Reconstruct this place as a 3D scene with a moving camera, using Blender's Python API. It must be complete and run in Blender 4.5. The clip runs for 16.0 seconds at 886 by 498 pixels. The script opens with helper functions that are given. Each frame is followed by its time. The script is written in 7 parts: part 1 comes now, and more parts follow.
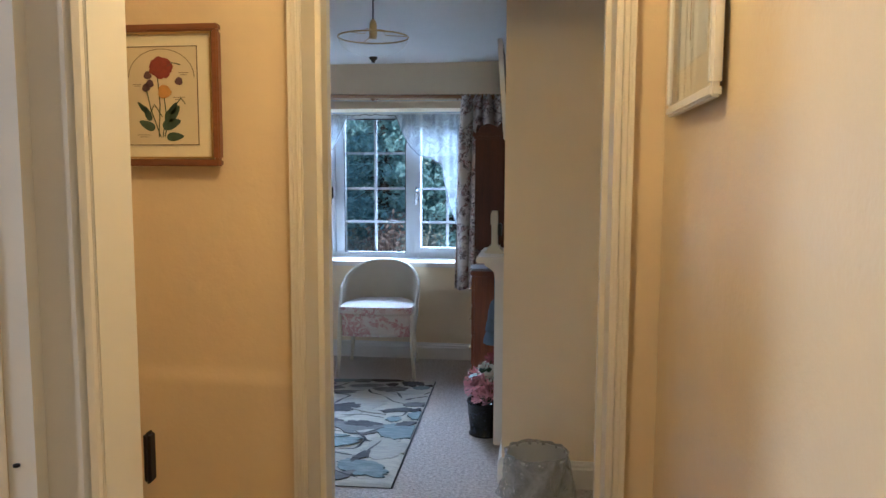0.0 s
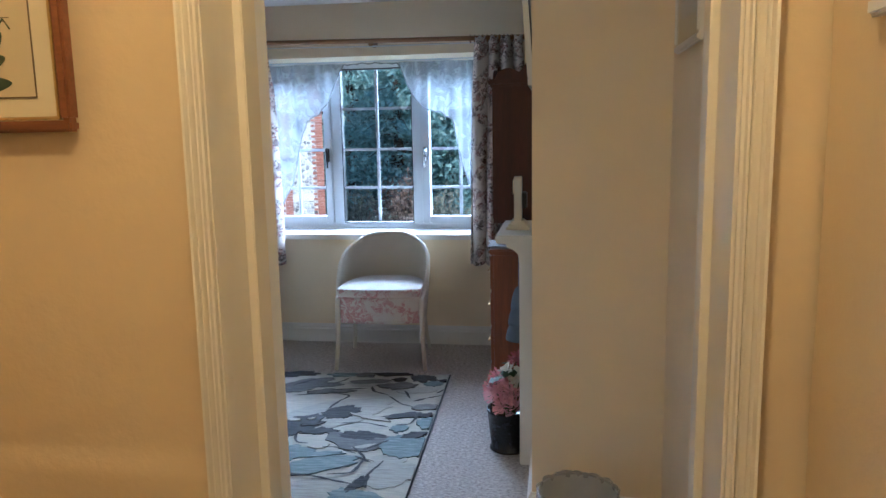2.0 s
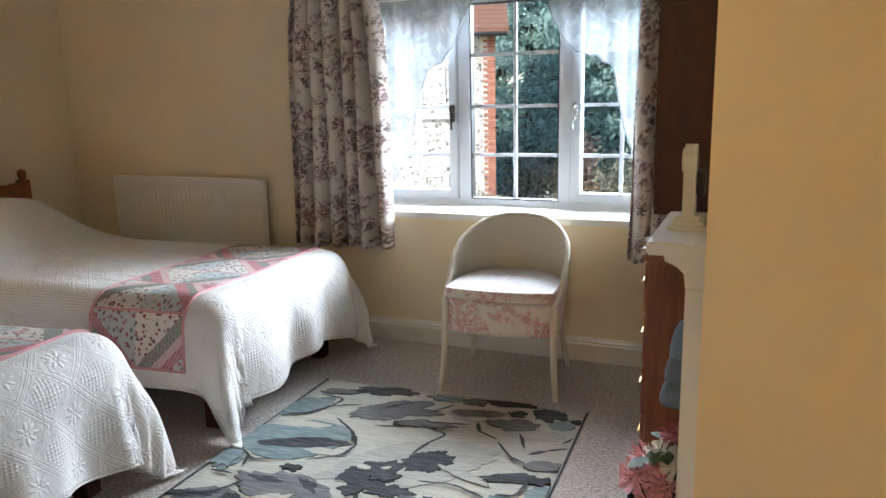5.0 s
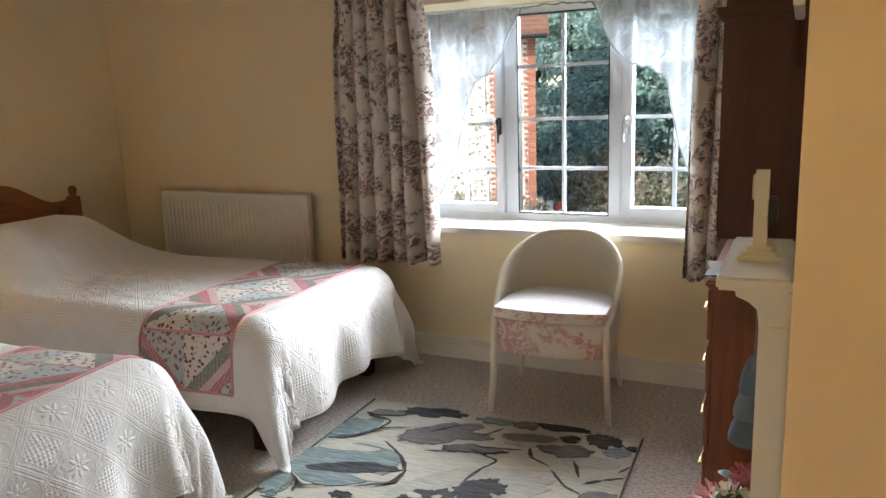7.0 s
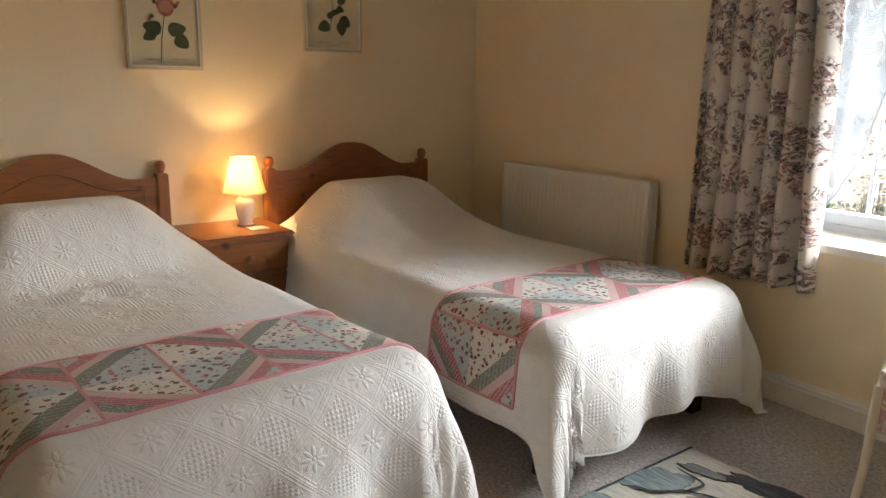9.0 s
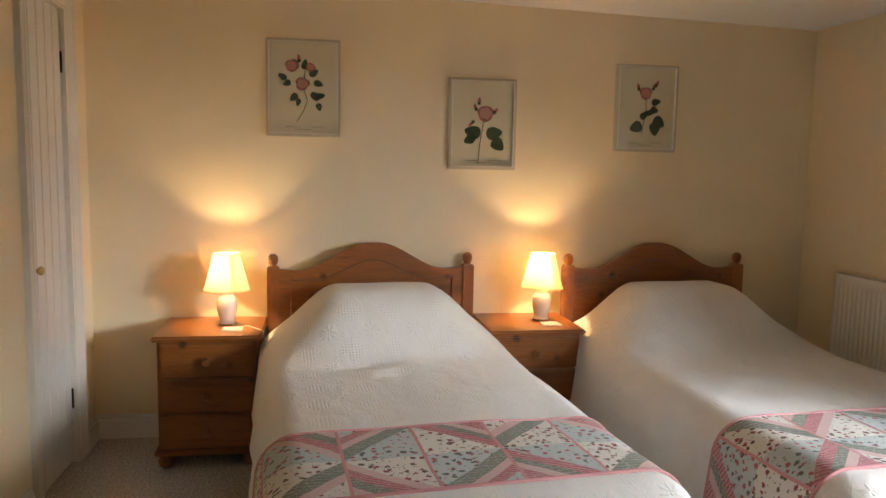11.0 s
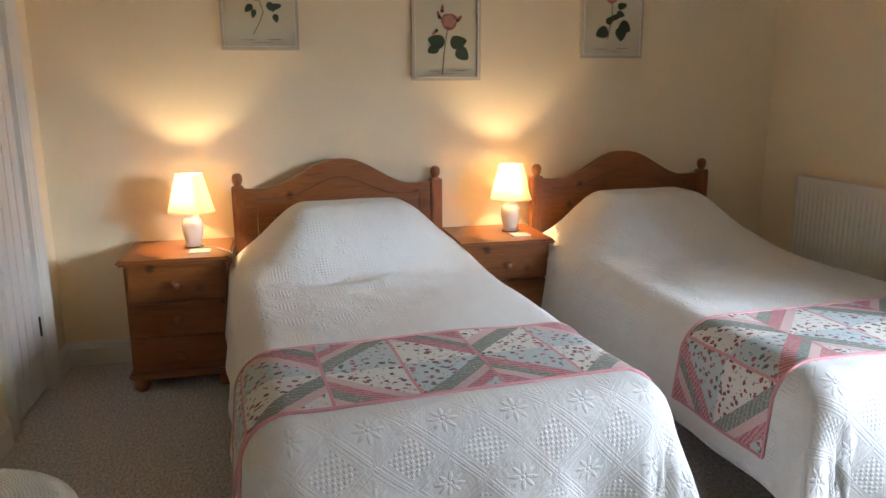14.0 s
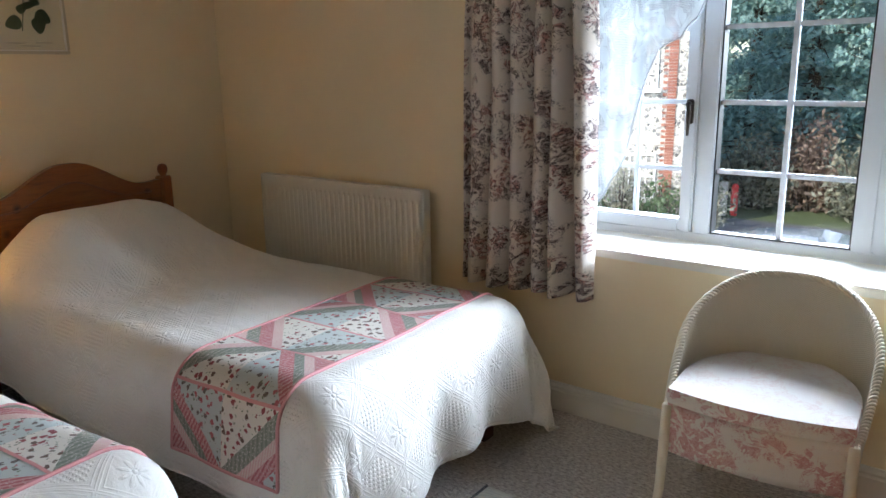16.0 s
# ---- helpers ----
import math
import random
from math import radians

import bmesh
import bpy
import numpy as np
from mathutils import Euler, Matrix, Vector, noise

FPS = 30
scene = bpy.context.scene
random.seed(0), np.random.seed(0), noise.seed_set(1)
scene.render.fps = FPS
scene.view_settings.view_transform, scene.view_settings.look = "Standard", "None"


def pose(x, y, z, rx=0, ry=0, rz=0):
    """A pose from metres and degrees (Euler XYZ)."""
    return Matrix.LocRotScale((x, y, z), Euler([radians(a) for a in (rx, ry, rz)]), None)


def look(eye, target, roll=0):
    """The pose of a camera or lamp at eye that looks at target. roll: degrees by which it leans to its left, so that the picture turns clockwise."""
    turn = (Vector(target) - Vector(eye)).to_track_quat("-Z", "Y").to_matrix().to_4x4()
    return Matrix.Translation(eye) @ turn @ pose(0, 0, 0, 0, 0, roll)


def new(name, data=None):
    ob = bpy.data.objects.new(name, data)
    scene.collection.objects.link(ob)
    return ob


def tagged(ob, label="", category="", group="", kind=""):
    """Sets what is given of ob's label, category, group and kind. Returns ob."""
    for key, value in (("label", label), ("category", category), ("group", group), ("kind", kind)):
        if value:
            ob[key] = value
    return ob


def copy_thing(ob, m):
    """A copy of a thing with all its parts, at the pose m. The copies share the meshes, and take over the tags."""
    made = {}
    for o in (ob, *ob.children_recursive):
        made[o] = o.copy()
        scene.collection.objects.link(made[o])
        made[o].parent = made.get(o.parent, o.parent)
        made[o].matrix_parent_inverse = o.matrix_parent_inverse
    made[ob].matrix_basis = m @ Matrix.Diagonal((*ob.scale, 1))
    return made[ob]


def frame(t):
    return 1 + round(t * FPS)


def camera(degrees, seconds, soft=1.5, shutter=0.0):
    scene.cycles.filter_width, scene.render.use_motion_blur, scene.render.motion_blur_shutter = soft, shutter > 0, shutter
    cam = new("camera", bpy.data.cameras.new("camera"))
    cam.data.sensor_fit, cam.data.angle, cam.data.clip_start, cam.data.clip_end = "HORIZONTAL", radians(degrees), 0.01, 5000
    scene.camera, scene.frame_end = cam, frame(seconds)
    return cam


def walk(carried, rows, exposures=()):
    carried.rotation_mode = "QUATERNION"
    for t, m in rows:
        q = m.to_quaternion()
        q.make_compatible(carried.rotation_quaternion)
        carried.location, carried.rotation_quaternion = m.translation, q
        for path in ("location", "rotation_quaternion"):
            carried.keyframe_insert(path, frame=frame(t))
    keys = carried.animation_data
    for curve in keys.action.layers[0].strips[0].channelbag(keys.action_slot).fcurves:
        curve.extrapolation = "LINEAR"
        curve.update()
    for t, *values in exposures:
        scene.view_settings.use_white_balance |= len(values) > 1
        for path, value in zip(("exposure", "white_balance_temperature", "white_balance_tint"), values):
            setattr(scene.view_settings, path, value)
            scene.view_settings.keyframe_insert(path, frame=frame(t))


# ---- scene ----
cam = camera(61.7, 16.0)
PATH = [
    (0, (0.348, 0.061, 1.325), (0.092, 2.035, 1.129), 0.2),
    (0.5, (0.351, 0.179, 1.331), (0.104, 2.15, 1.101), -0.0),
    (1, (0.373, 0.347, 1.332), (0.102, 2.308, 1.049), -0.2),
    (1.5, (0.298, 0.554, 1.328), (0.009, 2.507, 1.005), -0.8),
    (2, (0.282, 0.785, 1.337), (-0.021, 2.737, 1.024), -1.1),
    (2.5, (0.35, 1.067, 1.337), (-0.045, 2.999, 1.005), -0.6),
    (3, (0.334, 1.286, 1.307), (-0.133, 3.193, 0.92), -1.6),
    (3.5, (0.281, 1.493, 1.29), (-0.214, 3.384, 0.867), -2.7),
    (4, (0.283, 1.675, 1.277), (-0.302, 3.536, 0.835), -2.2),
    (4.5, (0.289, 1.837, 1.267), (-0.437, 3.648, 0.83), -1.4),
    (4.7, (0.284, 1.852, 1.268), (-0.464, 3.661, 0.856), -1.2),
    (6.8, (0.194, 1.867, 1.349), (-0.611, 3.66, 0.979), -1.8),
    (7, (0.202, 1.913, 1.337), (-0.654, 3.678, 0.945), -2.0),
    (7.5, (0.166, 2.049, 1.322), (-0.867, 3.707, 0.892), -1.2),
    (8, (0.105, 2.162, 1.335), (-1.126, 3.668, 0.871), -0.3),
    (8.5, (0.037, 2.297, 1.327), (-1.364, 3.647, 0.867), 0.0),
    (9, (0.0, 2.454, 1.298), (-1.589, 3.586, 0.861), 0.7),
    (9.5, (0.025, 2.611, 1.286), (-1.722, 3.477, 0.842), 1.7),
    (10, (0.04, 2.648, 1.291), (-1.815, 3.261, 0.862), 1.9),
    (10.2, (0.032, 2.657, 1.31), (-1.853, 3.177, 0.888), 2.0),
    (12.3, (0.059, 2.645, 1.352), (-1.935, 2.806, 1.341), 0.9),
    (12.5, (0.055, 2.667, 1.353), (-1.937, 2.816, 1.261), 0.8),
    (13, (0.035, 2.648, 1.305), (-1.937, 2.832, 1.029), 0.7),
    (13.3, (0.04, 2.652, 1.309), (-1.918, 2.859, 0.958), 0.5),
    (13.5, (0.038, 2.69, 1.317), (-1.911, 2.912, 0.926), 0.3),
    (13.6, (0.03, 2.7, 1.318), (-1.914, 2.938, 0.913), -0.1),
    (14, (0.021, 2.633, 1.316), (-1.887, 3.05, 0.887), -0.4),
    (14.5, (0.052, 2.656, 1.308), (-1.781, 3.327, 0.876), -1.5),
    (15, (-0.013, 2.627, 1.325), (-1.693, 3.611, 0.868), -2.3),
    (15.5, (-0.11, 2.63, 1.333), (-1.555, 3.929, 0.857), -2.2),
    (16, (-0.233, 2.819, 1.36), (-1.433, 4.348, 0.89), -0.9),
]
EXPOSURES = [(0, 1.18, 4800, 10), (2, 1.18, 4800, 10), (2.5, 1.22, 4900, 10), (3, 1.35, 5000, 10), (3.5, 1.45, 5100, 10), (4.5, 1.56, 5800, 10), (7, 1.54, 6600, 12), (8, 1.42, 6800, 12), (9, 1.4, 7000, 13), (9.5, 1.45, 7200, 14), (10.2, 1.46, 7200, 14), (12.5, 1.8, 5600, 10), (13.5, 1.72, 5700, 10), (14.5, 1.58, 5900, 10), (15, 1.52, 5900, 10), (15.5, 1.45, 5900, 10), (16, 1.38, 5950, 10)]
walk(cam, [(t, look(eye, target, roll)) for t, eye, target, roll in PATH], EXPOSURES)

# ---- light ----
world = bpy.data.worlds.new("sky")
scene.world = world
world.use_nodes = True
sky = world.node_tree.nodes.new("ShaderNodeTexSky")
sky.sky_type, sky.sun_disc = "NISHITA", False
sky.sun_elevation, sky.sun_rotation = radians(34), radians(200)
sky_bg = world.node_tree.nodes["Background"]
sky_bg.inputs["Strength"].default_value = 0.15
world.node_tree.links.new(sky.outputs[0], sky_bg.inputs["Color"])


def lamp(name, kind, energy, colour, m, **settings):
    data = bpy.data.lights.new(name, kind)
    data.energy, data.color = energy, colour
    if "size" in settings:
        data.shape, data.size, data.size_y = "RECTANGLE", settings["size"], settings["size_y"]
    if "radius" in settings:
        data.shadow_soft_size = settings["radius"]
    if "angle" in settings:
        data.angle = settings["angle"]
    ob = new(name, data)
    ob.matrix_world = m
    return ob


lamp("sun", "SUN", 3.0, (1.0, 0.93, 0.82), look((0, 0, 0), (0.28, 0.78, -0.56)), angle=radians(0.6))
# unseen area panels added outside, standing in for sky light by the bedroom window
lamp("window_light", "AREA", 1800, (0.84, 0.92, 1.0), look((-0.8, 10.3, 4.15), (-1.3, 3.8, 0.9)), size=9.0, size_y=3.0)
# extra fill panel, placed out of view to lift the west wall and bed heads
lamp("side_fill_panel", "AREA", 840, (0.86, 0.93, 1.0), look((3.7, 9.6, 2.5), (-3.0, 3.3, 0.9)), size=4.0, size_y=2.0)
# fill panel added behind the start to brighten the hall wall; its window is invented
lamp("back_fill_panel", "AREA", 7.0, (0.95, 0.94, 1.0), look((-1.55, 0.62, 1.5), (0.6, 0.92, 1.2)), size=0.34, size_y=1.05)
# hall ceiling light and the two bedside bulbs
lamp("hall_bulb", "POINT", 7.0, (1.0, 0.67, 0.29), pose(0.16, 1.02, 2.03), radius=0.06)
BULB = (1.0, 0.66, 0.33)
lamp("bedside_bulb", "POINT", 2.6, BULB, pose(-3.505, 2.225, 0.879), radius=0.012)
lamp("bedside_bulb", "POINT", 2.6, BULB, pose(-3.505, 3.752, 0.879), radius=0.012)


# ---- materials ----
class Nodes:
    """Short-hand for building one node material."""

    def __init__(self, name):
        self.m = bpy.data.materials.new(name)
        self.m.use_nodes = True
        self.t = self.m.node_tree
        self.bsdf = self.t.nodes["Principled BSDF"]
        self.outp = self.t.nodes["Material Output"]
        self.tc = self.t.nodes.new("ShaderNodeTexCoord")

    def n(self, kind, **kw):
        node = self.t.nodes.new("ShaderNode" + kind)
        for k, v in kw.items():
            if k == "op":
                node.operation = v
            elif k == "blend":
                node.blend_type = v
        return node

    def link(self, a, b):
        self.t.links.new(a, b)

    def setv(self, sock, v):
        if isinstance(v, (int, float)):
            sock.default_value = v
        elif isinstance(v, tuple):
            sock.default_value = (*v, 1.0) if len(v) == 3 and sock.type == "RGBA" else v
        else:
            self.link(v, sock)

    def coords(self, kind="Object", scale=(1, 1, 1), rot=(0, 0, 0)):
        mp = self.n("Mapping")
        self.link(self.tc.outputs[kind], mp.inputs[0])
        mp.inputs["Scale"].default_value = scale
        mp.inputs["Rotation"].default_value = rot
        return mp.outputs[0]

    def noise(self, vec, scale, detail=3.0, rough=0.55, dist=0.0):
        t = self.n("TexNoise")
        self.link(vec, t.inputs["Vector"])
        for k, v in (("Scale", scale), ("Detail", detail), ("Roughness", rough), ("Distortion", dist)):
            t.inputs[k].default_value = v
        return t

    def voronoi(self, vec, scale, feature="F1", rand=1.0):
        t = self.n("TexVoronoi")
        t.feature = feature
        self.link(vec, t.inputs["Vector"])
        t.inputs["Scale"].default_value = scale
        t.inputs["Randomness"].default_value = rand
        return t

    def math(self, op, a, b=0.0, c=0.0):
        t = self.n("Math", op=op)
        for s, v in zip(t.inputs, (a, b, c)):
            self.setv(s, v)
        return t.outputs[0]

    def ramp(self, fac, stops, smooth=False):
        t = self.n("ValToRGB")
        t.color_ramp.interpolation = "EASE" if smooth else "LINEAR"
        els = t.color_ramp.elements
        while len(els) < len(stops):
            els.new(0.5)
        for e, (p, c) in zip(els, stops):
            e.position, e.color = p, (*c, 1.0) if len(c) == 3 else c
        self.link(fac, t.inputs[0])
        return t.outputs[0]

    def mix(self, fac, a, b, blend="MIX"):
        t = self.n("MixRGB", blend=blend)
        self.setv(t.inputs[0], fac)
        self.setv(t.inputs[1], a)
        self.setv(t.inputs[2], b)
        return t.outputs[0]

    def bump(self, height, strength, dist=0.01, prior=None):
        t = self.n("Bump")
        self.link(height, t.inputs["Height"])
        t.inputs["Strength"].default_value = strength
        t.inputs["Distance"].default_value = dist
        if prior is not None:
            self.link(prior, t.inputs["Normal"])
        return t.outputs[0]

    def done(self, colour=None, rough=None, normal=None, metal=None, **extra):
        for key, v in (("Base Color", colour), ("Roughness", rough), ("Normal", normal), ("Metallic", metal)):
            if v is not None:
                self.setv(self.bsdf.inputs[key], v)
        for k, v in extra.items():
            self.setv(self.bsdf.inputs[k.replace("_", " ")], v)
        return self.m


def tint(c, k):
    return tuple(min(1.0, x * k) for x in c)


def painted(name, colour, rough=0.6, bumpy=0.15, wear=0.06, fine=180.0):
    """Emulsion or gloss paint: slow blotches, brush or roller grain."""
    k = Nodes(name)
    v = k.coords()
    slow, grain, mid = k.noise(v, 1.7, 4), k.noise(v, fine, 2), k.noise(v, 9, 5, 0.6)
    col = k.mix(k.ramp(slow.outputs[0], [(0.35, (0, 0, 0)), (0.7, (1, 1, 1))]), tint(colour, 1 - wear), tint(colour, 1 + wear * 0.4))
    col = k.mix(k.ramp(mid.outputs[0], [(0.55, (0, 0, 0)), (0.85, (0.35, 0.35, 0.35))]), col, tint(colour, 1 - 1.2 * wear))
    nrm = k.bump(mid.outputs[0], bumpy, 0.006)
    nrm = k.bump(grain.outputs[0], bumpy * 0.7, 0.0015, nrm)
    ro = k.math("MULTIPLY_ADD", mid.outputs[0], 0.25, rough - 0.12)
    return k.done(col, ro, nrm)


def wood(name, dark, light, rough=0.35, along="X", knots=True, scale=1.0, coat=0.25):
    k = Nodes(name)
    stretch = {"X": (1.2, 14, 14), "Y": (14, 1.2, 14), "Z": (14, 14, 1.2)}[along]
    v = k.coords(scale=tuple(s * scale for s in stretch))
    warp = k.noise(k.coords(scale=tuple(s * 0.25 * scale for s in stretch)), 1.0, 2)
    grain = k.noise(v, 2.2, 6, 0.65, 0.8)
    fine = k.noise(k.coords(scale=tuple(s * 7 for s in stretch)), 2.0, 3)
    f = k.math("MULTIPLY_ADD", warp.outputs[0], 0.5, k.math("MULTIPLY", grain.outputs[0], 0.6))
    col = k.ramp(f, [(0.3, dark), (0.52, tint(light, 0.82)), (0.68, light)])
    col = k.mix(k.ramp(fine.outputs[0], [(0.45, (0, 0, 0)), (0.75, (0.35, 0.35, 0.35))]), col, tint(dark, 0.7))
    if knots:
        kn = k.voronoi(k.coords(scale=(1, 1, 1)), 6.5)
        spot = k.ramp(kn.outputs["Distance"], [(0.06, (1, 1, 1)), (0.17, (0, 0, 0))])
        col = k.mix(spot, col, tint(dark, 0.35))
    nrm = k.bump(fine.outputs[0], 0.08, 0.002)
    return k.done(col, k.math("MULTIPLY_ADD", grain.outputs[0], 0.2, rough - 0.1), nrm, Coat_Weight=coat, Coat_Roughness=0.25)


def plain(name, colour, rough=0.5, metal=0.0, vary=0.08, scale=30.0, bumpy=0.05):
    k = Nodes(name)
    v = k.coords()
    a = k.noise(v, scale, 4)
    col = k.mix(a.outputs[0], tint(colour, 1 - vary), tint(colour, 1 + vary))
    return k.done(col, k.math("MULTIPLY_ADD", a.outputs[0], 0.15, max(0.02, rough - 0.07)), k.bump(a.outputs[0], bumpy, 0.003), metal)


CREAM = (0.90, 0.765, 0.53)
M_WALL = painted("cream_wall_paint", CREAM, 0.62, 0.22, 0.05)
# cream wall whose ochre cast from the hall lamp is put into the colour
M_HALL = painted("lamplit_hall_paint", (0.76, 0.60, 0.345), 0.33, 0.5, 0.05, 120)
M_CEIL = painted("ceiling_paint", (0.87, 0.86, 0.83), 0.8, 0.25, 0.04)
M_GLOSS = painted("white_gloss_paint", (0.80, 0.77, 0.70), 0.32, 0.03, 0.03, 60)
M_FRAME = painted("cream_gloss_paint", (0.80, 0.73, 0.57), 0.40, 0.03, 0.03, 60)
M_DOORPAINT = painted("white_door_paint", (0.80, 0.79, 0.77), 0.35, 0.12, 0.04, 60)
# white plastic; the blue-grey of its backlit side is mixed into the base colour
M_UPVC = plain("shaded_white_frame", (0.62, 0.66, 0.71), 0.3, 0, 0.02)
M_PINE = wood("honey_pine", (0.098, 0.027, 0.006), (0.34, 0.112, 0.024))
M_PINE_V = wood("honey_pine_upright", (0.098, 0.027, 0.006), (0.34, 0.112, 0.024), along="Z")
M_PINE_Y = wood("honey_pine_across", (0.098, 0.027, 0.006), (0.34, 0.112, 0.024), along="Y")
M_MAHOG = wood("dark_mahogany", (0.030, 0.008, 0.004), (0.095, 0.024, 0.010), 0.55, "Z", False, coat=0.0)
M_CHEST = wood("reddish_brown_wood", (0.11, 0.028, 0.009), (0.29, 0.085, 0.024), 0.42, "Z", False, coat=0.1)
M_POLE = wood("pale_oak_pole", (0.20, 0.09, 0.03), (0.42, 0.22, 0.09), 0.4, "X", False)
M_FRAMEWOOD = wood("brown_frame_wood", (0.10, 0.03, 0.010), (0.26, 0.09, 0.03), 0.35, "X", False)
M_DARKFRAME = plain("dark_brown_frame", (0.035, 0.018, 0.010), 0.35)
M_SILVER = plain("pale_silver_gilt", (0.58, 0.50, 0.36), 0.3, 0.15, 0.08)
M_PAPER = plain("print_paper", (0.76, 0.67, 0.49), 0.8, 0, 0.03, 12)
M_LEAFLET = plain("grey_printed_paper", (0.30, 0.27, 0.25), 0.6, 0, 0.3, 25)
M_AGED = plain("aged_print_paper", (0.66, 0.56, 0.34), 0.8, 0, 0.05, 12)
M_MOUNT = plain("cream_mount_card", (0.76, 0.68, 0.46), 0.8, 0, 0.02)
M_RAD = painted("cream_radiator_enamel", (0.84, 0.82, 0.75), 0.4, 0.03, 0.02)
M_CERAMIC = plain("white_glazed_ceramic", (0.82, 0.78, 0.72), 0.15, 0, 0.03)
M_BLACKPOT = plain("black_glazed_pot", (0.012, 0.012, 0.014), 0.25)
M_PINKFLOWER = plain("pink_petal", (0.82, 0.40, 0.43), 0.7, 0, 0.15, 60)
M_WHITEFLOWER = plain("cream_petal", (0.75, 0.72, 0.62), 0.7, 0, 0.1, 60)
M_ROSEFLOWER = plain("dusky_rose_petal", (0.40, 0.09, 0.10), 0.7, 0, 0.25, 60)
M_LEAF = plain("dark_green_leaf", (0.03, 0.07, 0.03), 0.6, 0, 0.3, 40)
M_BLUEFELT = plain("blue_grey_felt", (0.13, 0.17, 0.22), 0.85, 0, 0.12, 90, 0.2)
M_BRASS = plain("aged_brass", (0.55, 0.40, 0.18), 0.35, 1.0, 0.1)
M_CHROME = plain("brushed_chrome", (0.6, 0.6, 0.6), 0.25, 1.0, 0.05)
M_DARKMETAL = plain("dark_bronze", (0.03, 0.02, 0.015), 0.4, 0.6)
M_BLACK = plain("black_plastic", (0.012, 0.012, 0.012), 0.35)
M_WHITEPLASTIC = plain("white_plastic", (0.75, 0.74, 0.70), 0.4)
M_SOOT = plain("sooty_firebrick", (0.02, 0.018, 0.016), 0.9)
M_INK = plain("brown_print_ink", (0.16, 0.11, 0.06), 0.8)
M_RED = plain("red_enamel", (0.55, 0.03, 0.025), 0.4)


def carpet_mat():
    k = Nodes("beige_twist_carpet")
    v = k.coords()
    tuft, fleck, slow, mid = k.voronoi(v, 230), k.noise(k.coords(scale=(0.7, 1.2, 1)), 85, 4, 0.75), k.noise(v, 2.2, 4), k.noise(v, 34, 4, 0.65)
    col = k.ramp(fleck.outputs[0], [(0.36, (0.20, 0.165, 0.14)), (0.5, (0.54, 0.48, 0.435)), (0.64, (0.80, 0.745, 0.69))])
    col = k.mix(k.ramp(mid.outputs[0], [(0.4, (0, 0, 0)), (0.7, (0.45, 0.45, 0.45))]), col, (0.39, 0.34, 0.30))
    col = k.mix(k.ramp(slow.outputs[0], [(0.35, (0, 0, 0)), (0.7, (0.25, 0.25, 0.25))]), col, (0.46, 0.40, 0.34))
    nrm = k.bump(tuft.outputs["Distance"], 0.8, 0.006)
    nrm = k.bump(fleck.outputs[0], 0.6, 0.006, nrm)
    return k.done(col, 0.95, nrm, Sheen_Weight=0.3)


M_CARPET = carpet_mat()


def yarn(name, colour, streaked, amount=0.6):
    """Cut-pile yarn with streaks running across the rug."""
    k = Nodes(name)
    v = k.coords()
    streak = k.noise(k.coords(scale=(6, 66, 1)), 1.6, 4, 0.7)
    slow = k.noise(v, 5, 3)
    col = k.mix(k.math("MULTIPLY", k.ramp(streak.outputs[0], [(0.42, (0, 0, 0)), (0.66, (1, 1, 1))]), amount), colour, streaked)
    col = k.mix(k.math("MULTIPLY", slow.outputs[0], 0.3), col, tint(colour, 0.8))
    nrm = k.bump(k.noise(k.coords(scale=(90, 300, 1)), 1.0, 2).outputs[0], 0.7, 0.004)
    nrm = k.bump(streak.outputs[0], 0.4, 0.003, nrm)
    return k.done(col, 0.95, nrm)


Y_CREAM = yarn("cream_yarn", (0.53, 0.50, 0.415), (0.29, 0.29, 0.26), 0.8)
Y_BEIGE = yarn("beige_yarn", (0.45, 0.43, 0.37), (0.21, 0.21, 0.20), 0.8)
Y_BLUE = yarn("blue_grey_yarn", (0.13, 0.18, 0.19), (0.38, 0.43, 0.41), 0.85)
Y_GREY = yarn("grey_yarn", (0.115, 0.113, 0.115), (0.30, 0.29, 0.275), 0.8)
Y_DARK = yarn("charcoal_yarn", (0.020, 0.021, 0.025), (0.13, 0.13, 0.13), 0.8)
M_RUGEDGE = plain("dark_rug_binding", (0.05, 0.055, 0.06), 0.9, 0, 0.2, 200, 0.4)


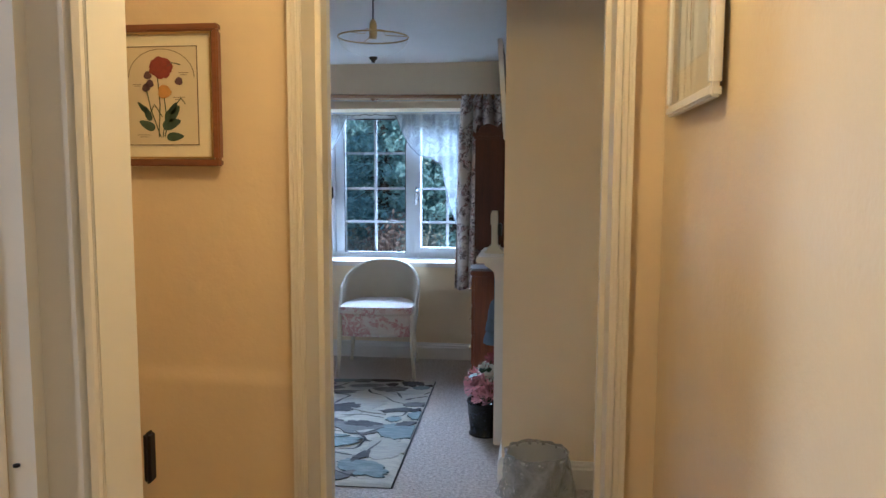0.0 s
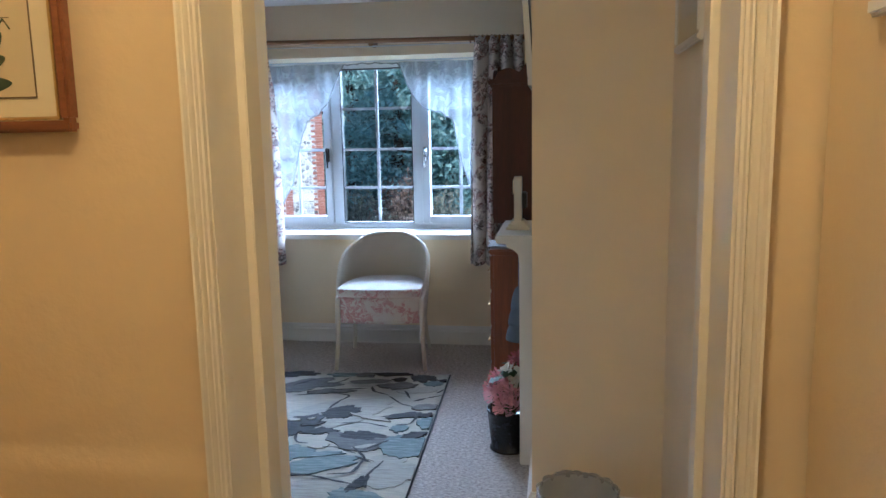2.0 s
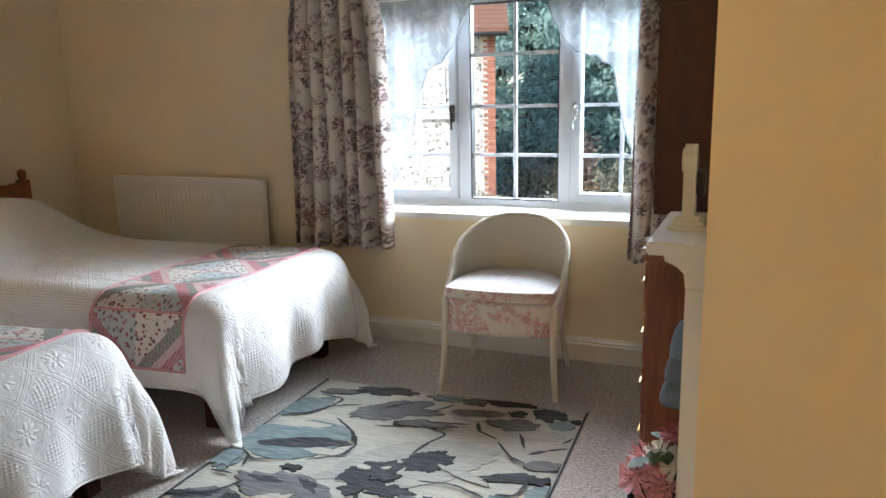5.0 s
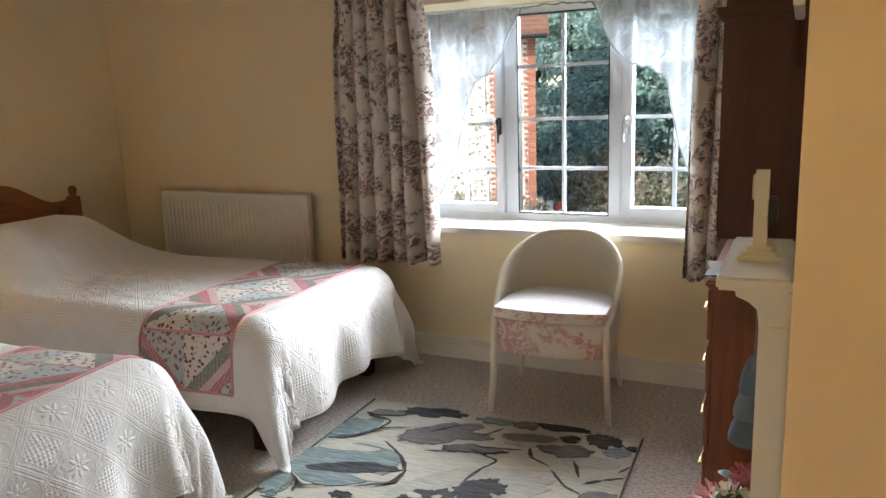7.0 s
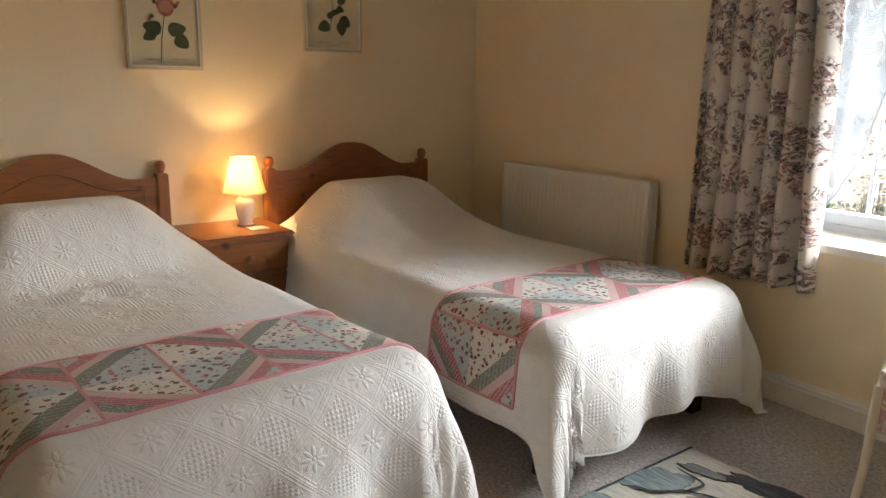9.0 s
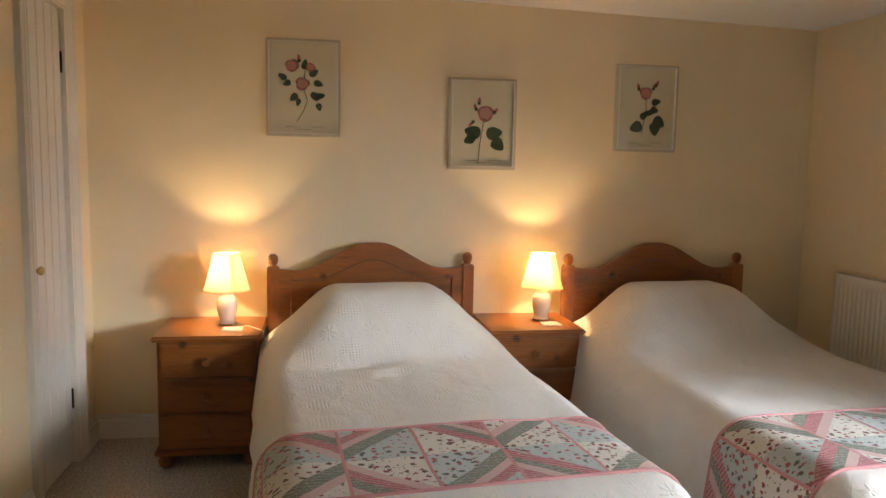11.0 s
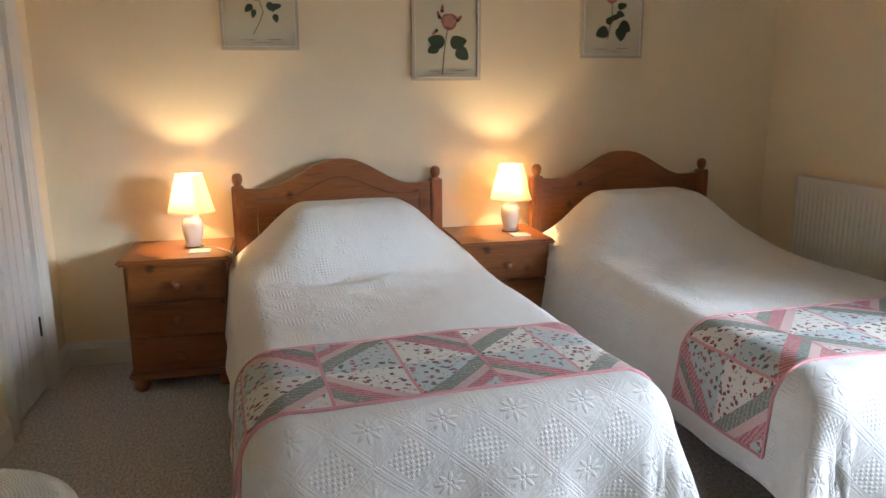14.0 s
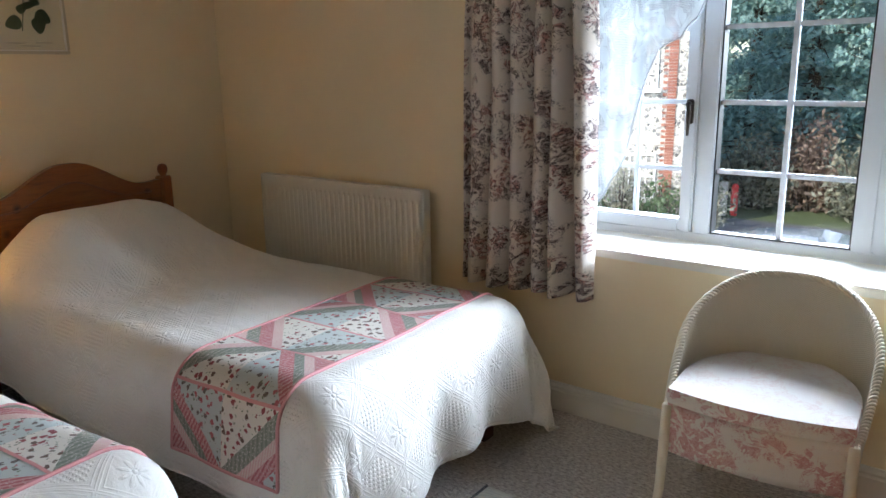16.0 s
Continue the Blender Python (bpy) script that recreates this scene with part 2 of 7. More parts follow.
def spread_mat():
    """White matelasse: lattice of diamonds, alternately checked and flowered, in relief."""
    k = Nodes("white_matelasse_cotton")
    v = k.coords("UV", (1 / 0.130, 1 / 0.130, 1), (0, 0, radians(45)))
    sep = k.n("SeparateXYZ")
    k.link(v, sep.inputs[0])
    x, y = sep.outputs[0], sep.outputs[1]
    fx, fy = k.math("FRACT", x), k.math("FRACT", y)
    dx, dy = k.math("ABSOLUTE", k.math("SUBTRACT", fx, 0.5)), k.math("ABSOLUTE", k.math("SUBTRACT", fy, 0.5))
    edge = k.math("MAXIMUM", dx, dy)
    ridge = k.ramp(edge, [(0.385, (0, 0, 0)), (0.40, (0.32, 0.32, 0.32)), (0.425, (0.05, 0.05, 0.05)), (0.455, (0.05, 0.05, 0.05)), (0.475, (0.40, 0.40, 0.40)), (0.5, (0.2, 0.2, 0.2))])
    cx = k.math("SUBTRACT", fx, 0.5)
    cy = k.math("SUBTRACT", fy, 0.5)
    rad = k.math("SQRT", k.math("ADD", k.math("MULTIPLY", cx, cx), k.math("MULTIPLY", cy, cy)))
    ang = k.math("ARCTAN2", cy, cx)
    lobes = k.math("ABSOLUTE", k.math("COSINE", k.math("MULTIPLY", ang, 4.0)))
    petal = k.math("SUBTRACT", k.math("MULTIPLY_ADD", lobes, 0.27, 0.04), rad)
    petal = k.math("MINIMUM", k.math("MAXIMUM", k.math("MULTIPLY", petal, 11.0), 0.0), 1.0)
    petal = k.math("MULTIPLY", petal, k.ramp(rad, [(0.05, (0, 0, 0)), (0.09, (1, 1, 1))]))
    centre = k.ramp(rad, [(0.02, (1, 1, 1)), (0.05, (0, 0, 0))])
    flower = k.math("ADD", petal, centre)
    chk = k.math("MULTIPLY", k.math("SINE", k.math("MULTIPLY", fx, 44.0)), k.math("SINE", k.math("MULTIPLY", fy, 44.0)))
    chk = k.math("MULTIPLY", k.math("LESS_THAN", edge, 0.33), k.math("MINIMUM", k.math("MAXIMUM", k.math("MULTIPLY_ADD", chk, 1.4, 0.2), 0.0), 1.0))
    par = k.math("MODULO", k.math("ADD", k.math("FLOOR", x), k.math("FLOOR", y)), 2.0)
    par = k.math("ABSOLUTE", par)
    mixv = k.math("ADD", k.math("MULTIPLY", par, flower), k.math("MULTIPLY", k.math("SUBTRACT", 1.0, par), chk))
    h = k.math("ADD", ridge, k.math("MULTIPLY", mixv, 1.1))
    weave = k.noise(k.coords("UV"), 420, 2)
    crease = k.noise(k.coords("UV", (1, 1.6, 1)), 7.0, 4, 0.55, 0.4)
    nrm = k.bump(crease.outputs[0], 0.35, 0.03)
    nrm = k.bump(h, 0.42, 0.007, nrm)
    nrm = k.bump(weave.outputs[0], 0.25, 0.002, nrm)
    col = k.mix(crease.outputs[0], (0.76, 0.74, 0.70), (0.83, 0.82, 0.79))
    return k.done(col, 0.85, nrm, Sheen_Weight=0.15)


M_SPREAD = spread_mat()


def floral(name, ground, inks, scale=44.0, cover=0.36, leaf=(0.20, 0.24, 0.17)):
    """Printed cotton: scattered sprigs in two inks on a pale ground."""
    k = Nodes(name)
    uv = k.coords("UV")
    w = k.noise(uv, scale * 2.2, 3)
    off = k.n("VectorMath", op="SCALE")
    k.link(w.outputs["Color"], off.inputs[0])
    off.inputs["Scale"].default_value = 0.9 / scale
    add = k.n("VectorMath", op="ADD")
    k.link(uv, add.inputs[0])
    k.link(off.outputs[0], add.inputs[1])
    vo = k.voronoi(add.outputs[0], scale)
    vo2 = k.voronoi(add.outputs[0], scale * 1.9)
    sep = k.n("SeparateColor")
    k.link(vo.outputs["Color"], sep.inputs[0])
    spot = k.math("LESS_THAN", vo.outputs["Distance"], cover)
    on = k.math("MULTIPLY", spot, k.math("LESS_THAN", sep.outputs[0], 0.80))
    ink = k.mix(k.math("GREATER_THAN", sep.outputs[1], 0.5), inks[0], inks[1])
    leaves = k.math("LESS_THAN", vo2.outputs["Distance"], cover * 0.75)
    sep2 = k.n("SeparateColor")
    k.link(vo2.outputs["Color"], sep2.inputs[0])
    leaves = k.math("MULTIPLY", leaves, k.math("LESS_THAN", sep2.outputs[0], 0.35))
    col = k.mix(leaves, ground, leaf)
    col = k.mix(on, col, ink)
    nrm = k.bump(k.noise(uv, 380, 2).outputs[0], 0.3, 0.002)
    return k.done(col, 0.88, nrm, Sheen_Weight=0.1)


def striped(name, a, b, per_metre, angle=0.0):
    k = Nodes(name)
    sep = k.n("SeparateXYZ")
    k.link(k.coords("UV", (per_metre, per_metre, 1), (0, 0, radians(angle))), sep.inputs[0])
    f = k.math("GREATER_THAN", k.math("FRACT", sep.outputs[0]), 0.5)
    spots = k.math("LESS_THAN", k.voronoi(k.coords("UV"), 150).outputs["Distance"], 0.3)
    col = k.mix(f, a, b)
    col = k.mix(k.math("MULTIPLY", spots, 0.55), col, (0.75, 0.70, 0.66))
    return k.done(col, 0.88, k.bump(k.noise(k.coords("UV"), 380, 2).outputs[0], 0.3, 0.002))


M_FLORAL_W = floral("cream_sprigged_cotton", (0.74, 0.71, 0.65), [(0.30, 0.07, 0.08), (0.15, 0.10, 0.08)])
M_FLORAL_B = floral("pale_blue_sprigged_cotton", (0.52, 0.58, 0.57), [(0.42, 0.12, 0.14), (0.15, 0.13, 0.12)])
M_SAGE = striped("sage_green_print", (0.22, 0.24, 0.20), (0.31, 0.33, 0.28), 60)
M_ROSE = striped("rose_print", (0.46, 0.15, 0.17), (0.60, 0.31, 0.31), 75, 30)
M_BLUSH = striped("blush_gingham", (0.66, 0.42, 0.42), (0.70, 0.56, 0.53), 110, 10)
M_PINKBIND = plain("pink_cotton_binding", (0.66, 0.32, 0.33), 0.88, 0, 0.08, 120, 0.2)


def toile(name, ground, inks, scale, sharp, translucent=0.0, wash=0.8):
    """Curtain print: clumps of flowers in mauve and dusky rose with darker line work."""
    k = Nodes(name)
    uv = k.coords("UV")
    big, mid, fine = k.noise(uv, scale, 2, 0.5, 0.6), k.noise(uv, scale * 3.2, 4, 0.7, 1.5), k.noise(uv, scale * 9, 3, 0.7, 2.0)
    clump = k.ramp(big.outputs[0], [(0.45, (0, 0, 0)), (0.52, (1, 1, 1))])
    wide = k.ramp(big.outputs[0], [(0.40, (0, 0, 0)), (0.48, (1, 1, 1))])
    a = k.math("MULTIPLY", clump, k.ramp(mid.outputs[0], [(0.45, (0, 0, 0)), (0.45 + sharp, (1, 1, 1))]))
    line = k.math("MULTIPLY", k.ramp(fine.outputs[0], [(0.50, (0, 0, 0)), (0.54, (1, 1, 1))]), k.math("MULTIPLY", wide, k.ramp(mid.outputs[0], [(0.46, (0, 0, 0)), (0.52, (1, 1, 1))])))
    hue = k.ramp(k.noise(uv, scale * 1.3, 1).outputs[0], [(0.46, inks[0]), (0.54, inks[1])])
    col = k.mix(k.math("MULTIPLY", a, wash), ground, hue)
    col = k.mix(k.math("MULTIPLY", line, 0.9), col, inks[2])
    nrm = k.bump(k.noise(uv, 420, 2).outputs[0], 0.25, 0.002)
    m = k.done(col, 0.9, nrm, Sheen_Weight=0.1)
    if translucent:
        tr = k.n("BsdfTranslucent")
        k.link(col, tr.inputs[0])
        mx = k.n("MixShader")
        mx.inputs[0].default_value = translucent
        k.link(k.bsdf.outputs[0], mx.inputs[1])
        k.link(tr.outputs[0], mx.inputs[2])
        k.link(mx.outputs[0], k.outp.inputs[0])
    return m


M_CURTAIN = toile("floral_curtain_cotton", (0.76, 0.69, 0.62), [(0.20, 0.13, 0.13), (0.44, 0.19, 0.17), (0.03, 0.02, 0.024)], 8.0, 0.10, 0.10, 0.8)
M_CHINTZ = toile("pink_toile_chintz", (0.74, 0.69, 0.62), [(0.60, 0.30, 0.29), (0.64, 0.37, 0.34), (0.55, 0.27, 0.26)], 8.0, 0.05)
M_CUSHION = toile("faded_rose_chintz", (0.68, 0.66, 0.64), [(0.65, 0.58, 0.56), (0.66, 0.60, 0.58), (0.62, 0.53, 0.51)], 8.0, 0.08)


def loom_mat():
    k = Nodes("cream_loom_weave")
    uv = k.coords("UV")
    sep = k.n("SeparateXYZ")
    k.link(uv, sep.inputs[0])
    a = k.math("SINE", k.math("MULTIPLY", sep.outputs[0], 900.0))
    b = k.math("SINE", k.math("MULTIPLY", sep.outputs[1], 900.0))
    h = k.math("MULTIPLY", a, b)
    st = k.noise(k.coords(), 6, 4)
    col = k.mix(st.outputs[0], (0.66, 0.61, 0.48), (0.76, 0.72, 0.60))
    return k.done(col, 0.45, k.bump(h, 0.35, 0.003))


M_LOOM = loom_mat()
M_CREAMPAINT = painted("cream_chair_paint", (0.74, 0.69, 0.56), 0.4, 0.1, 0.05, 90)


def lace_mat():
    k = Nodes("white_net_lace")
    uv = k.coords("UV")
    net = k.voronoi(uv, 170, "DISTANCE_TO_EDGE", 0.3)
    hole = k.ramp(net.outputs[0], [(0.10, (0, 0, 0)), (0.16, (1, 1, 1))])
    motif = k.ramp(k.noise(uv, 11, 3, 0.6, 1.2).outputs[0], [(0.50, (0, 0, 0)), (0.57, (1, 1, 1))])
    sep = k.n("SeparateXYZ")
    k.link(uv, sep.inputs[0])
    clear = k.math("MULTIPLY", hole, k.math("MULTIPLY_ADD", motif, -0.62, 0.55))
    tp, tl = k.n("BsdfTransparent"), k.n("BsdfTranslucent")
    tl.inputs[0].default_value = (0.20, 0.22, 0.235, 1)
    k.done((0.60, 0.63, 0.66), 0.9)
    m1, m2 = k.n("MixShader"), k.n("MixShader")
    m1.inputs[0].default_value = 0.45
    k.link(k.bsdf.outputs[0], m1.inputs[1])
    k.link(tl.outputs[0], m1.inputs[2])
    k.link(clear, m2.inputs[0])
    k.link(m1.outputs[0], m2.inputs[1])
    k.link(tp.outputs[0], m2.inputs[2])
    k.link(m2.outputs[0], k.outp.inputs[0])
    return k.m


M_LACE = lace_mat()


def glass_mat(name):
    """Clear thin glass whose gloss grows towards grazing view."""
    k = Nodes(name)
    tp, gl, mx, lw = k.n("BsdfTransparent"), k.n("BsdfGlossy"), k.n("MixShader"), k.n("LayerWeight")
    tp.inputs[0].default_value = (0.97, 0.98, 0.98, 1)
    gl.inputs["Roughness"].default_value = 0.02
    lw.inputs[0].default_value = 0.5
    k.link(k.math("MULTIPLY_ADD", k.math("POWER", lw.outputs["Facing"], 5.0), 0.6, 0.025), mx.inputs[0])
    k.link(tp.outputs[0], mx.inputs[1])
    k.link(gl.outputs[0], mx.inputs[2])
    k.link(mx.outputs[0], k.outp.inputs[0])
    return k.m


M_GLASS = glass_mat("window_glass")


def shade_mat():
    k = Nodes("lit_cream_lampshade")
    tl = k.n("BsdfTranslucent")
    tl.inputs[0].default_value = (0.97, 0.90, 0.74, 1)
    mx = k.n("MixShader")
    mx.inputs[0].default_value = 0.58
    k.done((0.80, 0.68, 0.46), 0.8)
    k.link(k.bsdf.outputs[0], mx.inputs[1])
    k.link(tl.outputs[0], mx.inputs[2])
    k.link(mx.outputs[0], k.outp.inputs[0])
    return k.m


M_SHADE = shade_mat()


# ---- mesh helpers ----
def mesh_of(name, bm, mat, smooth=False):
    me = bpy.data.meshes.new(name)
    bmesh.ops.recalc_face_normals(bm, faces=bm.faces[:])
    bm.to_mesh(me)
    bm.free()
    if smooth:
        me.polygons.foreach_set("use_smooth", [True] * len(me.polygons))
    if mat is not None:
        me.materials.append(mat)
    return me


def part(name, bm, mat, parent=None, label="", smooth=False, world_space=False):
    """One mesh object; built in its parent's own space, or in the world's."""
    if world_space and parent is not None:
        root = parent
        while root.parent is not None:
            root = root.parent
        bmesh.ops.transform(bm, matrix=root.matrix_basis.inverted(), verts=bm.verts[:])
    ob = new(name, mesh_of(name, bm, mat, smooth))
    if parent is not None:
        ob.parent = parent
    if label:
        ob["label"] = label
    return ob


def thing(name, label, category, m=None, group=""):
    ob = new(name)
    ob.empty_display_size = 0.1
    ob.matrix_basis = m if m is not None else Matrix.Identity(4)
    return tagged(ob, label, category, group)


def structure(name, bm, mat, label="", category="", smooth=False):
    return tagged(part(name, bm, mat, None, "", smooth), label, category, "", "structure")


def box(bm, x0, x1, y0, y1, z0, z1, bevel=0.0):
    vs = [bm.verts.new((x, y, z)) for x in (x0, x1) for y in (y0, y1) for z in (z0, z1)]
    fs = [bm.faces.new([vs[i] for i in f]) for f in ((0, 1, 3, 2), (4, 6, 7, 5), (0, 4, 5, 1), (2, 3, 7, 6), (0, 2, 6, 4), (1, 5, 7, 3))]
    if bevel:
        es = list({e for f in fs for e in f.edges})
        bmesh.ops.bevel(bm, geom=es, offset=bevel, segments=2, affect="EDGES", clamp_overlap=True)
    return bm


def boxes(*rows, bevel=0.0):
    bm = bmesh.new()
    for r in rows:
        box(bm, *r, bevel=bevel)
    return bm


def lathe(bm, profile, at=(0, 0, 0), seg=24, squash=(1, 1)):
    """Turns (radius, height) points about the upright through at."""
    rings = []
    for r, z in profile:
        if r < 1e-5:
            rings.append([bm.verts.new((at[0], at[1], at[2] + z))])
        else:
            rings.append([bm.verts.new((at[0] + squash[0] * r * math.cos(2 * math.pi * i / seg), at[1] + squash[1] * r * math.sin(2 * math.pi * i / seg), at[2] + z)) for i in range(seg)])
    for a, b in zip(rings, rings[1:]):
        for i in range(seg):
            j = (i + 1) % seg
            if len(a) == 1 and len(b) > 1:
                bm.faces.new((a[0], b[i], b[j]))
            elif len(b) == 1 and len(a) > 1:
                bm.faces.new((a[i], a[j], b[0]))
            elif len(a) > 1:
                bm.faces.new((a[i], a[j], b[j], b[i]))
    return bm


def tube(bm, pts, r, seg=10, caps=True):
    """A round rod along points; r is one radius or one for each point."""
    pts = [Vector(p) for p in pts]
    rs = r if isinstance(r, (list, tuple)) else [r] * len(pts)
    rings, up = [], None
    for i, p in enumerate(pts):
        d = (pts[min(i + 1, len(pts) - 1)] - pts[max(i - 1, 0)]).normalized()
        if up is None:
            up = d.orthogonal().normalized()
        up = (up - d * up.dot(d)).normalized()
        side = d.cross(up)
        rings.append([bm.verts.new(p + rs[i] * (math.cos(2 * math.pi * k / seg) * up + math.sin(2 * math.pi * k / seg) * side)) for k in range(seg)])
    for a, b in zip(rings, rings[1:]):
        for k in range(seg):
            bm.faces.new((a[k], a[(k + 1) % seg], b[(k + 1) % seg], b[k]))
    if caps:
        bm.faces.new(rings[0][::-1])
        bm.faces.new(rings[-1])
    return bm


def prism(bm, outline, axis, a, b):
    """Extrudes a 2D outline along axis from a to b; the outline's two numbers are the other axes in order."""
    def at(u, v, w):
        return {"x": (w, u, v), "y": (u, w, v), "z": (u, v, w)}[axis]
    lo, hi = [bm.verts.new(at(u, v, a)) for u, v in outline], [bm.verts.new(at(u, v, b)) for u, v in outline]
    n = len(outline)
    for i in range(n):
        bm.faces.new((lo[i], lo[(i + 1) % n], hi[(i + 1) % n], hi[i]))
    bm.faces.new(lo[::-1])
    bm.faces.new(hi)
    return bm


def sheet(bm, fn, us, vs, uv=None):
    """A grid of points fn(u, v) with a UV map in metres."""
    layer = bm.loops.layers.uv.verify()
    grid = [[bm.verts.new(fn(u, v)) for v in vs] for u in us]
    for i in range(len(us) - 1):
        for j in range(len(vs) - 1):
            f = bm.faces.new((grid[i][j], grid[i + 1][j], grid[i + 1][j + 1], grid[i][j + 1]))
            for loop, (a, b) in zip(f.loops, ((i, j), (i + 1, j), (i + 1, j + 1), (i, j + 1))):
                loop[layer].uv = uv(us[a], vs[b]) if uv else (us[a], vs[b])
    return bm


def span(a, b, n):
    return [a + (b - a) * i / n for i in range(n + 1)]


def smooth01(x, a=0.0, b=1.0):
    t = min(1.0, max(0.0, (x - a) / (b - a)))
    return t * t * (3 - 2 * t)


def solid(ob, thick, offset=0.0):
    mod = ob.modifiers.new("thickness", "SOLIDIFY")
    mod.thickness, mod.offset = thick, offset
    return ob


# ---- the rooms ----
XW, XE, YN, YS = -3.70, 0.63, 5.316, 1.575
TOP = 2.36
WX0, WX1, WZ0, WZ1 = -1.745, -0.045, 0.68, 1.80


def ceiling_z(x, y):
    return 2.215 - 0.024 * (y - YS) + 0.006 * noise.noise((x * 0.9, y * 0.9, 0.0)) - 0.010 * math.sin(max(0, min(1, (x - XW) / 4.3)) * math.pi)


structure("floor", boxes((-3.95, 0.85, -1.65, 5.70, -0.12, 0.0)), M_CARPET, "beige flecked twist-pile fitted carpet", "floor")
bm = bmesh.new()
us, vs = span(-3.95, 0.85, 24), span(-1.65, 5.70, 36)
sheet(bm, lambda u, v: (u, v, ceiling_z(u, v)), us, vs)
sheet(bm, lambda u, v: (u, v, 2.55), us[::24], vs[::36])
structure("ceiling", bm, M_CEIL, "uneven white plaster ceiling", "ceiling")
structure("wall_north", boxes((-3.95, WX0, YN, 5.70, 0, TOP), (WX1, XE, YN, 5.70, 0, TOP), (WX0, WX1, YN, 5.70, 0, WZ0), (WX0, WX1, YN, 5.70, WZ1, TOP)), M_WALL, "cream painted wall with a wide window opening", "wall")
structure("wall_west", boxes((-3.95, XW, YS, YN, 0, TOP)), M_WALL, "cream painted bedroom wall", "wall")
structure("wall_south", boxes((-3.95, -3.41, 1.40, YS, 0, TOP), (-2.96, -1.0, 1.40, YS, 0, TOP), (-3.41, -2.96, 1.40, YS, 1.995, TOP), (-3.45, -2.92, 1.30, 1.40, 0, TOP)), M_WALL, "cream painted wall with a cupboard opening", "wall")
structure("wall_hall_west", boxes((-1.0, -0.9, 0.83, 2.035, 0, TOP)), M_HALL, "cream hall wall with ochre lamplight in its paint", "wall")


def hall_wall():
    """The doorway wall: its hall face bulges a little below waist height."""
    bm = boxes((-0.9, -0.26, 1.845, 2.035, 0, TOP), (0.535, 0.665, 1.842, 2.035, 0, TOP), (-0.26, 0.535, 1.845, 2.035, 2.03, TOP))
    def face(u, v):
        bulge = 0.0085 * smooth01(0.84 - v, 0.0, 0.05) + 0.002 * noise.noise((u * 3, v * 3, 2))
        bulge += 0.001 * smooth01(v - 0.74, 0, 0.06) * smooth01(0.86 - v, 0, 0.06)
        return (u, 1.838 - bulge, v)
    sheet(bm, face, span(-0.9, -0.26, 14), span(0, 0.70, 6) + span(0.72, 0.88, 24) + span(0.92, TOP, 10))
    sheet(bm, face, span(0.535, 0.645, 3), span(0, TOP, 30))
    return bm


structure("wall_hall", hall_wall(), M_HALL, "cream hall wall with ochre lamplight in its paint and a plaster ridge", "wall", smooth=True)


def east_wall():
    """Long wall beside hall and bedroom: lumpy old plaster under satin paint."""
    bm = boxes((0.66, 0.85, -1.65, 5.70, 0, TOP))
    def face(u, v):
        n = noise.noise((u * 2.2, v * 2.2, 5)) * 0.006 + noise.noise((u * 9, v * 9, 1)) * 0.0022
        return (XE + n, u, v)
    sheet(bm, face, span(-1.65, 1.83, 110), span(0, TOP, 70))
    return bm


structure("wall_east_hall", east_wall(), M_HALL, "lumpy satin cream hall wall with ochre lamplight in its paint", "wall", smooth=True)
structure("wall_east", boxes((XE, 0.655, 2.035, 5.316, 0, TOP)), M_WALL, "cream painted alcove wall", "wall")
structure("wall_near", boxes((-1.6, -0.275, 0.84, 0.95, 0, TOP), (-0.275, XE, 0.84, 0.95, 2.03, TOP)), M_HALL, "cream wall beside the first doorway, ochre lamplight in its paint", "wall")
# added out of view: closes the near room, its hole lets the fill in
structure("wall_back", boxes((-1.75, 0.85, -1.65, -1.5, 0, TOP), (-1.75, -1.6, -1.5, 0.40, 0, TOP), (-1.75, -1.6, 0.80, 0.95, 0, TOP), (-1.75, -1.6, 0.40, 0.80, 0, 0.95), (-1.75, -1.6, 0.40, 0.80, 2.05, TOP)), M_WALL, "plain cream wall added out of view, with an invented window hole", "wall")

# chimney breast with a small fire opening
BX, BY0, BY1 = 0.203, 3.17, 4.10
bm = bmesh.new()
prism(bm, [(BY0, 0), (3.70, 0), (3.70, 0.62), (4.02, 0.62), (4.02, 0), (BY1, 0), (BY1, TOP), (BY0, TOP)], "x", BX, XE)
structure("chimney_breast", bm, M_WALL, "cream painted chimney breast", "wall")
structure("fire_recess", boxes((0.48, 0.62, 3.704, 4.016, 0.004, 0.616)), M_SOOT, "sooty back of the small fireplace", "fireplace")


def skirting(name, axis, a, b, face, sign):
    """Moulded board along a wall face; sign is the way it stands out."""
    prof = [(0, 0), (0.018, 0), (0.018, 0.084), (0.013, 0.091), (0.014, 0.100), (0.007, 0.108), (0.005, 0.117), (0, 0.117)]
    bm = bmesh.new()
    if axis == "x":
        prism(bm, [(face + sign * d, z) for d, z in prof], "x", a, b)
    else:
        prism(bm, [(face + sign * d, z) for d, z in prof], "y", a, b)
    structure(name, bm, M_GLOSS, "white gloss moulded skirting board", "skirting")


skirting("baseboard_north", "x", XW, XE, YN, -1)
skirting("baseboard_west", "y", YS, YN - 0.018, XW, 1)
skirting("baseboard_south", "x", -2.86, -1.0, YS, 1)
skirting("baseboard_corner", "x", XW + 0.018, -3.53, YS, 1)
skirting("baseboard_breast", "x", BX, XE, BY0, -1)
skirting("baseboard_breast_front", "y", BY0, 3.61, BX, -1)
skirting("baseboard_east", "y", 2.035, BY0 - 0.018, XE, -1)
skirting("baseboard_hall", "x", -0.9, -0.27, 1.826, -1)

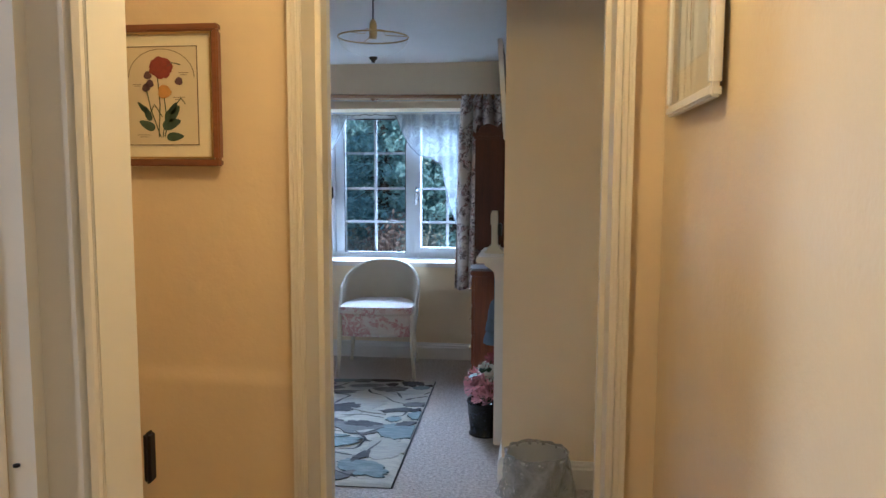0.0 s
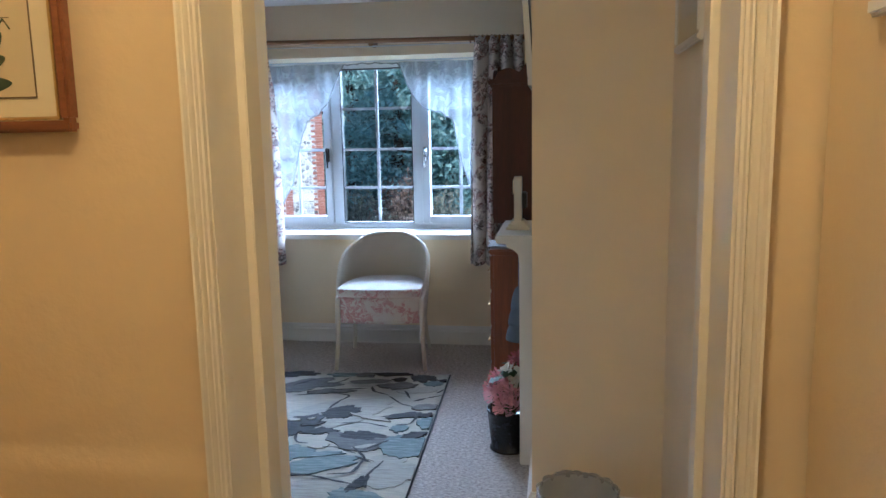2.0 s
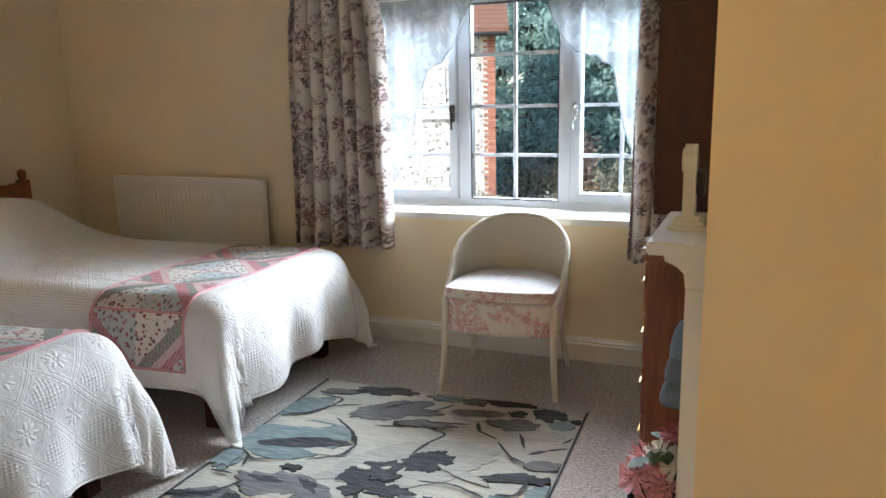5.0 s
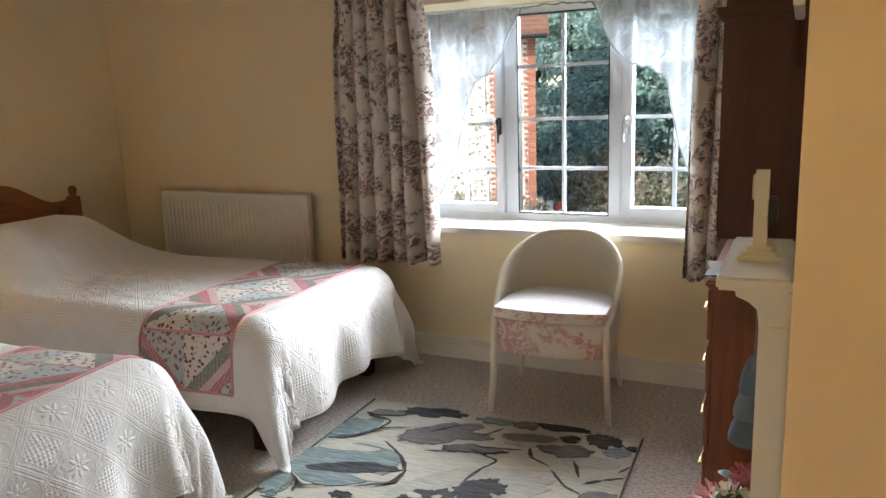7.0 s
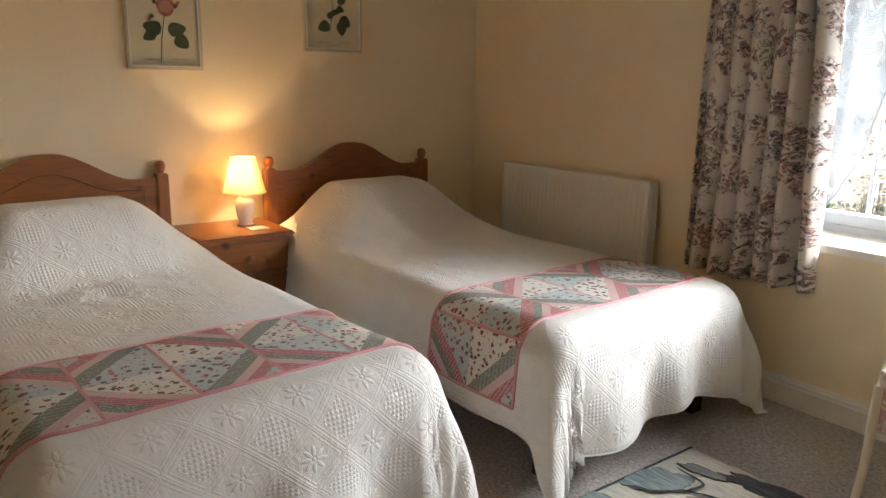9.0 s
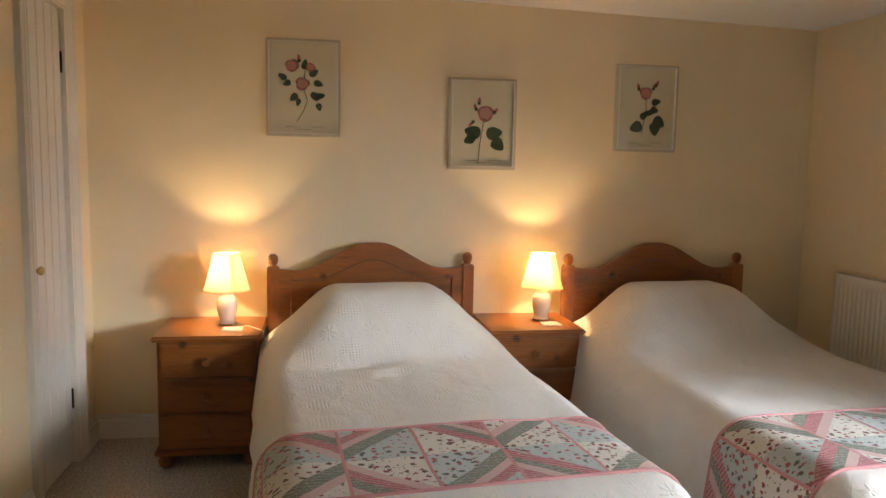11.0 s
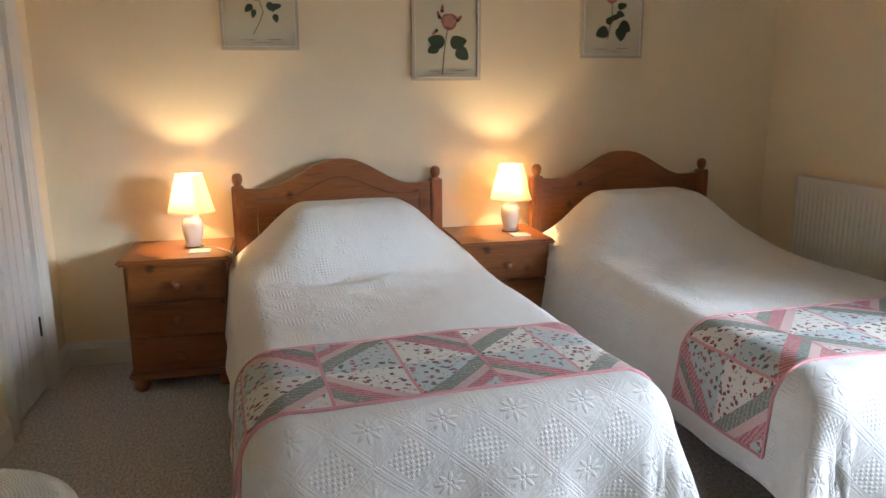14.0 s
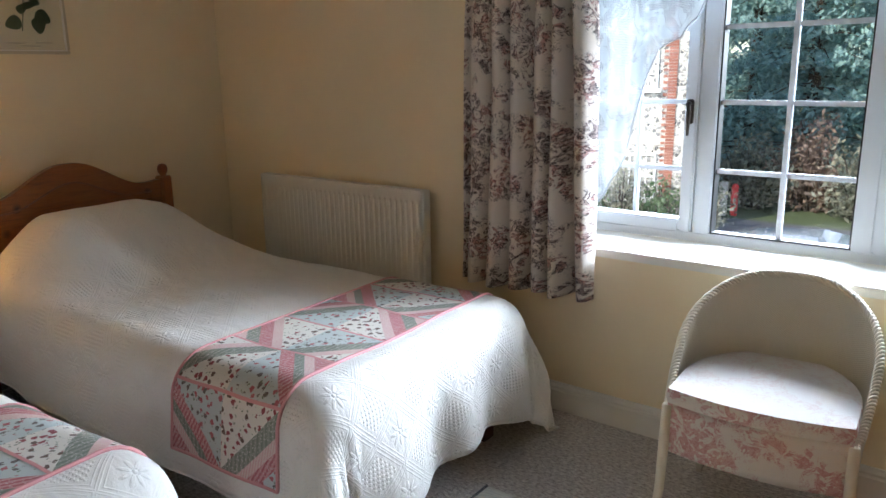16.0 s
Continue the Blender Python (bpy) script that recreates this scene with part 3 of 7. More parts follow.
ARCH = [(0, 0), (0, 0.010), (0.10, 0.013), (0.16, 0.019), (0.24, 0.020), (0.30, 0.012), (0.34, 0.009), (0.42, 0.010), (0.52, 0.016), (0.60, 0.020), (0.64, 0.020), (0.68, 0.013), (0.80, 0.015), (0.90, 0.023), (1.0, 0.025), (1.0, 0)]


def architrave(inner, outer, wall_y, sign, z0, z1):
    bm = bmesh.new()
    prism(bm, [(inner + (outer - inner) * w, wall_y + sign * h) for w, h in ARCH], "z", z0, z1)
    return bm


def doorway(name, x0, x1, y0, y1, label):
    """Lining, stop and hall-side architrave round a door opening."""
    d = structure(name, boxes((x0 - 0.03, x0, y0, y1, 0, 2.03), (x1, x1 + 0.03, y0, y1, 0, 2.03), (x0, x1, y0, y1, 2.0, 2.03), bevel=0.003), M_FRAME, label, "door frame")
    part("door_stop", boxes((x0, x0 + 0.016, y1 - 0.096, y1 - 0.042, 0, 1.984), (x1 - 0.014, x1, y1 - 0.084, y1 - 0.034, 0, 1.984), (x0, x1, y1 - 0.090, y1 - 0.040, 1.984, 2.0), bevel=0.002), M_FRAME, d)
    part("architrave", architrave(x0 - 0.001, x0 - 0.026, y0, -1, 0, 2.02), M_FRAME, d)
    part("architrave", architrave(x1 + 0.004, x1 + 0.042, y0, -1, 0, 2.02), M_FRAME, d)
    bm = bmesh.new()
    prism(bm, [(y0 - h, 2.01 + 0.065 * w) for w, h in ARCH], "x", x0 - 0.026, x1 + 0.042)
    part("architrave_head", bm, M_FRAME, d)
    part("room_architrave", boxes((x0 - 0.075, x0 - 0.008, y1, y1 + 0.016, 0, 2.07), (x1 + 0.008, x1 + 0.075, y1, y1 + 0.016, 0, 2.07), bevel=0.004), M_FRAME, d)
    return d


doorway("door_frame_1", -0.228, 0.516, 1.826, 2.035, "cream gloss moulded bedroom door frame")

# the first doorway's jamb, beside which the walk begins
d = structure("door_frame_2", boxes((-0.275, -0.167, 0.866, 0.951, 0, 2.03), bevel=0.002), M_FRAME, "cream gloss jamb of the first doorway", "door frame")
bm = bmesh.new()
prism(bm, [(-0.170, 0.866), (-0.170, 0.858), (-0.176, 0.852), (-0.180, 0.859), (-0.185, 0.851), (-0.191, 0.851), (-0.194, 0.861), (-0.238, 0.861), (-0.239, 0.842), (-0.30, 0.842), (-0.30, 0.866)], "z", 0, 2.08)
part("architrave", bm, M_FRAME, d)
bm = boxes((-0.168, -0.158, 0.952, 0.972, 0.915, 0.985), bevel=0.004)
part("lock_keeper", bm, M_DARKMETAL, d, "dark bronze lock keeper")
part("screw", lathe(bmesh.new(), [(0, 0), (0.004, 0), (0.004, 0.003), (0, 0.004)], (-0.262, 0.839, 0.98), 10), M_DARKMETAL, d)


def door_leaf():
    """The bedroom door, folded back almost to the wall."""
    d = thing("bedroom_door", "white painted panelled door standing wide open", "door", pose(-0.230, 2.056, 0.008, 0, 0, 165.3))
    part("leaf", boxes((0, 0.70, -0.02, 0.02, 0, 1.98), bevel=0.003), M_DOORPAINT, d)
    for x0, x1 in ((0.10, 0.31), (0.39, 0.60)):
        for z0, z1 in ((0.18, 0.80), (0.98, 1.85)):
            part("panel_moulding", boxes((x0, x1, -0.025, 0.025, z0, z0 + 0.02), (x0, x1, -0.025, 0.025, z1 - 0.02, z1), (x0, x0 + 0.02, -0.025, 0.025, z0 + 0.02, z1 - 0.02), (x1 - 0.02, x1, -0.025, 0.025, z0 + 0.02, z1 - 0.02), bevel=0.003), M_DOORPAINT, d)


door_leaf()


def cupboard_door():
    d = thing("cupboard_door", "white painted plank cupboard door, closed", "door", pose(-3.41, YS, 0))
    for i in range(5):
        x = 0.006 + i * 0.0885
        part("plank", boxes((x, x + 0.0855, -0.035, -0.012, 0.012, 1.985), bevel=0.004), M_DOORPAINT, d)
    part("knob", lathe(bmesh.new(), [(0, 0), (0.008, 0), (0.008, 0.012), (0.016, 0.018), (0.018, 0.026), (0.012, 0.034), (0, 0.036)], seg=16), M_BRASS, d, "small brass knob", True).matrix_basis = pose(0.385, -0.012, 0.92, -90)
    part("catch", boxes((0.425, 0.452, -0.012, 0.008, 1.345, 1.375), bevel=0.003), M_DOORPAINT, d)
    for z in (0.25, 1.72):
        part("hinge", boxes((0.002, 0.014, -0.012, -0.004, z, z + 0.09), bevel=0.002), M_DARKMETAL, d)
    part("patch_board", boxes((0.02, 0.20, -0.012, -0.006, 0.02, 0.20), bevel=0.002), M_DOORPAINT, d)
    f = structure("cupboard_frame", boxes((-3.41, -3.404, 1.42, YS, 0, 1.995), (-2.962, -2.955, 1.42, YS, 0, 1.995), (-3.404, -2.962, 1.42, YS, 1.988, 1.995)), M_GLOSS, "white gloss cupboard door frame", "door frame")
    part("architrave", architrave(-2.965, -2.885, YS, 1, 0, 2.04), M_GLOSS, f)
    part("architrave", architrave(-3.402, -3.50, YS, 1, 0, 2.04), M_GLOSS, f)
    bm = bmesh.new()
    prism(bm, [(YS + h, 1.985 + 0.06 * w) for w, h in ARCH], "x", -3.50, -2.885)
    part("architrave_head", bm, M_GLOSS, f)


cupboard_door()


# ---- window ----
def window():
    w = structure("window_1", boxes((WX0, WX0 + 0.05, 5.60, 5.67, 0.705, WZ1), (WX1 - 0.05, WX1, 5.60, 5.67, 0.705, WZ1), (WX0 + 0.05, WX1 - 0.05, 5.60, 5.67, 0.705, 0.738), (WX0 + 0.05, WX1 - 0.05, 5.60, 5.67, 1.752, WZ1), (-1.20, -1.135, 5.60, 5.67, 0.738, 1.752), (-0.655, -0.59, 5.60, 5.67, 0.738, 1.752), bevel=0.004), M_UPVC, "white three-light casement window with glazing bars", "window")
    lights = [(-1.695, -1.20, True), (-1.135, -0.655, False), (-0.59, -0.095, True)]
    for x0, x1, opens in lights:
        if opens:
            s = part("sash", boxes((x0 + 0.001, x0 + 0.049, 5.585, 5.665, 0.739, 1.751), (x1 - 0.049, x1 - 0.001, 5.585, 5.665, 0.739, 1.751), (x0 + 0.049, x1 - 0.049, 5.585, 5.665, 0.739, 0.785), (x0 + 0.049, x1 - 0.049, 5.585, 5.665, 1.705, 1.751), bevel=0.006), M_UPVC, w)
            gx0, gx1, gz0, gz1 = x0 + 0.049, x1 - 0.049, 0.785, 1.705
        else:
            s = part("bead", boxes((x0, x0 + 0.006, 5.61, 5.66, 0.738, 1.752), (x1 - 0.006, x1, 5.61, 5.66, 0.738, 1.752), (x0 + 0.006, x1 - 0.006, 5.61, 5.66, 0.738, 0.744), (x0 + 0.006, x1 - 0.006, 5.61, 5.66, 1.746, 1.752)), M_BLACK, w, "black gasket")
            gx0, gx1, gz0, gz1 = x0 + 0.006, x1 - 0.006, 0.744, 1.746
        xm = (x0 + x1) / 2
        part("glazing_bar", boxes((xm - 0.010, xm + 0.010, 5.630, 5.648, gz0, gz1), bevel=0.004), M_UPVC, s)
        for z in (0.974, 1.228, 1.494):
            part("glazing_bar", boxes((gx0, xm - 0.010, 5.630, 5.648, z - 0.009, z + 0.009), (xm + 0.010, gx1, 5.630, 5.648, z - 0.009, z + 0.009), bevel=0.003), M_UPVC, s)
        g = part("pane", boxes((gx0, gx1, 5.638, 5.641, gz0, gz1)), M_GLASS, s, "clear window glass")
        g.visible_shadow = False
    for x, s in ((-1.225, 1), (-0.565, -1)):
        h = bmesh.new()
        box(h, x - 0.012, x + 0.012, 5.565, 5.585, 1.15, 1.24, 0.004)
        tube(h, [(x, 5.565, 1.225), (x, 5.548, 1.225), (x + s * 0.006, 5.545, 1.20), (x + s * 0.004, 5.547, 1.11)], [0.009, 0.009, 0.008, 0.005])
        part("handle", h, M_DARKMETAL if s > 0 else M_CHROME, w, "metal casement handle", True)
    part("window_sill", boxes((WX0 - 0.03, WX1 + 0.03, 5.285, YN, 0.672, 0.704), (WX0, WX1, YN, 5.60, 0.681, 0.704), bevel=0.004), M_GLOSS, w, "white gloss window board")
    part("outer_sill", boxes((WX0, WX1, 5.67, 5.78, 0.66, 0.70), bevel=0.004), M_UPVC, w)


window()


def lace(name, flip):
    """Net swag with a tapering tail, gathered along a wire at the top of the reveal."""
    th = thing(name, "white patterned net half-curtain with scalloped edge", "net curtain", pose(0, 5.50, 0))
    cx, wide = -0.90, 0.83
    edge = [(0, 0.735), (0.15, 0.80), (0.22, 0.95), (0.29, 1.10), (0.33, 1.25), (0.36, 1.40), (0.45, 1.45), (0.56, 1.47), (0.64, 1.53), (0.70, 1.62), (0.75, 1.72), (0.79, 1.764), (1.0, 1.768)]
    if flip > 0:
        edge = [(0, 0.735), (0.2, 0.80), (0.30, 0.95), (0.38, 1.10), (0.44, 1.32), (0.49, 1.42), (0.58, 1.46), (0.65, 1.52), (0.71, 1.61), (0.755, 1.72), (0.79, 1.764), (1.0, 1.768)]
    def low(a):
        # a: 0 at the window's side, 1 at its middle
        return float(np.interp(a, [e[0] for e in edge], [e[1] for e in edge])) + 0.008 * abs(math.sin(a * 38))
    def fn(a, b):
        z0, z1 = low(a), 1.775
        z = z1 + (z0 - z1) * b
        gather = 0.010 * math.sin(a * 60 + 2 * noise.noise((a * 4, z, 3))) + 0.018 * math.sin(a * 23 + z)
        return (cx - flip * wide * (1 - a), gather, z)
    bm = bmesh.new()
    sheet(bm, fn, span(0, 1, 110), span(0, 1, 40), lambda a, b: (a * wide * 1.3, (1.775 + (low(a) - 1.775) * b)))
    part("net", bm, M_LACE, th, smooth=True)
    hem = bmesh.new()
    tube(hem, [fn(a, 1.0) for a in span(0, 1, 90)], 0.004, 6)
    part("scalloped_hem", hem, M_LACE, th, smooth=True)


lace("net_curtain", 1)
lace("net_curtain", -1)
bm = bmesh.new()
tube(bm, [(WX0, 5.50, 1.779), (-0.9, 5.50, 1.777), (WX1, 5.50, 1.779)], 0.003, 8)
tagged(part("curtain_wire", bm, M_WHITEPLASTIC, smooth=True), "thin white wire holding the net curtains", "curtain wire")


def curtain_pole():
    th = thing("curtain_pole", "pale turned wooden curtain pole with finials", "curtain pole", pose(-0.85, 5.225, 1.878))
    bm = bmesh.new()
    tube(bm, [(-1.17, 0, 0.018), (0, 0, 0), (1.1, 0, -0.012)], 0.0135, 16)
    part("rod", bm, M_POLE, th, smooth=True)
    f = part("finial", lathe(bmesh.new(), [(0.013, 0), (0.017, 0.004), (0.017, 0.012), (0.011, 0.018), (0.022, 0.03), (0.026, 0.042), (0.02, 0.056), (0.009, 0.064), (0.011, 0.07), (0, 0.078)], seg=18), M_POLE, th, smooth=True)
    f.matrix_basis = pose(-1.165, 0, 0.018, 0, -90, 0)
    for x, z in ((-1.05, 0.016), (0.03, 0), (1.0, -0.01)):
        b = bmesh.new()
        tube(b, [(x, 0.09, z - 0.01), (x, 0.03, z - 0.014), (x, 0, z - 0.016)], [0.022, 0.012, 0.016], 12)
        part("bracket", b, M_POLE, th, smooth=True)
    c = bmesh.new()
    tube(c, [(-1.1, 0.02, -0.012), (0, 0.02, -0.03), (1.05, 0.02, -0.03)], 0.004, 6)
    part("cord", c, M_WHITEPLASTIC, th, "white pull cord")
    for i in range(22):
        x = -1.11 + i * 0.024 if i < 11 else 0.63 + (i - 11) * 0.024
        zz = -0.0153 * x if x < 0 else -0.011 * x
        r = bmesh.new()
        tube(r, [(x + 0.003 * math.sin(i * 2.1), 0.021 * math.cos(a), zz - 0.004 + 0.021 * math.sin(a)) for a in span(0, 2 * math.pi, 16)], 0.0032, 6)
        part("ring", r, M_POLE, th, smooth=True)


curtain_pole()


def curtain(name, x0, x1, z0, z1, folds, seed, label, edge):
    th = thing(name, label, "curtain", pose((x0 + x1) / 2, 5.225, z0))
    w, h = x1 - x0, z1 - z0
    def fn(a, b):
        # a across, b up
        spread = 1.0 - 0.10 * smooth01(b, 0.75, 1.0)
        flare = 0.05 * (1 - b) * (a - 0.5)
        ph = folds * 2 * math.pi * (a + 0.075 * noise.noise((a * 4, b * 0.9, seed)))
        amp = 0.078 * (0.6 + 0.4 * (1 - b)) * (0.75 + 0.8 * noise.noise((a * 3.1, b * 0.8, seed + 7)))
        pinch = 0.014 * math.sin(ph * 2.0) * smooth01(b, 0.90, 1.0)
        y = amp * math.sin(ph) + pinch + 0.012 * noise.noise((a * 7, b * 3, seed + 3))
        zz = h * b + (0.030 * noise.noise((a * 5, 0, seed)) + 0.012 * edge * (a - 0.5)) * (1 - b)
        return ((a - 0.5) * w * spread + flare + 0.012 * math.cos(ph), y, zz)
    bm = bmesh.new()
    sheet(bm, fn, span(0, 1, 150), span(0, 0.9, 40) + span(0.915, 1.0, 10), lambda a, b: (a * w * 2.1 + seed, b * h))
    ob = part("drape", bm, M_CURTAIN, th, smooth=True)
    solid(ob, 0.003)
    hd = bmesh.new()
    sheet(hd, lambda a, b: (fn(a, 1)[0], fn(a, 1)[1] * 1.15, h + 0.035 * b - 0.012 + 0.006 * math.sin(a * 90)), span(0, 1, 120), span(0, 1, 2), lambda a, b: (a * w * 2.1 + seed, b * 0.04 + h))
    solid(part("frilled_heading", hd, M_CURTAIN, th, smooth=True), 0.004)


curtain("curtain", -2.005, -1.455, 0.52, 1.855, 6, 1.0, "floral print cotton curtain drawn open, hanging below the sill", 1)
curtain("curtain", -0.225, 0.085, 0.525, 1.85, 4, 4.0, "floral print cotton curtain bunched beside the dark cabinet", -1)


# ---- radiator ----
def radiator():
    x0, x1, z0, z1 = -3.318, -2.232, 0.264, 0.856
    th = thing("radiator", "cream enamelled panel radiator below the wall", "radiator", pose((x0 + x1) / 2, 5.264, z0))
    hw, h = (x1 - x0) / 2, z1 - z0
    n = 33
    pitch = 2 * (hw - 0.015) / n
    def fn(u, v):
        ph = (u + hw - 0.015) / pitch % 1.0
        groove = 0.0033 * (1 - smooth01(abs(ph - 0.5), 0.14, 0.26))
        groove *= smooth01(v, 0.045, 0.06) * smooth01(h - v, 0.045, 0.06)
        return (u, -0.030 + groove, v)
    bm = bmesh.new()
    sheet(bm, fn, [-hw + 0.015 + pitch * i / 8 for i in range(n * 8 + 1)], [0.01, 0.045, 0.05, 0.055, 0.062, h / 2, h - 0.062, h - 0.055, h - 0.05, h - 0.045, h - 0.01])
    part("front_panel", bm, M_RAD, th, smooth=True)
    part("back_panel", boxes((-hw + 0.01, hw - 0.01, 0.010, 0.018, 0.01, h - 0.01), bevel=0.003), M_RAD, th)
    part("side_cover", boxes((-hw, -hw + 0.012, -0.030, 0.02, 0.006, h), bevel=0.004), M_RAD, th)
    part("side_cover", boxes((hw - 0.012, hw, -0.030, 0.02, 0.006, h), bevel=0.004), M_RAD, th)
    rows = [(-hw + 0.012, hw - 0.012, -0.032, -0.025, h - 0.012, h), (-hw + 0.012, hw - 0.012, 0.013, 0.02, h - 0.012, h)]
    rows += [(-hw + 0.03 + i * 0.0265, -hw + 0.045 + i * 0.0265, -0.025, 0.013, h - 0.008, h - 0.002) for i in range(39)]
    part("top_grille", boxes(*rows), M_RAD, th)
    for s in (-1, 1):
        b = bmesh.new()
        tube(b, [(s * hw, 0, 0.05), (s * (hw + 0.03), 0, 0.05), (s * (hw + 0.03), 0, -0.27)], 0.008)
        part("pipe", b, M_CHROME, th, smooth=True)
    v = lathe(bmesh.new(), [(0, 0), (0.016, 0), (0.018, 0.03), (0.014, 0.055), (0, 0.06)], (hw + 0.03, 0, 0.05))
    part("valve", v, M_WHITEPLASTIC, th, smooth=True)
    for x in (-hw + 0.115, hw - 0.115):
        part("bracket", boxes((x - 0.015, x + 0.015, 0.02, 0.052, 0.05, h - 0.05)), M_RAD, th)


radiator()


# ---- beds ----
BED_X, TOP_Z, REACH, HALF, ROUND = -3.62, 0.545, 1.955, 0.442, 0.12


def bed(yc, turn):
    b = thing("single_bed", "single pine bed with an arched headboard", "bed", pose(BED_X, yc, 0, 0, 0, turn), "twin beds")
    hw = 0.485
    for s in (-1, 1):
        bm = boxes((-0.03, 0.03, s * hw - 0.029, s * hw + 0.029, 0, 0.862), bevel=0.006)
        lathe(bm, [(0.0, 0.862), (0.016, 0.862), (0.016, 0.868), (0.022, 0.878), (0.025, 0.895), (0.022, 0.912), (0.012, 0.921), (0, 0.923)], (0, s * hw, 0), 18)
        part("post", bm, M_PINE_V, b)
    def crest(v):
        a = abs(v) / 0.456
        return 0.842 + 0.133 * (1 - smooth01(a, 0.05, 0.80)) + 0.006 * smooth01(a, 0.86, 1.0)
    def inner(v):
        a = abs(v) / 0.40
        return 0.795 + 0.095 * (1 - smooth01(a, 0.0, 0.72))
    ys = span(-0.456, 0.456, 48)
    iy = span(-0.40, 0.40, 40)
    bm = bmesh.new()
    outline = [(y, crest(y)) for y in ys] + [(0.456, 0.30)] + [(0.41, 0.30)] + [(y, inner(y)) for y in reversed(iy)] + [(-0.41, 0.30), (-0.456, 0.30)]
    prism(bm, outline, "x", -0.016, 0.016)
    part("headboard_frame", bm, M_PINE_Y, b)
    bm = bmesh.new()
    prism(bm, [(y, inner(y) + 0.010) for y in iy] + [(0.40, 0.30), (-0.40, 0.30)], "x", -0.012, 0.008)
    part("headboard_panel", bm, M_PINE_Y, b)
    # thin dark bead added to draw the shaded groove round the panel
    bm = bmesh.new()
    tube(bm, [(0.0165, y, inner(y)) for y in iy], 0.0035, 6)
    part("arched_moulding", bm, M_FRAMEWOOD, b, "dark bead drawing the shade of the arched groove", True)
    for s in (-1, 1):
        part("side_rail", boxes((0.03, 1.93, s * 0.44 - 0.012, s * 0.44 + 0.012, 0.20, 0.31), bevel=0.004), M_PINE, b)
        bm = boxes((1.90, 1.965, s * 0.425 - 0.033, s * 0.425 + 0.033, 0.0, 0.33), bevel=0.004)
        part("leg", bm, M_MAHOG, b, "dark turned wooden foot")
    part("foot_rail", boxes((1.925, 1.95, -0.39, 0.39, 0.20, 0.31), bevel=0.004), M_PINE_Y, b)
    part("mattress", boxes((0.04, 1.94, -0.44, 0.44, 0.312, 0.50), bevel=0.03), plain("mattress_ticking", (0.6, 0.58, 0.54), 0.9), b)
    return b


def cover(s, q, seed):
    """A point of the bedspread: s along the bed from its head, q across from its middle line."""
    a, b, sg = max(0.0, s - REACH), max(0.0, abs(q) - HALF), 1 if q >= 0 else -1
    a *= 1 - 0.11 * (1 - smooth01(abs(q), 0.30, 0.55)) * (0.5 + 0.5 * math.sin(q * 8 + seed))
    ss, qq = min(s, REACH), min(abs(q), HALF)
    bump = smooth01(s, -0.06, 0.16) * (1 - smooth01(s, 0.30, 0.78))
    across = 1 - 0.86 * smooth01(abs(q), 0.20, 0.54)
    z = TOP_Z + 0.252 * bump * across + 0.010 * noise.noise((s * 2.3, q * 2.3, seed))
    z += 0.005 * noise.noise((s * 7, q * 5, seed + 9)) + 0.012 * math.exp(-((s - 0.80) / 0.05) ** 2 - (q / 0.12) ** 2)
    z -= 0.014 * math.exp(-((s - 0.86) / 0.03) ** 2 - ((q + 0.02) / 0.05) ** 2)
    z += 0.009 * noise.noise((s * 13, q * 11, seed + 2)) * math.exp(-((s - 0.80) / 0.16) ** 2 - (q / 0.30) ** 2)
    d = math.hypot(a, b)
    if d < 1e-6:
        return Vector((ss, sg * qq, z))
    da, db = a / d, b / d
    quarter = ROUND * math.pi / 2
    if d < quarter:
        out, down = ROUND * math.sin(d / ROUND), ROUND * (1 - math.cos(d / ROUND))
    else:
        out, down = ROUND + (0.05 + 0.06 * db) * (d - quarter), ROUND + 0.985 * (d - quarter)
    e = smooth01(d, 0.12, 0.45)
    theta = math.atan2(a, b)
    run = q * da * 1.0 + s * db * sg
    wave = (0.017 + 0.012 * da) * math.sin(run * 17 + 3 * noise.noise((run * 1.5, seed, 0))) + 0.016 * noise.noise((run * 4, z, seed + 4))
    wave += 0.014 * da * (0.5 + noise.noise((q * 3, seed, 6))) * math.sin(q * 27 + 7 * noise.noise((q * 2, seed, 3)))
    wave *= 1 - 0.75 * math.sin(2 * theta) ** 2
    out += e * (wave * (0.35 + 0.65 * da) + 0.085 * math.sin(2 * theta) ** 3 - 0.03 * math.sin(4 * theta) ** 2)
    down += 0.02 * e * noise.noise((run * 3, seed, 8))
    zz = z - down
    if zz < 0.014:
        out += min(0.16, (0.014 - zz) * 0.7)
        zz = 0.014 + 0.004 * (1 + noise.noise((run * 9, d * 9, seed)))
    return Vector((ss + da * out, sg * (qq + db * out), zz))


S_ALONG = span(0.03, REACH, 84) + span(REACH, REACH + 0.50, 30)[1:]
Q_ACROSS = span(-HALF - 0.415, -HALF, 22) + span(-HALF, HALF, 44)[1:] + span(HALF, HALF + 0.415, 22)[1:]


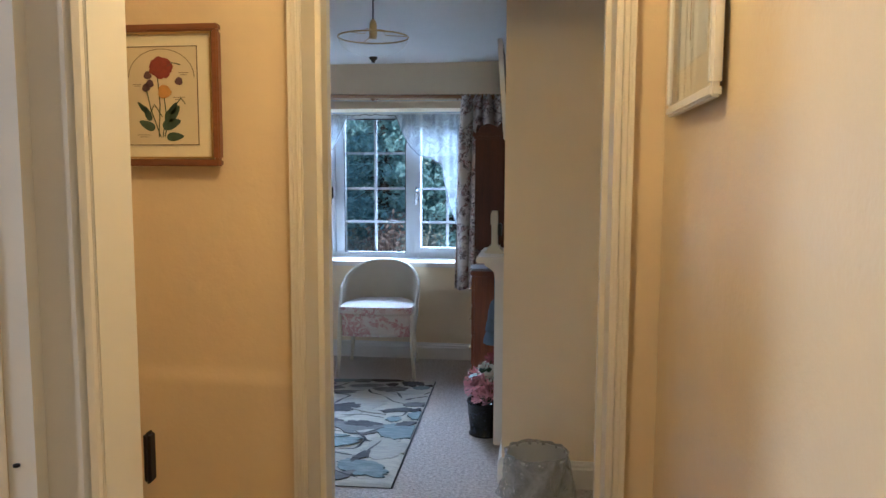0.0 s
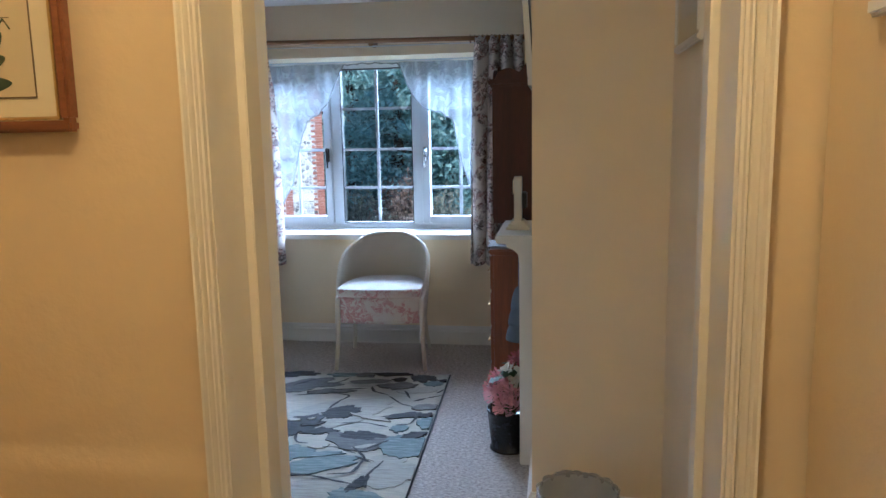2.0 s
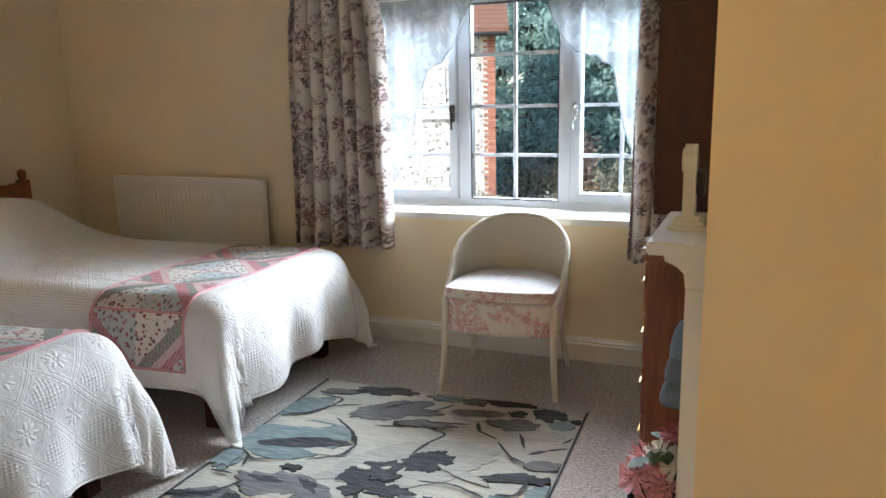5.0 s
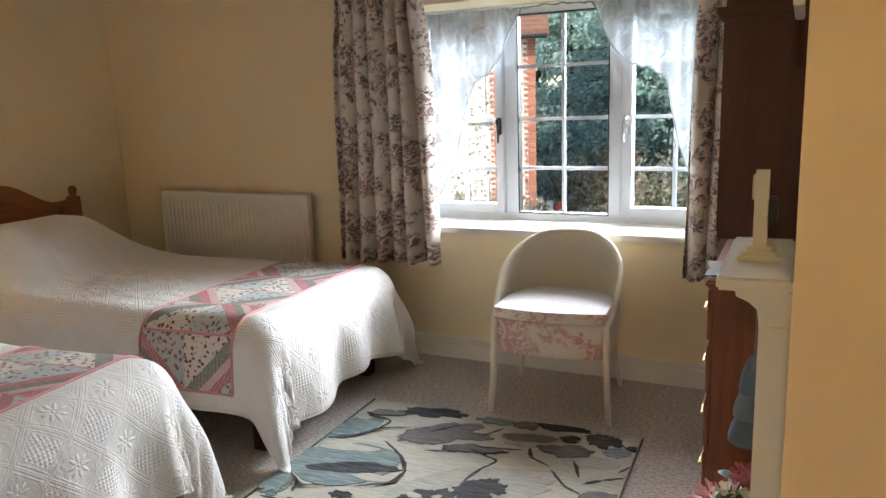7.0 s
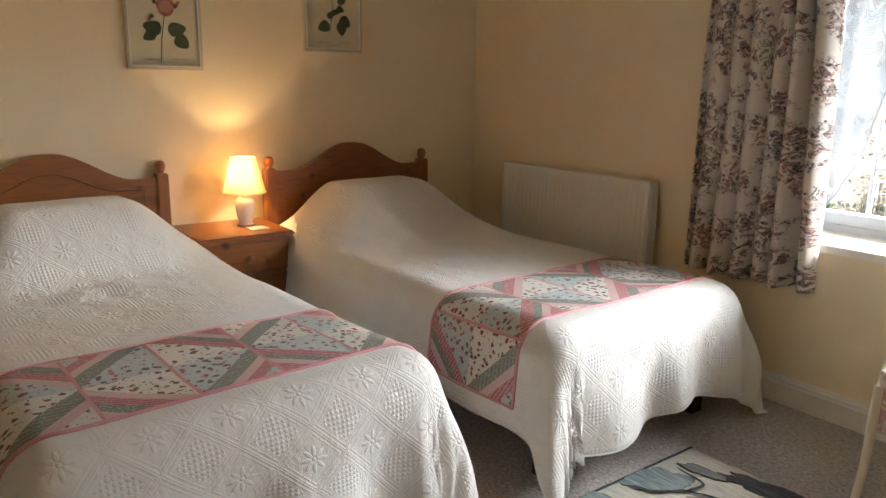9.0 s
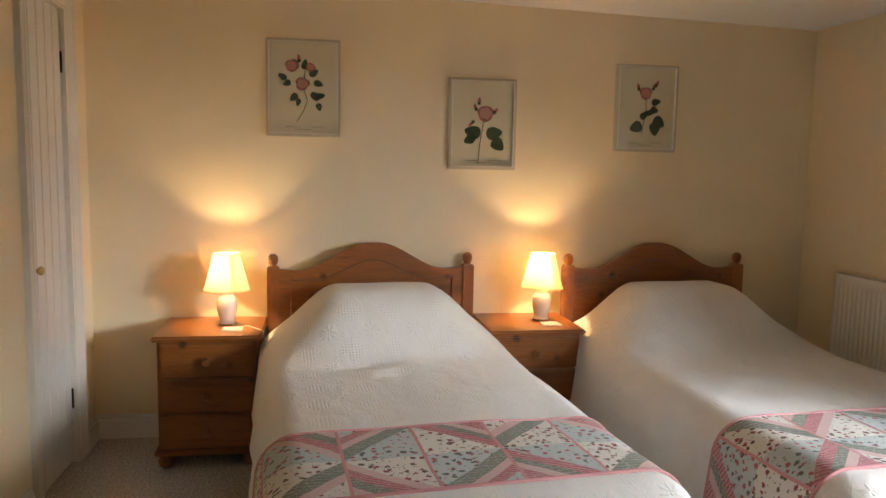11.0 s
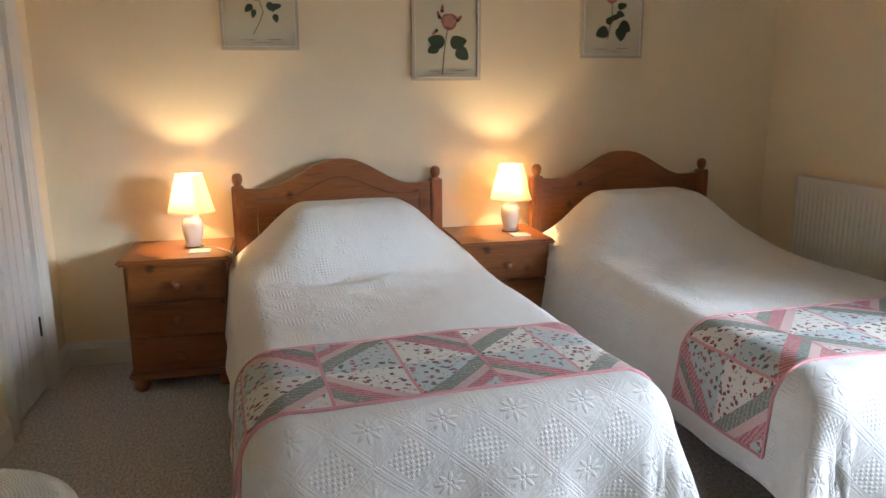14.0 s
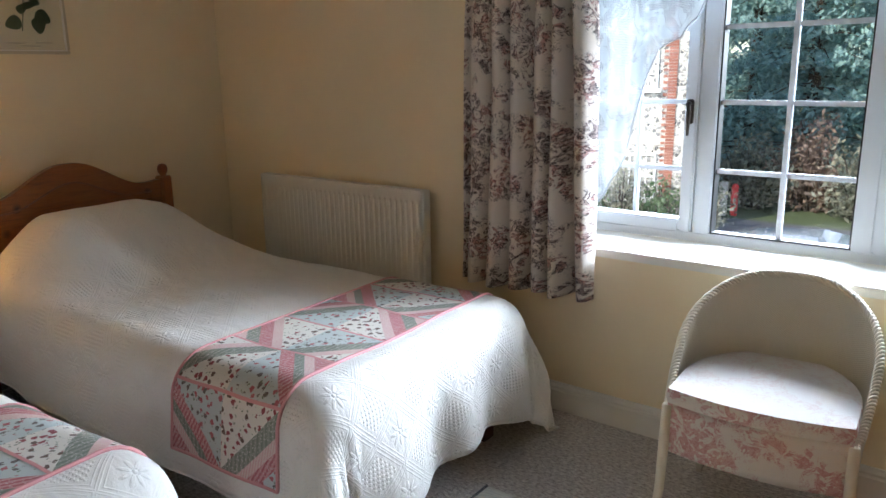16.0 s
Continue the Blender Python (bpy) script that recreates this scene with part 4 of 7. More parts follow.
def bedspread(yc, seed, turn):
    th = thing("bedspread", "white quilted matelasse bedspread over a pillow, hanging to the floor", "bedspread", pose(BED_X, yc, 0, 0, 0, turn), "twin bedspreads")
    bm = bmesh.new()
    sheet(bm, lambda s, q: cover(s, q, seed), S_ALONG, Q_ACROSS)
    solid(part("quilted_cloth", bm, M_SPREAD, th, smooth=True), 0.004, 1.0)
    q1, s1 = Q_ACROSS[-1], S_ALONG[-1]
    path = [cover(s, -q1, seed) for s in span(0.05, s1, 60)] + [cover(s1, q, seed) for q in span(-q1, q1, 60)[1:]] + [cover(s, q1, seed) for s in span(s1, 0.05, 60)[1:]]
    b = bmesh.new()
    tube(b, path, 0.0055, 6)
    part("rolled_hem", b, M_SPREAD, th, "corded white hem", True)
    return th


def runner(yc, seed, shift, turn):
    """Patchwork bed runner: two rows of pieced blocks with pink sashing and binding."""
    th = thing("bed_runner", "pink, sage and floral patchwork bed runner across the foot", "bed runner", pose(BED_X, yc, 0, 0, 0, turn), "patchwork runners")
    def on(s, q, lift):
        p = cover(s, q, seed)
        n = (cover(s + 0.004, q, seed) - p).cross(cover(s, q + 0.004, seed) - p)
        if n.length < 1e-9:
            return p
        n.normalize()
        return p + n * lift
    s0, s1 = 1.47, 1.915
    q0, q1 = -0.785, 0.785
    cols, rows = 7, 2
    cw, rw = (q1 - q0) / cols, (s1 - s0) / rows
    schemes = [
        [(0.0, 0.34, M_SAGE), (0.34, 0.55, M_BLUSH), (0.55, 1.0, M_FLORAL_W)],
        [(0.0, 0.26, M_ROSE), (0.26, 0.44, M_SAGE), (0.44, 0.62, M_BLUSH), (0.62, 1.0, M_ROSE)],
        [(0.0, 0.30, M_SAGE), (0.30, 0.48, M_BLUSH), (0.48, 0.70, M_ROSE), (0.70, 1.0, M_FLORAL_B)],
        [(0.0, 0.20, M_BLUSH), (0.20, 0.46, M_ROSE), (0.46, 0.72, M_SAGE), (0.72, 1.0, M_BLUSH)],
    ]
    for i in range(cols):
        for j in range(rows):
            flip = (i + j) % 2 == 0
            for side in (1, -1):
                inner = (side > 0) == (j == 0)
                if inner:
                    scheme = [(0.0, 1.0, (M_FLORAL_W, M_FLORAL_B)[(i // 2 + i + j + shift) % 2])]
                else:
                    scheme = schemes[(i * 3 + j + shift) % 4]
                for c0, c1, mat in scheme:
                    def fn(w, t):
                        if side > 0:
                            u, v = t * (1 - w), t * (1 - w) + w
                        else:
                            v, u = t * (1 - w), t * (1 - w) + w
                        if flip:
                            u = 1 - u
                        return on(s0 + (j + v) * rw, q0 + (i + u) * cw, 0.009)
                    def lay(w, t):
                        u, v = (t * (1 - w), t * (1 - w) + w)[::side]
                        return (j + v) * rw + 0.31 * i, (i + (1 - u if flip else u)) * cw + 0.17 * j
                    nw = max(2, int((c1 - c0) * 12))
                    bm = bmesh.new()
                    sheet(bm, fn, span(c0, min(c1, 0.995), nw), span(0, 1, 10), lay)
                    part("patch", bm, mat, th, smooth=True)
    for i in range(1, cols):
        bm = bmesh.new()
        sheet(bm, lambda u, v: on(u, q0 + i * cw + v, 0.0102), span(s0, s1, 14), [-0.0048, 0, 0.0048])
        part("sashing", bm, M_PINKBIND, th, smooth=True)
    for edge in (s0, s1):
        bm = bmesh.new()
        tube(bm, [on(edge, q, 0.008) for q in span(q0, q1, 70)], 0.0052, 6)
        part("binding", bm, M_PINKBIND, th, "pink bound edge", True)
    for edge in (q0, q1):
        bm = bmesh.new()
        tube(bm, [on(s, edge, 0.008) for s in span(s0, s1, 20)], 0.0052, 6)
        part("binding", bm, M_PINKBIND, th, "pink bound edge", True)


# both beds stand a little askew to the wall
for i, (yc, turn) in enumerate(((2.915, 4.3), (4.402, 3.0))):
    bed(yc, turn)
    bedspread(yc + 0.01, 2.0 + 5 * i, turn)
    runner(yc + 0.01, 2.0 + 5 * i, i, turn)


# ---- bedside cabinets and lamps ----
def cabinet():
    th = thing("bedside_cabinet", "honey pine bedside cabinet with three drawers", "bedside cabinet", pose(-3.25, 2.165, 0), "bedside cabinets")
    hw = 0.212
    part("carcass", boxes((-0.43, -0.03, -hw, hw, 0.075, 0.572), bevel=0.004), M_PINE_V, th)
    part("top", boxes((-0.445, 0.0, -hw - 0.024, hw + 0.024, 0.574, 0.598), bevel=0.009), M_PINE_Y, th)
    part("plinth", boxes((-0.44, -0.008, -hw - 0.016, hw + 0.016, 0.058, 0.085), bevel=0.008), M_PINE_Y, th)
    for i, (z0, z1) in enumerate(((0.092, 0.247), (0.253, 0.408), (0.414, 0.562))):
        d = part("drawer", boxes((-0.036, -0.012, -hw + 0.012, hw - 0.012, z0, z1), bevel=0.006), M_PINE_Y, th)
        k = part("knob", lathe(bmesh.new(), [(0, 0), (0.009, 0), (0.008, 0.010), (0.017, 0.017), (0.019, 0.025), (0.013, 0.033), (0, 0.036)], seg=18), M_PINE, d, "turned pine knob", True)
        k.matrix_basis = pose(-0.012, 0, (z0 + z1) / 2, 0, 90, 0)
    for x in (-0.395, -0.05):
        for y in (-hw + 0.03, hw - 0.03):
            part("foot", lathe(bmesh.new(), [(0, 0), (0.024, 0), (0.034, 0.015), (0.036, 0.032), (0.028, 0.05), (0.02, 0.058), (0, 0.058)], (x, y, 0), 18), M_PINE, th, smooth=True)
    return th


first = cabinet()
copy_thing(first, pose(-3.25, 3.665, 0))


def bedside_lamp():
    th = thing("table_lamp", "lit white ceramic table lamp with a cream shade", "table lamp", pose(-3.505, 2.225, 0.598), "bedside lamps")
    prof = [(0, 0), (0.040, 0), (0.041, 0.008), (0.034, 0.016), (0.033, 0.022), (0.040, 0.045), (0.047, 0.085), (0.046, 0.115), (0.038, 0.132), (0.030, 0.140), (0.033, 0.146), (0.030, 0.152), (0.014, 0.158), (0.014, 0.175), (0, 0.175)]
    part("base", lathe(bmesh.new(), prof, seg=32), M_CERAMIC, th, smooth=True)
    part("foot_ring", lathe(bmesh.new(), [(0.041, 0.001), (0.043, 0.003), (0.042, 0.008), (0.041, 0.008)], seg=32), M_PINE, th, smooth=True)
    sh = lathe(bmesh.new(), [(0.104, 0.164), (0.100, 0.172), (0.060, 0.328), (0.057, 0.335)], seg=40)
    s = part("shade", sh, M_SHADE, th, "warm glowing cream fabric shade", True)
    solid(s, 0.0012)
    for r, z in ((0.104, 0.164), (0.058, 0.335)):
        b = bmesh.new()
        tube(b, [(r * math.cos(a), r * math.sin(a), z) for a in span(0, 2 * math.pi, 40)], 0.0018, 6)
        part("shade_trim", b, M_SHADE, th, smooth=True)
    for a in (0.5, 2.6, 4.7):
        b = bmesh.new()
        tube(b, [(0.104 * math.cos(a), 0.104 * math.sin(a), 0.165), (0.058 * math.cos(a), 0.058 * math.sin(a), 0.334)], 0.0012, 6)
        part("seam", b, M_SHADE, th)
    bulb = lathe(bmesh.new(), [(0, 0.228), (0.010, 0.226), (0.018, 0.214), (0.019, 0.203), (0.013, 0.188), (0.010, 0.176), (0, 0.176)], seg=20)
    k = Nodes("lamp_bulb")
    em = k.n("Emission")
    em.inputs[0].default_value, em.inputs[1].default_value = (1.0, 0.55, 0.2, 1), 12.0
    k.link(em.outputs[0], k.outp.inputs[0])
    part("bulb", bulb, k.m, th, "glowing pearl bulb", True)
    return th


lamp_a = bedside_lamp()
copy_thing(lamp_a, pose(-3.505, 3.752, 0.598, 0, 0, 70))


def flex(pts, label):
    b = bmesh.new()
    tube(b, pts, 0.0028, 6)
    tagged(part("lamp_flex", b, M_WHITEPLASTIC, smooth=True), label, "cable")


flex([(-3.475, 2.25, 0.602), (-3.43, 2.33, 0.604), (-3.35, 2.39, 0.603), (-3.31, 2.408, 0.597), (-3.30, 2.412, 0.52), (-3.31, 2.405, 0.35), (-3.33, 2.404, 0.16), (-3.40, 2.405, 0.006)], "white lamp cable trailing over the cabinet edge")
for y in (2.262, 3.765):
    tagged(part("coaster", boxes((-3.425, -3.345, y - 0.045, y + 0.045, 0.5985, 0.604), bevel=0.002), M_CERAMIC), "small pale square coaster on the cabinet", "coaster", "coasters")


# ---- framed pictures ----
def picture_thing(name, label, m, w, h, border, depth, frame_mat, group=""):
    """Frame, backing and glass; its front looks along its own -y."""
    th = thing(name, label, "picture", m, group)
    bm = bmesh.new()
    for x0, x1, z0, z1 in ((-w / 2, w / 2, h / 2 - border, h / 2), (-w / 2, w / 2, -h / 2, -h / 2 + border), (-w / 2, -w / 2 + border, -h / 2 + border, h / 2 - border), (w / 2 - border, w / 2, -h / 2 + border, h / 2 - border)):
        box(bm, x0, x1, -depth, 0, z0, z1, min(border, depth) * 0.22)
    part("frame", bm, frame_mat, th)
    part("backing", boxes((-w / 2 + border * 0.6, w / 2 - border * 0.6, -depth * 0.45, -depth * 0.1, -h / 2 + border * 0.6, h / 2 - border * 0.6)), M_MOUNT, th)
    return th


def blob(bm, pts, y):
    """A thin flat shape of given outline, standing 0.6 mm proud."""
    prism(bm, pts, "y", y - 0.0006, y)


def leaf_pts(x, z, length, wide, ang):
    out = []
    for k in range(14):
        a = 2 * math.pi * k / 14
        u = 0.5 * length * (1 + math.cos(a))
        v = 0.5 * wide * math.sin(a) * (1.15 - 0.45 * math.cos(a))
        out.append((x + u * math.cos(ang) - v * math.sin(ang), z + u * math.sin(ang) + v * math.cos(ang)))
    return out


def disc_pts(x, z, r, seed):
    return [(x + r * (1 + 0.12 * math.sin(5 * a + seed)) * math.cos(a), z + r * (0.95 + 0.10 * math.sin(3 * a + seed)) * math.sin(a)) for a in span(0, 2 * math.pi, 18)[:-1]]


M_PRINTROSE = plain("printed_rose_pink", (0.46, 0.13, 0.11), 0.8, 0, 0.35, 70)
M_PRINTROSE2 = plain("printed_rose_light", (0.60, 0.28, 0.22), 0.8, 0, 0.3, 70)
M_PRINTLEAF = plain("printed_leaf_green", (0.055, 0.085, 0.045), 0.8, 0, 0.4, 60)
M_PRINTYELLOW = plain("printed_yellow", (0.52, 0.26, 0.05), 0.8, 0, 0.3, 70)
M_PRINTPURPLE = plain("printed_dull_purple", (0.12, 0.06, 0.06), 0.8, 0, 0.3, 70)


def rose_print(y0, y1, z0, z1, design):
    w, h = y1 - y0, z1 - z0
    th = picture_thing("rose_print", "pale gilt framed botanical print of a pink rose", pose(XW + 0.004, (y0 + y1) / 2, (z0 + z1) / 2, 0, 0, 90), w, h, 0.016, 0.026, M_SILVER, "rose prints")
    for x0, x1, z0, z1 in ((-w / 2 + 0.013, w / 2 - 0.013, h / 2 - 0.0175, h / 2 - 0.013), (-w / 2 + 0.013, w / 2 - 0.013, -h / 2 + 0.013, -h / 2 + 0.0175), (-w / 2 + 0.013, -w / 2 + 0.0175, -h / 2 + 0.0175, h / 2 - 0.0175), (w / 2 - 0.0175, w / 2 - 0.013, -h / 2 + 0.0175, h / 2 - 0.0175)):
        part("inner_slip", boxes((x0, x1, -0.0285, -0.012, z0, z1)), M_CERAMIC, th, "pale inner slip")
    part("paper", boxes((-w / 2 + 0.013, w / 2 - 0.013, -0.0145, -0.012, -h / 2 + 0.013, h / 2 - 0.013)), M_PAPER, th)
    roses, light, leaves, stems = bmesh.new(), bmesh.new(), bmesh.new(), bmesh.new()
    yy = -0.0146
    blooms, sprigs, stalk, buds = design
    for i, (x, z, r) in enumerate(blooms):
        blob(roses, disc_pts(x, z, r, i), yy - 0.0010)
        for k in range(5):
            a = k * 1.26 + i
            blob(light, disc_pts(x + 0.45 * r * math.cos(a), z + 0.4 * r * math.sin(a), 0.36 * r, k + i), yy - 0.0018)
    for x, z, ln, wd, ang in sprigs:
        blob(leaves, leaf_pts(x, z, ln, wd, ang), yy - 0.0004)
    for x, z, ang in buds:
        blob(roses, leaf_pts(x, z, 0.030, 0.014, ang), yy - 0.0010)
        blob(leaves, leaf_pts(x - 0.01 * math.cos(ang), z - 0.01 * math.sin(ang), 0.020, 0.015, ang), yy - 0.0014)
    tube(stems, [(x, yy - 0.0008, z) for x, z in stalk], 0.0018, 6)
    part("rose", roses, M_PRINTROSE, th)
    part("petals", light, M_PRINTROSE2, th)
    part("leaves", leaves, M_PRINTLEAF, th)
    part("stem", stems, M_PRINTLEAF, th)
    part("caption", boxes((-0.09, -0.02, yy - 0.0006, yy, -h / 2 + 0.045, -h / 2 + 0.047), (0.03, 0.10, yy - 0.0006, yy, -h / 2 + 0.047, -h / 2 + 0.049), (-0.04, 0.05, yy - 0.0006, yy, -h / 2 + 0.034, -h / 2 + 0.0355)), M_INK, th, "faint unreadable caption")
    g = part("glass", boxes((-w / 2 + 0.014, w / 2 - 0.014, -0.0205, -0.0190, -h / 2 + 0.014, h / 2 - 0.014)), M_GLASS, th, "clear picture glass")
    g.visible_shadow = False


rose_print(2.396, 2.752, 1.487, 1.953, (
    [(-0.055, 0.105, 0.030), (-0.005, 0.020, 0.032), (0.035, 0.100, 0.022)],
    [(-0.03, 0.09, 0.05, 0.026, 1.9), (-0.08, 0.04, 0.045, 0.024, 2.6), (-0.06, 0.03, 0.04, 0.024, 3.6), (0.03, 0.06, 0.05, 0.028, 0.6), (0.05, 0.03, 0.045, 0.026, -0.3), (0.04, -0.02, 0.05, 0.028, -0.9), (0.06, -0.04, 0.045, 0.024, 0.2), (-0.03, -0.03, 0.045, 0.026, 3.9), (0.07, -0.07, 0.04, 0.024, -1.3), (0.0, 0.09, 0.05, 0.024, 1.3), (-0.02, -0.05, 0.04, 0.02, -1.8)],
    [(-0.03, -0.16), (0.0, -0.11), (0.02, -0.06), (0.0, 0.0), (0.01, 0.09)],
    [(-0.02, 0.13, 1.7)]))
rose_print(3.292, 3.640, 1.343, 1.800, (
    [(0.015, 0.055, 0.042)],
    [(-0.01, -0.05, 0.085, 0.055, 2.9), (0.02, -0.05, 0.085, 0.055, 0.15), (0.055, -0.075, 0.075, 0.055, -0.75), (-0.04, -0.065, 0.06, 0.04, 3.6)],
    [(-0.02, -0.20), (-0.012, -0.10), (0.0, -0.02), (0.01, 0.03)],
    [(-0.035, 0.075, 1.9), (-0.02, 0.105, 1.5), (0.06, 0.06, 0.9), (-0.05, 0.01, 3.9)]))
rose_print(4.170, 4.512, 1.452, 1.902, (
    [(-0.005, 0.080, 0.034)],
    [(-0.02, -0.085, 0.07, 0.05, 3.5), (0.045, -0.05, 0.07, 0.05, -0.6), (0.05, -0.07, 0.07, 0.05, -1.5), (-0.01, -0.03, 0.07, 0.024, 0.3), (0.03, 0.03, 0.05, 0.03, 0.2), (-0.03, -0.05, 0.05, 0.03, 0.6), (0.025, 0.0, 0.045, 0.03, -0.3)],
    [(-0.02, -0.13), (-0.008, -0.06), (0.0, 0.0), (-0.004, 0.06)],
    [(0.035, 0.105, 1.2), (0.05, 0.12, 1.1), (-0.045, 0.10, 1.8)]))


def hall_print():
    w, h = 0.300, 0.342
    th = picture_thing("botanical_print", "brown wooden framed botanical print of garden flowers", pose(-0.576, 1.820, 1.518), w, h, 0.017, 0.024, M_FRAMEWOOD)
    part("mount", boxes((-w / 2 + 0.012, w / 2 - 0.012, -0.012, -0.009, -h / 2 + 0.012, h / 2 - 0.012)), M_MOUNT, th)
    part("frame_beading", boxes((-0.128, 0.128, -0.021, -0.016, -0.152, -0.148), (-0.128, 0.128, -0.021, -0.016, 0.148, 0.152), (-0.132, -0.128, -0.021, -0.016, -0.152, 0.152), (0.128, 0.132, -0.021, -0.016, -0.152, 0.152)), M_BRASS, th)
    x0, x1, z0, z1 = -0.092, 0.092, -0.118, 0.118
    part("paper", boxes((x0, x1, -0.0135, -0.0125, z0, z1)), M_AGED, th)
    yy = -0.0136
    b = boxes((x0 - 0.002, x1 + 0.002, yy - 0.001, yy, z0 - 0.002, z0), (x0 - 0.002, x1 + 0.002, yy - 0.001, yy, z1, z1 + 0.002), (x0 - 0.002, x0, yy - 0.001, yy, z0, z1), (x1, x1 + 0.002, yy - 0.001, yy, z0, z1))
    tube(b, [(0.085 * math.cos(a), yy - 0.0005, 0.045 + 0.068 * math.sin(a)) for a in span(0, math.pi, 30)], 0.0008, 5)
    part("ruled_border", b, M_INK, th)
    yellow = bmesh.new()
    for pts in ([(-0.01, -0.10), (-0.005, -0.02), (-0.01, 0.05)], [(-0.005, -0.10), (-0.03, -0.03), (-0.04, 0.02)], [(0.0, -0.10), (0.01, -0.04), (0.005, 0.01)], [(0.005, -0.10), (0.02, -0.04), (0.05, -0.005), (0.06, -0.02)], [(0.0, -0.05), (-0.02, -0.02), (-0.03, -0.04)], [(0.0, 0.06), (0.03, 0.08), (0.05, 0.075)]):
        stem = bmesh.new()
        tube(stem, [(x, yy - 0.0008, z) for x, z in pts], 0.0012, 5)
        part("stem", stem, M_PRINTLEAF, th)
    for x, z, ln, wd, ang in ((-0.02, -0.08, 0.045, 0.018, 2.7), (0.0, -0.075, 0.05, 0.022, 0.3), (0.01, -0.06, 0.05, 0.024, 0.8), (-0.03, -0.06, 0.04, 0.014, 2.0), (0.01, -0.10, 0.045, 0.018, 0.05), (-0.04, -0.04, 0.035, 0.010, 2.3), (0.02, -0.045, 0.035, 0.014, 1.0)):
        leaf = bmesh.new()
        blob(leaf, leaf_pts(x, z, ln, wd, ang), yy - 0.0004)
        part("leaf", leaf, M_PRINTLEAF, th)
    red_ink = plain("printed_dark_red", (0.24, 0.045, 0.025), 0.8, 0, 0.4, 90)
    for k in range(7):
        petal = bmesh.new()
        blob(petal, disc_pts(0.016 * math.cos(k * 0.9), 0.068 + 0.013 * math.sin(k * 0.9), 0.015, k), yy - 0.001 - 0.0001 * k)
        part("poppy_petal", petal, red_ink, th)
    for x, z in ((-0.035, 0.05), (-0.04, 0.02), (-0.03, 0.03), (0.045, 0.035)):
        bloom = bmesh.new()
        blob(bloom, disc_pts(x, z, 0.010, x * 90), yy - 0.001)
        part("columbine", bloom, M_PRINTPURPLE, th)
    blob(yellow, disc_pts(0.008, 0.010, 0.017, 2), yy - 0.0014)
    part("daisy", yellow, M_PRINTYELLOW, th)
    rows = [(x, x + ln, yy - 0.0006, yy, z, z + 0.0012) for x, z, ln in ((-0.075, 0.028, 0.022), (-0.07, 0.024, 0.016), (0.045, 0.055, 0.026), (0.05, 0.05, 0.016), (0.03, -0.004, 0.030), (0.034, -0.009, 0.02), (-0.066, -0.095, 0.034), (-0.06, -0.10, 0.022))]
    for row in rows:
        part("caption_line", boxes(row), M_INK, th, "tiny unreadable caption")


hall_print()


def pale_frame(name, label, m, w, h):
    th = picture_thing(name, label, m, w, h, 0.020, 0.019, M_GLOSS)
    part("mount", boxes((-w / 2 + 0.018, w / 2 - 0.018, -0.011, -0.009, -h / 2 + 0.018, h / 2 - 0.018)), M_PAPER, th)
    part("print", boxes((-w / 2 + 0.07, w / 2 - 0.07, -0.0125, -0.0112, -h / 2 + 0.08, h / 2 - 0.06)), plain("grey_blue_print", (0.66, 0.66, 0.62), 0.8, 0, 0.12, 6), th, "pale grey-blue print")
    b = bmesh.new()
    tube(b, [(0.0, -0.013, -h / 2 + 0.12), (0.004, -0.013, 0.0), (-0.006, -0.013, h / 2 - 0.09)], 0.0015, 6)
    blob(b, leaf_pts(0, 0.02, 0.10, 0.03, 1.1), -0.0128)
    blob(b, leaf_pts(0, 0.0, 0.09, 0.03, 2.1), -0.0128)
    part("plant_drawing", b, M_INK, th)
    g = part("glass", boxes((-w / 2 + 0.02, w / 2 - 0.02, -0.0165, -0.0155, -h / 2 + 0.02, h / 2 - 0.02)), M_GLASS, th, "clear picture glass")
    g.visible_shadow = False


pale_frame("hall_picture", "white framed plant print on the hall wall", pose(XE - 0.008, 1.455, 1.692, 0, 0, -90), 0.40, 0.49)
pale_frame("alcove_picture", "pale framed print on the alcove wall", pose(XE - 0.004, 2.84, 1.76, 0, 0, -90), 0.36, 0.44)


def dark_picture():
    w, h = 0.42, 0.36
    th = picture_thing("dark_framed_picture", "dark brown framed faded picture beside the cupboard", pose(-2.43, YS + 0.004, 1.89, 0, 0, 180), w, h, 0.034, 0.03, M_DARKFRAME)
    part("mount", boxes((-w / 2 + 0.03, w / 2 - 0.03, -0.014, -0.011, -h / 2 + 0.03, h / 2 - 0.03)), M_MOUNT, th)
    part("print", boxes((-w / 2 + 0.07, w / 2 - 0.07, -0.0155, -0.0142, -h / 2 + 0.06, h / 2 - 0.06)), plain("faded_print", (0.36, 0.33, 0.27), 0.8, 0, 0.35, 14), th, "faded landscape print")
    part("inner_gilt", boxes((-w / 2 + 0.034, w / 2 - 0.034, -0.024, -0.016, h / 2 - 0.042, h / 2 - 0.034), (-w / 2 + 0.034, w / 2 - 0.034, -0.024, -0.016, -h / 2 + 0.034, -h / 2 + 0.042), (-w / 2 + 0.034, -w / 2 + 0.042, -0.024, -0.016, -h / 2 + 0.042, h / 2 - 0.042), (w / 2 - 0.042, w / 2 - 0.034, -0.024, -0.016, -h / 2 + 0.042, h / 2 - 0.042)), M_BRASS, th)


dark_picture()


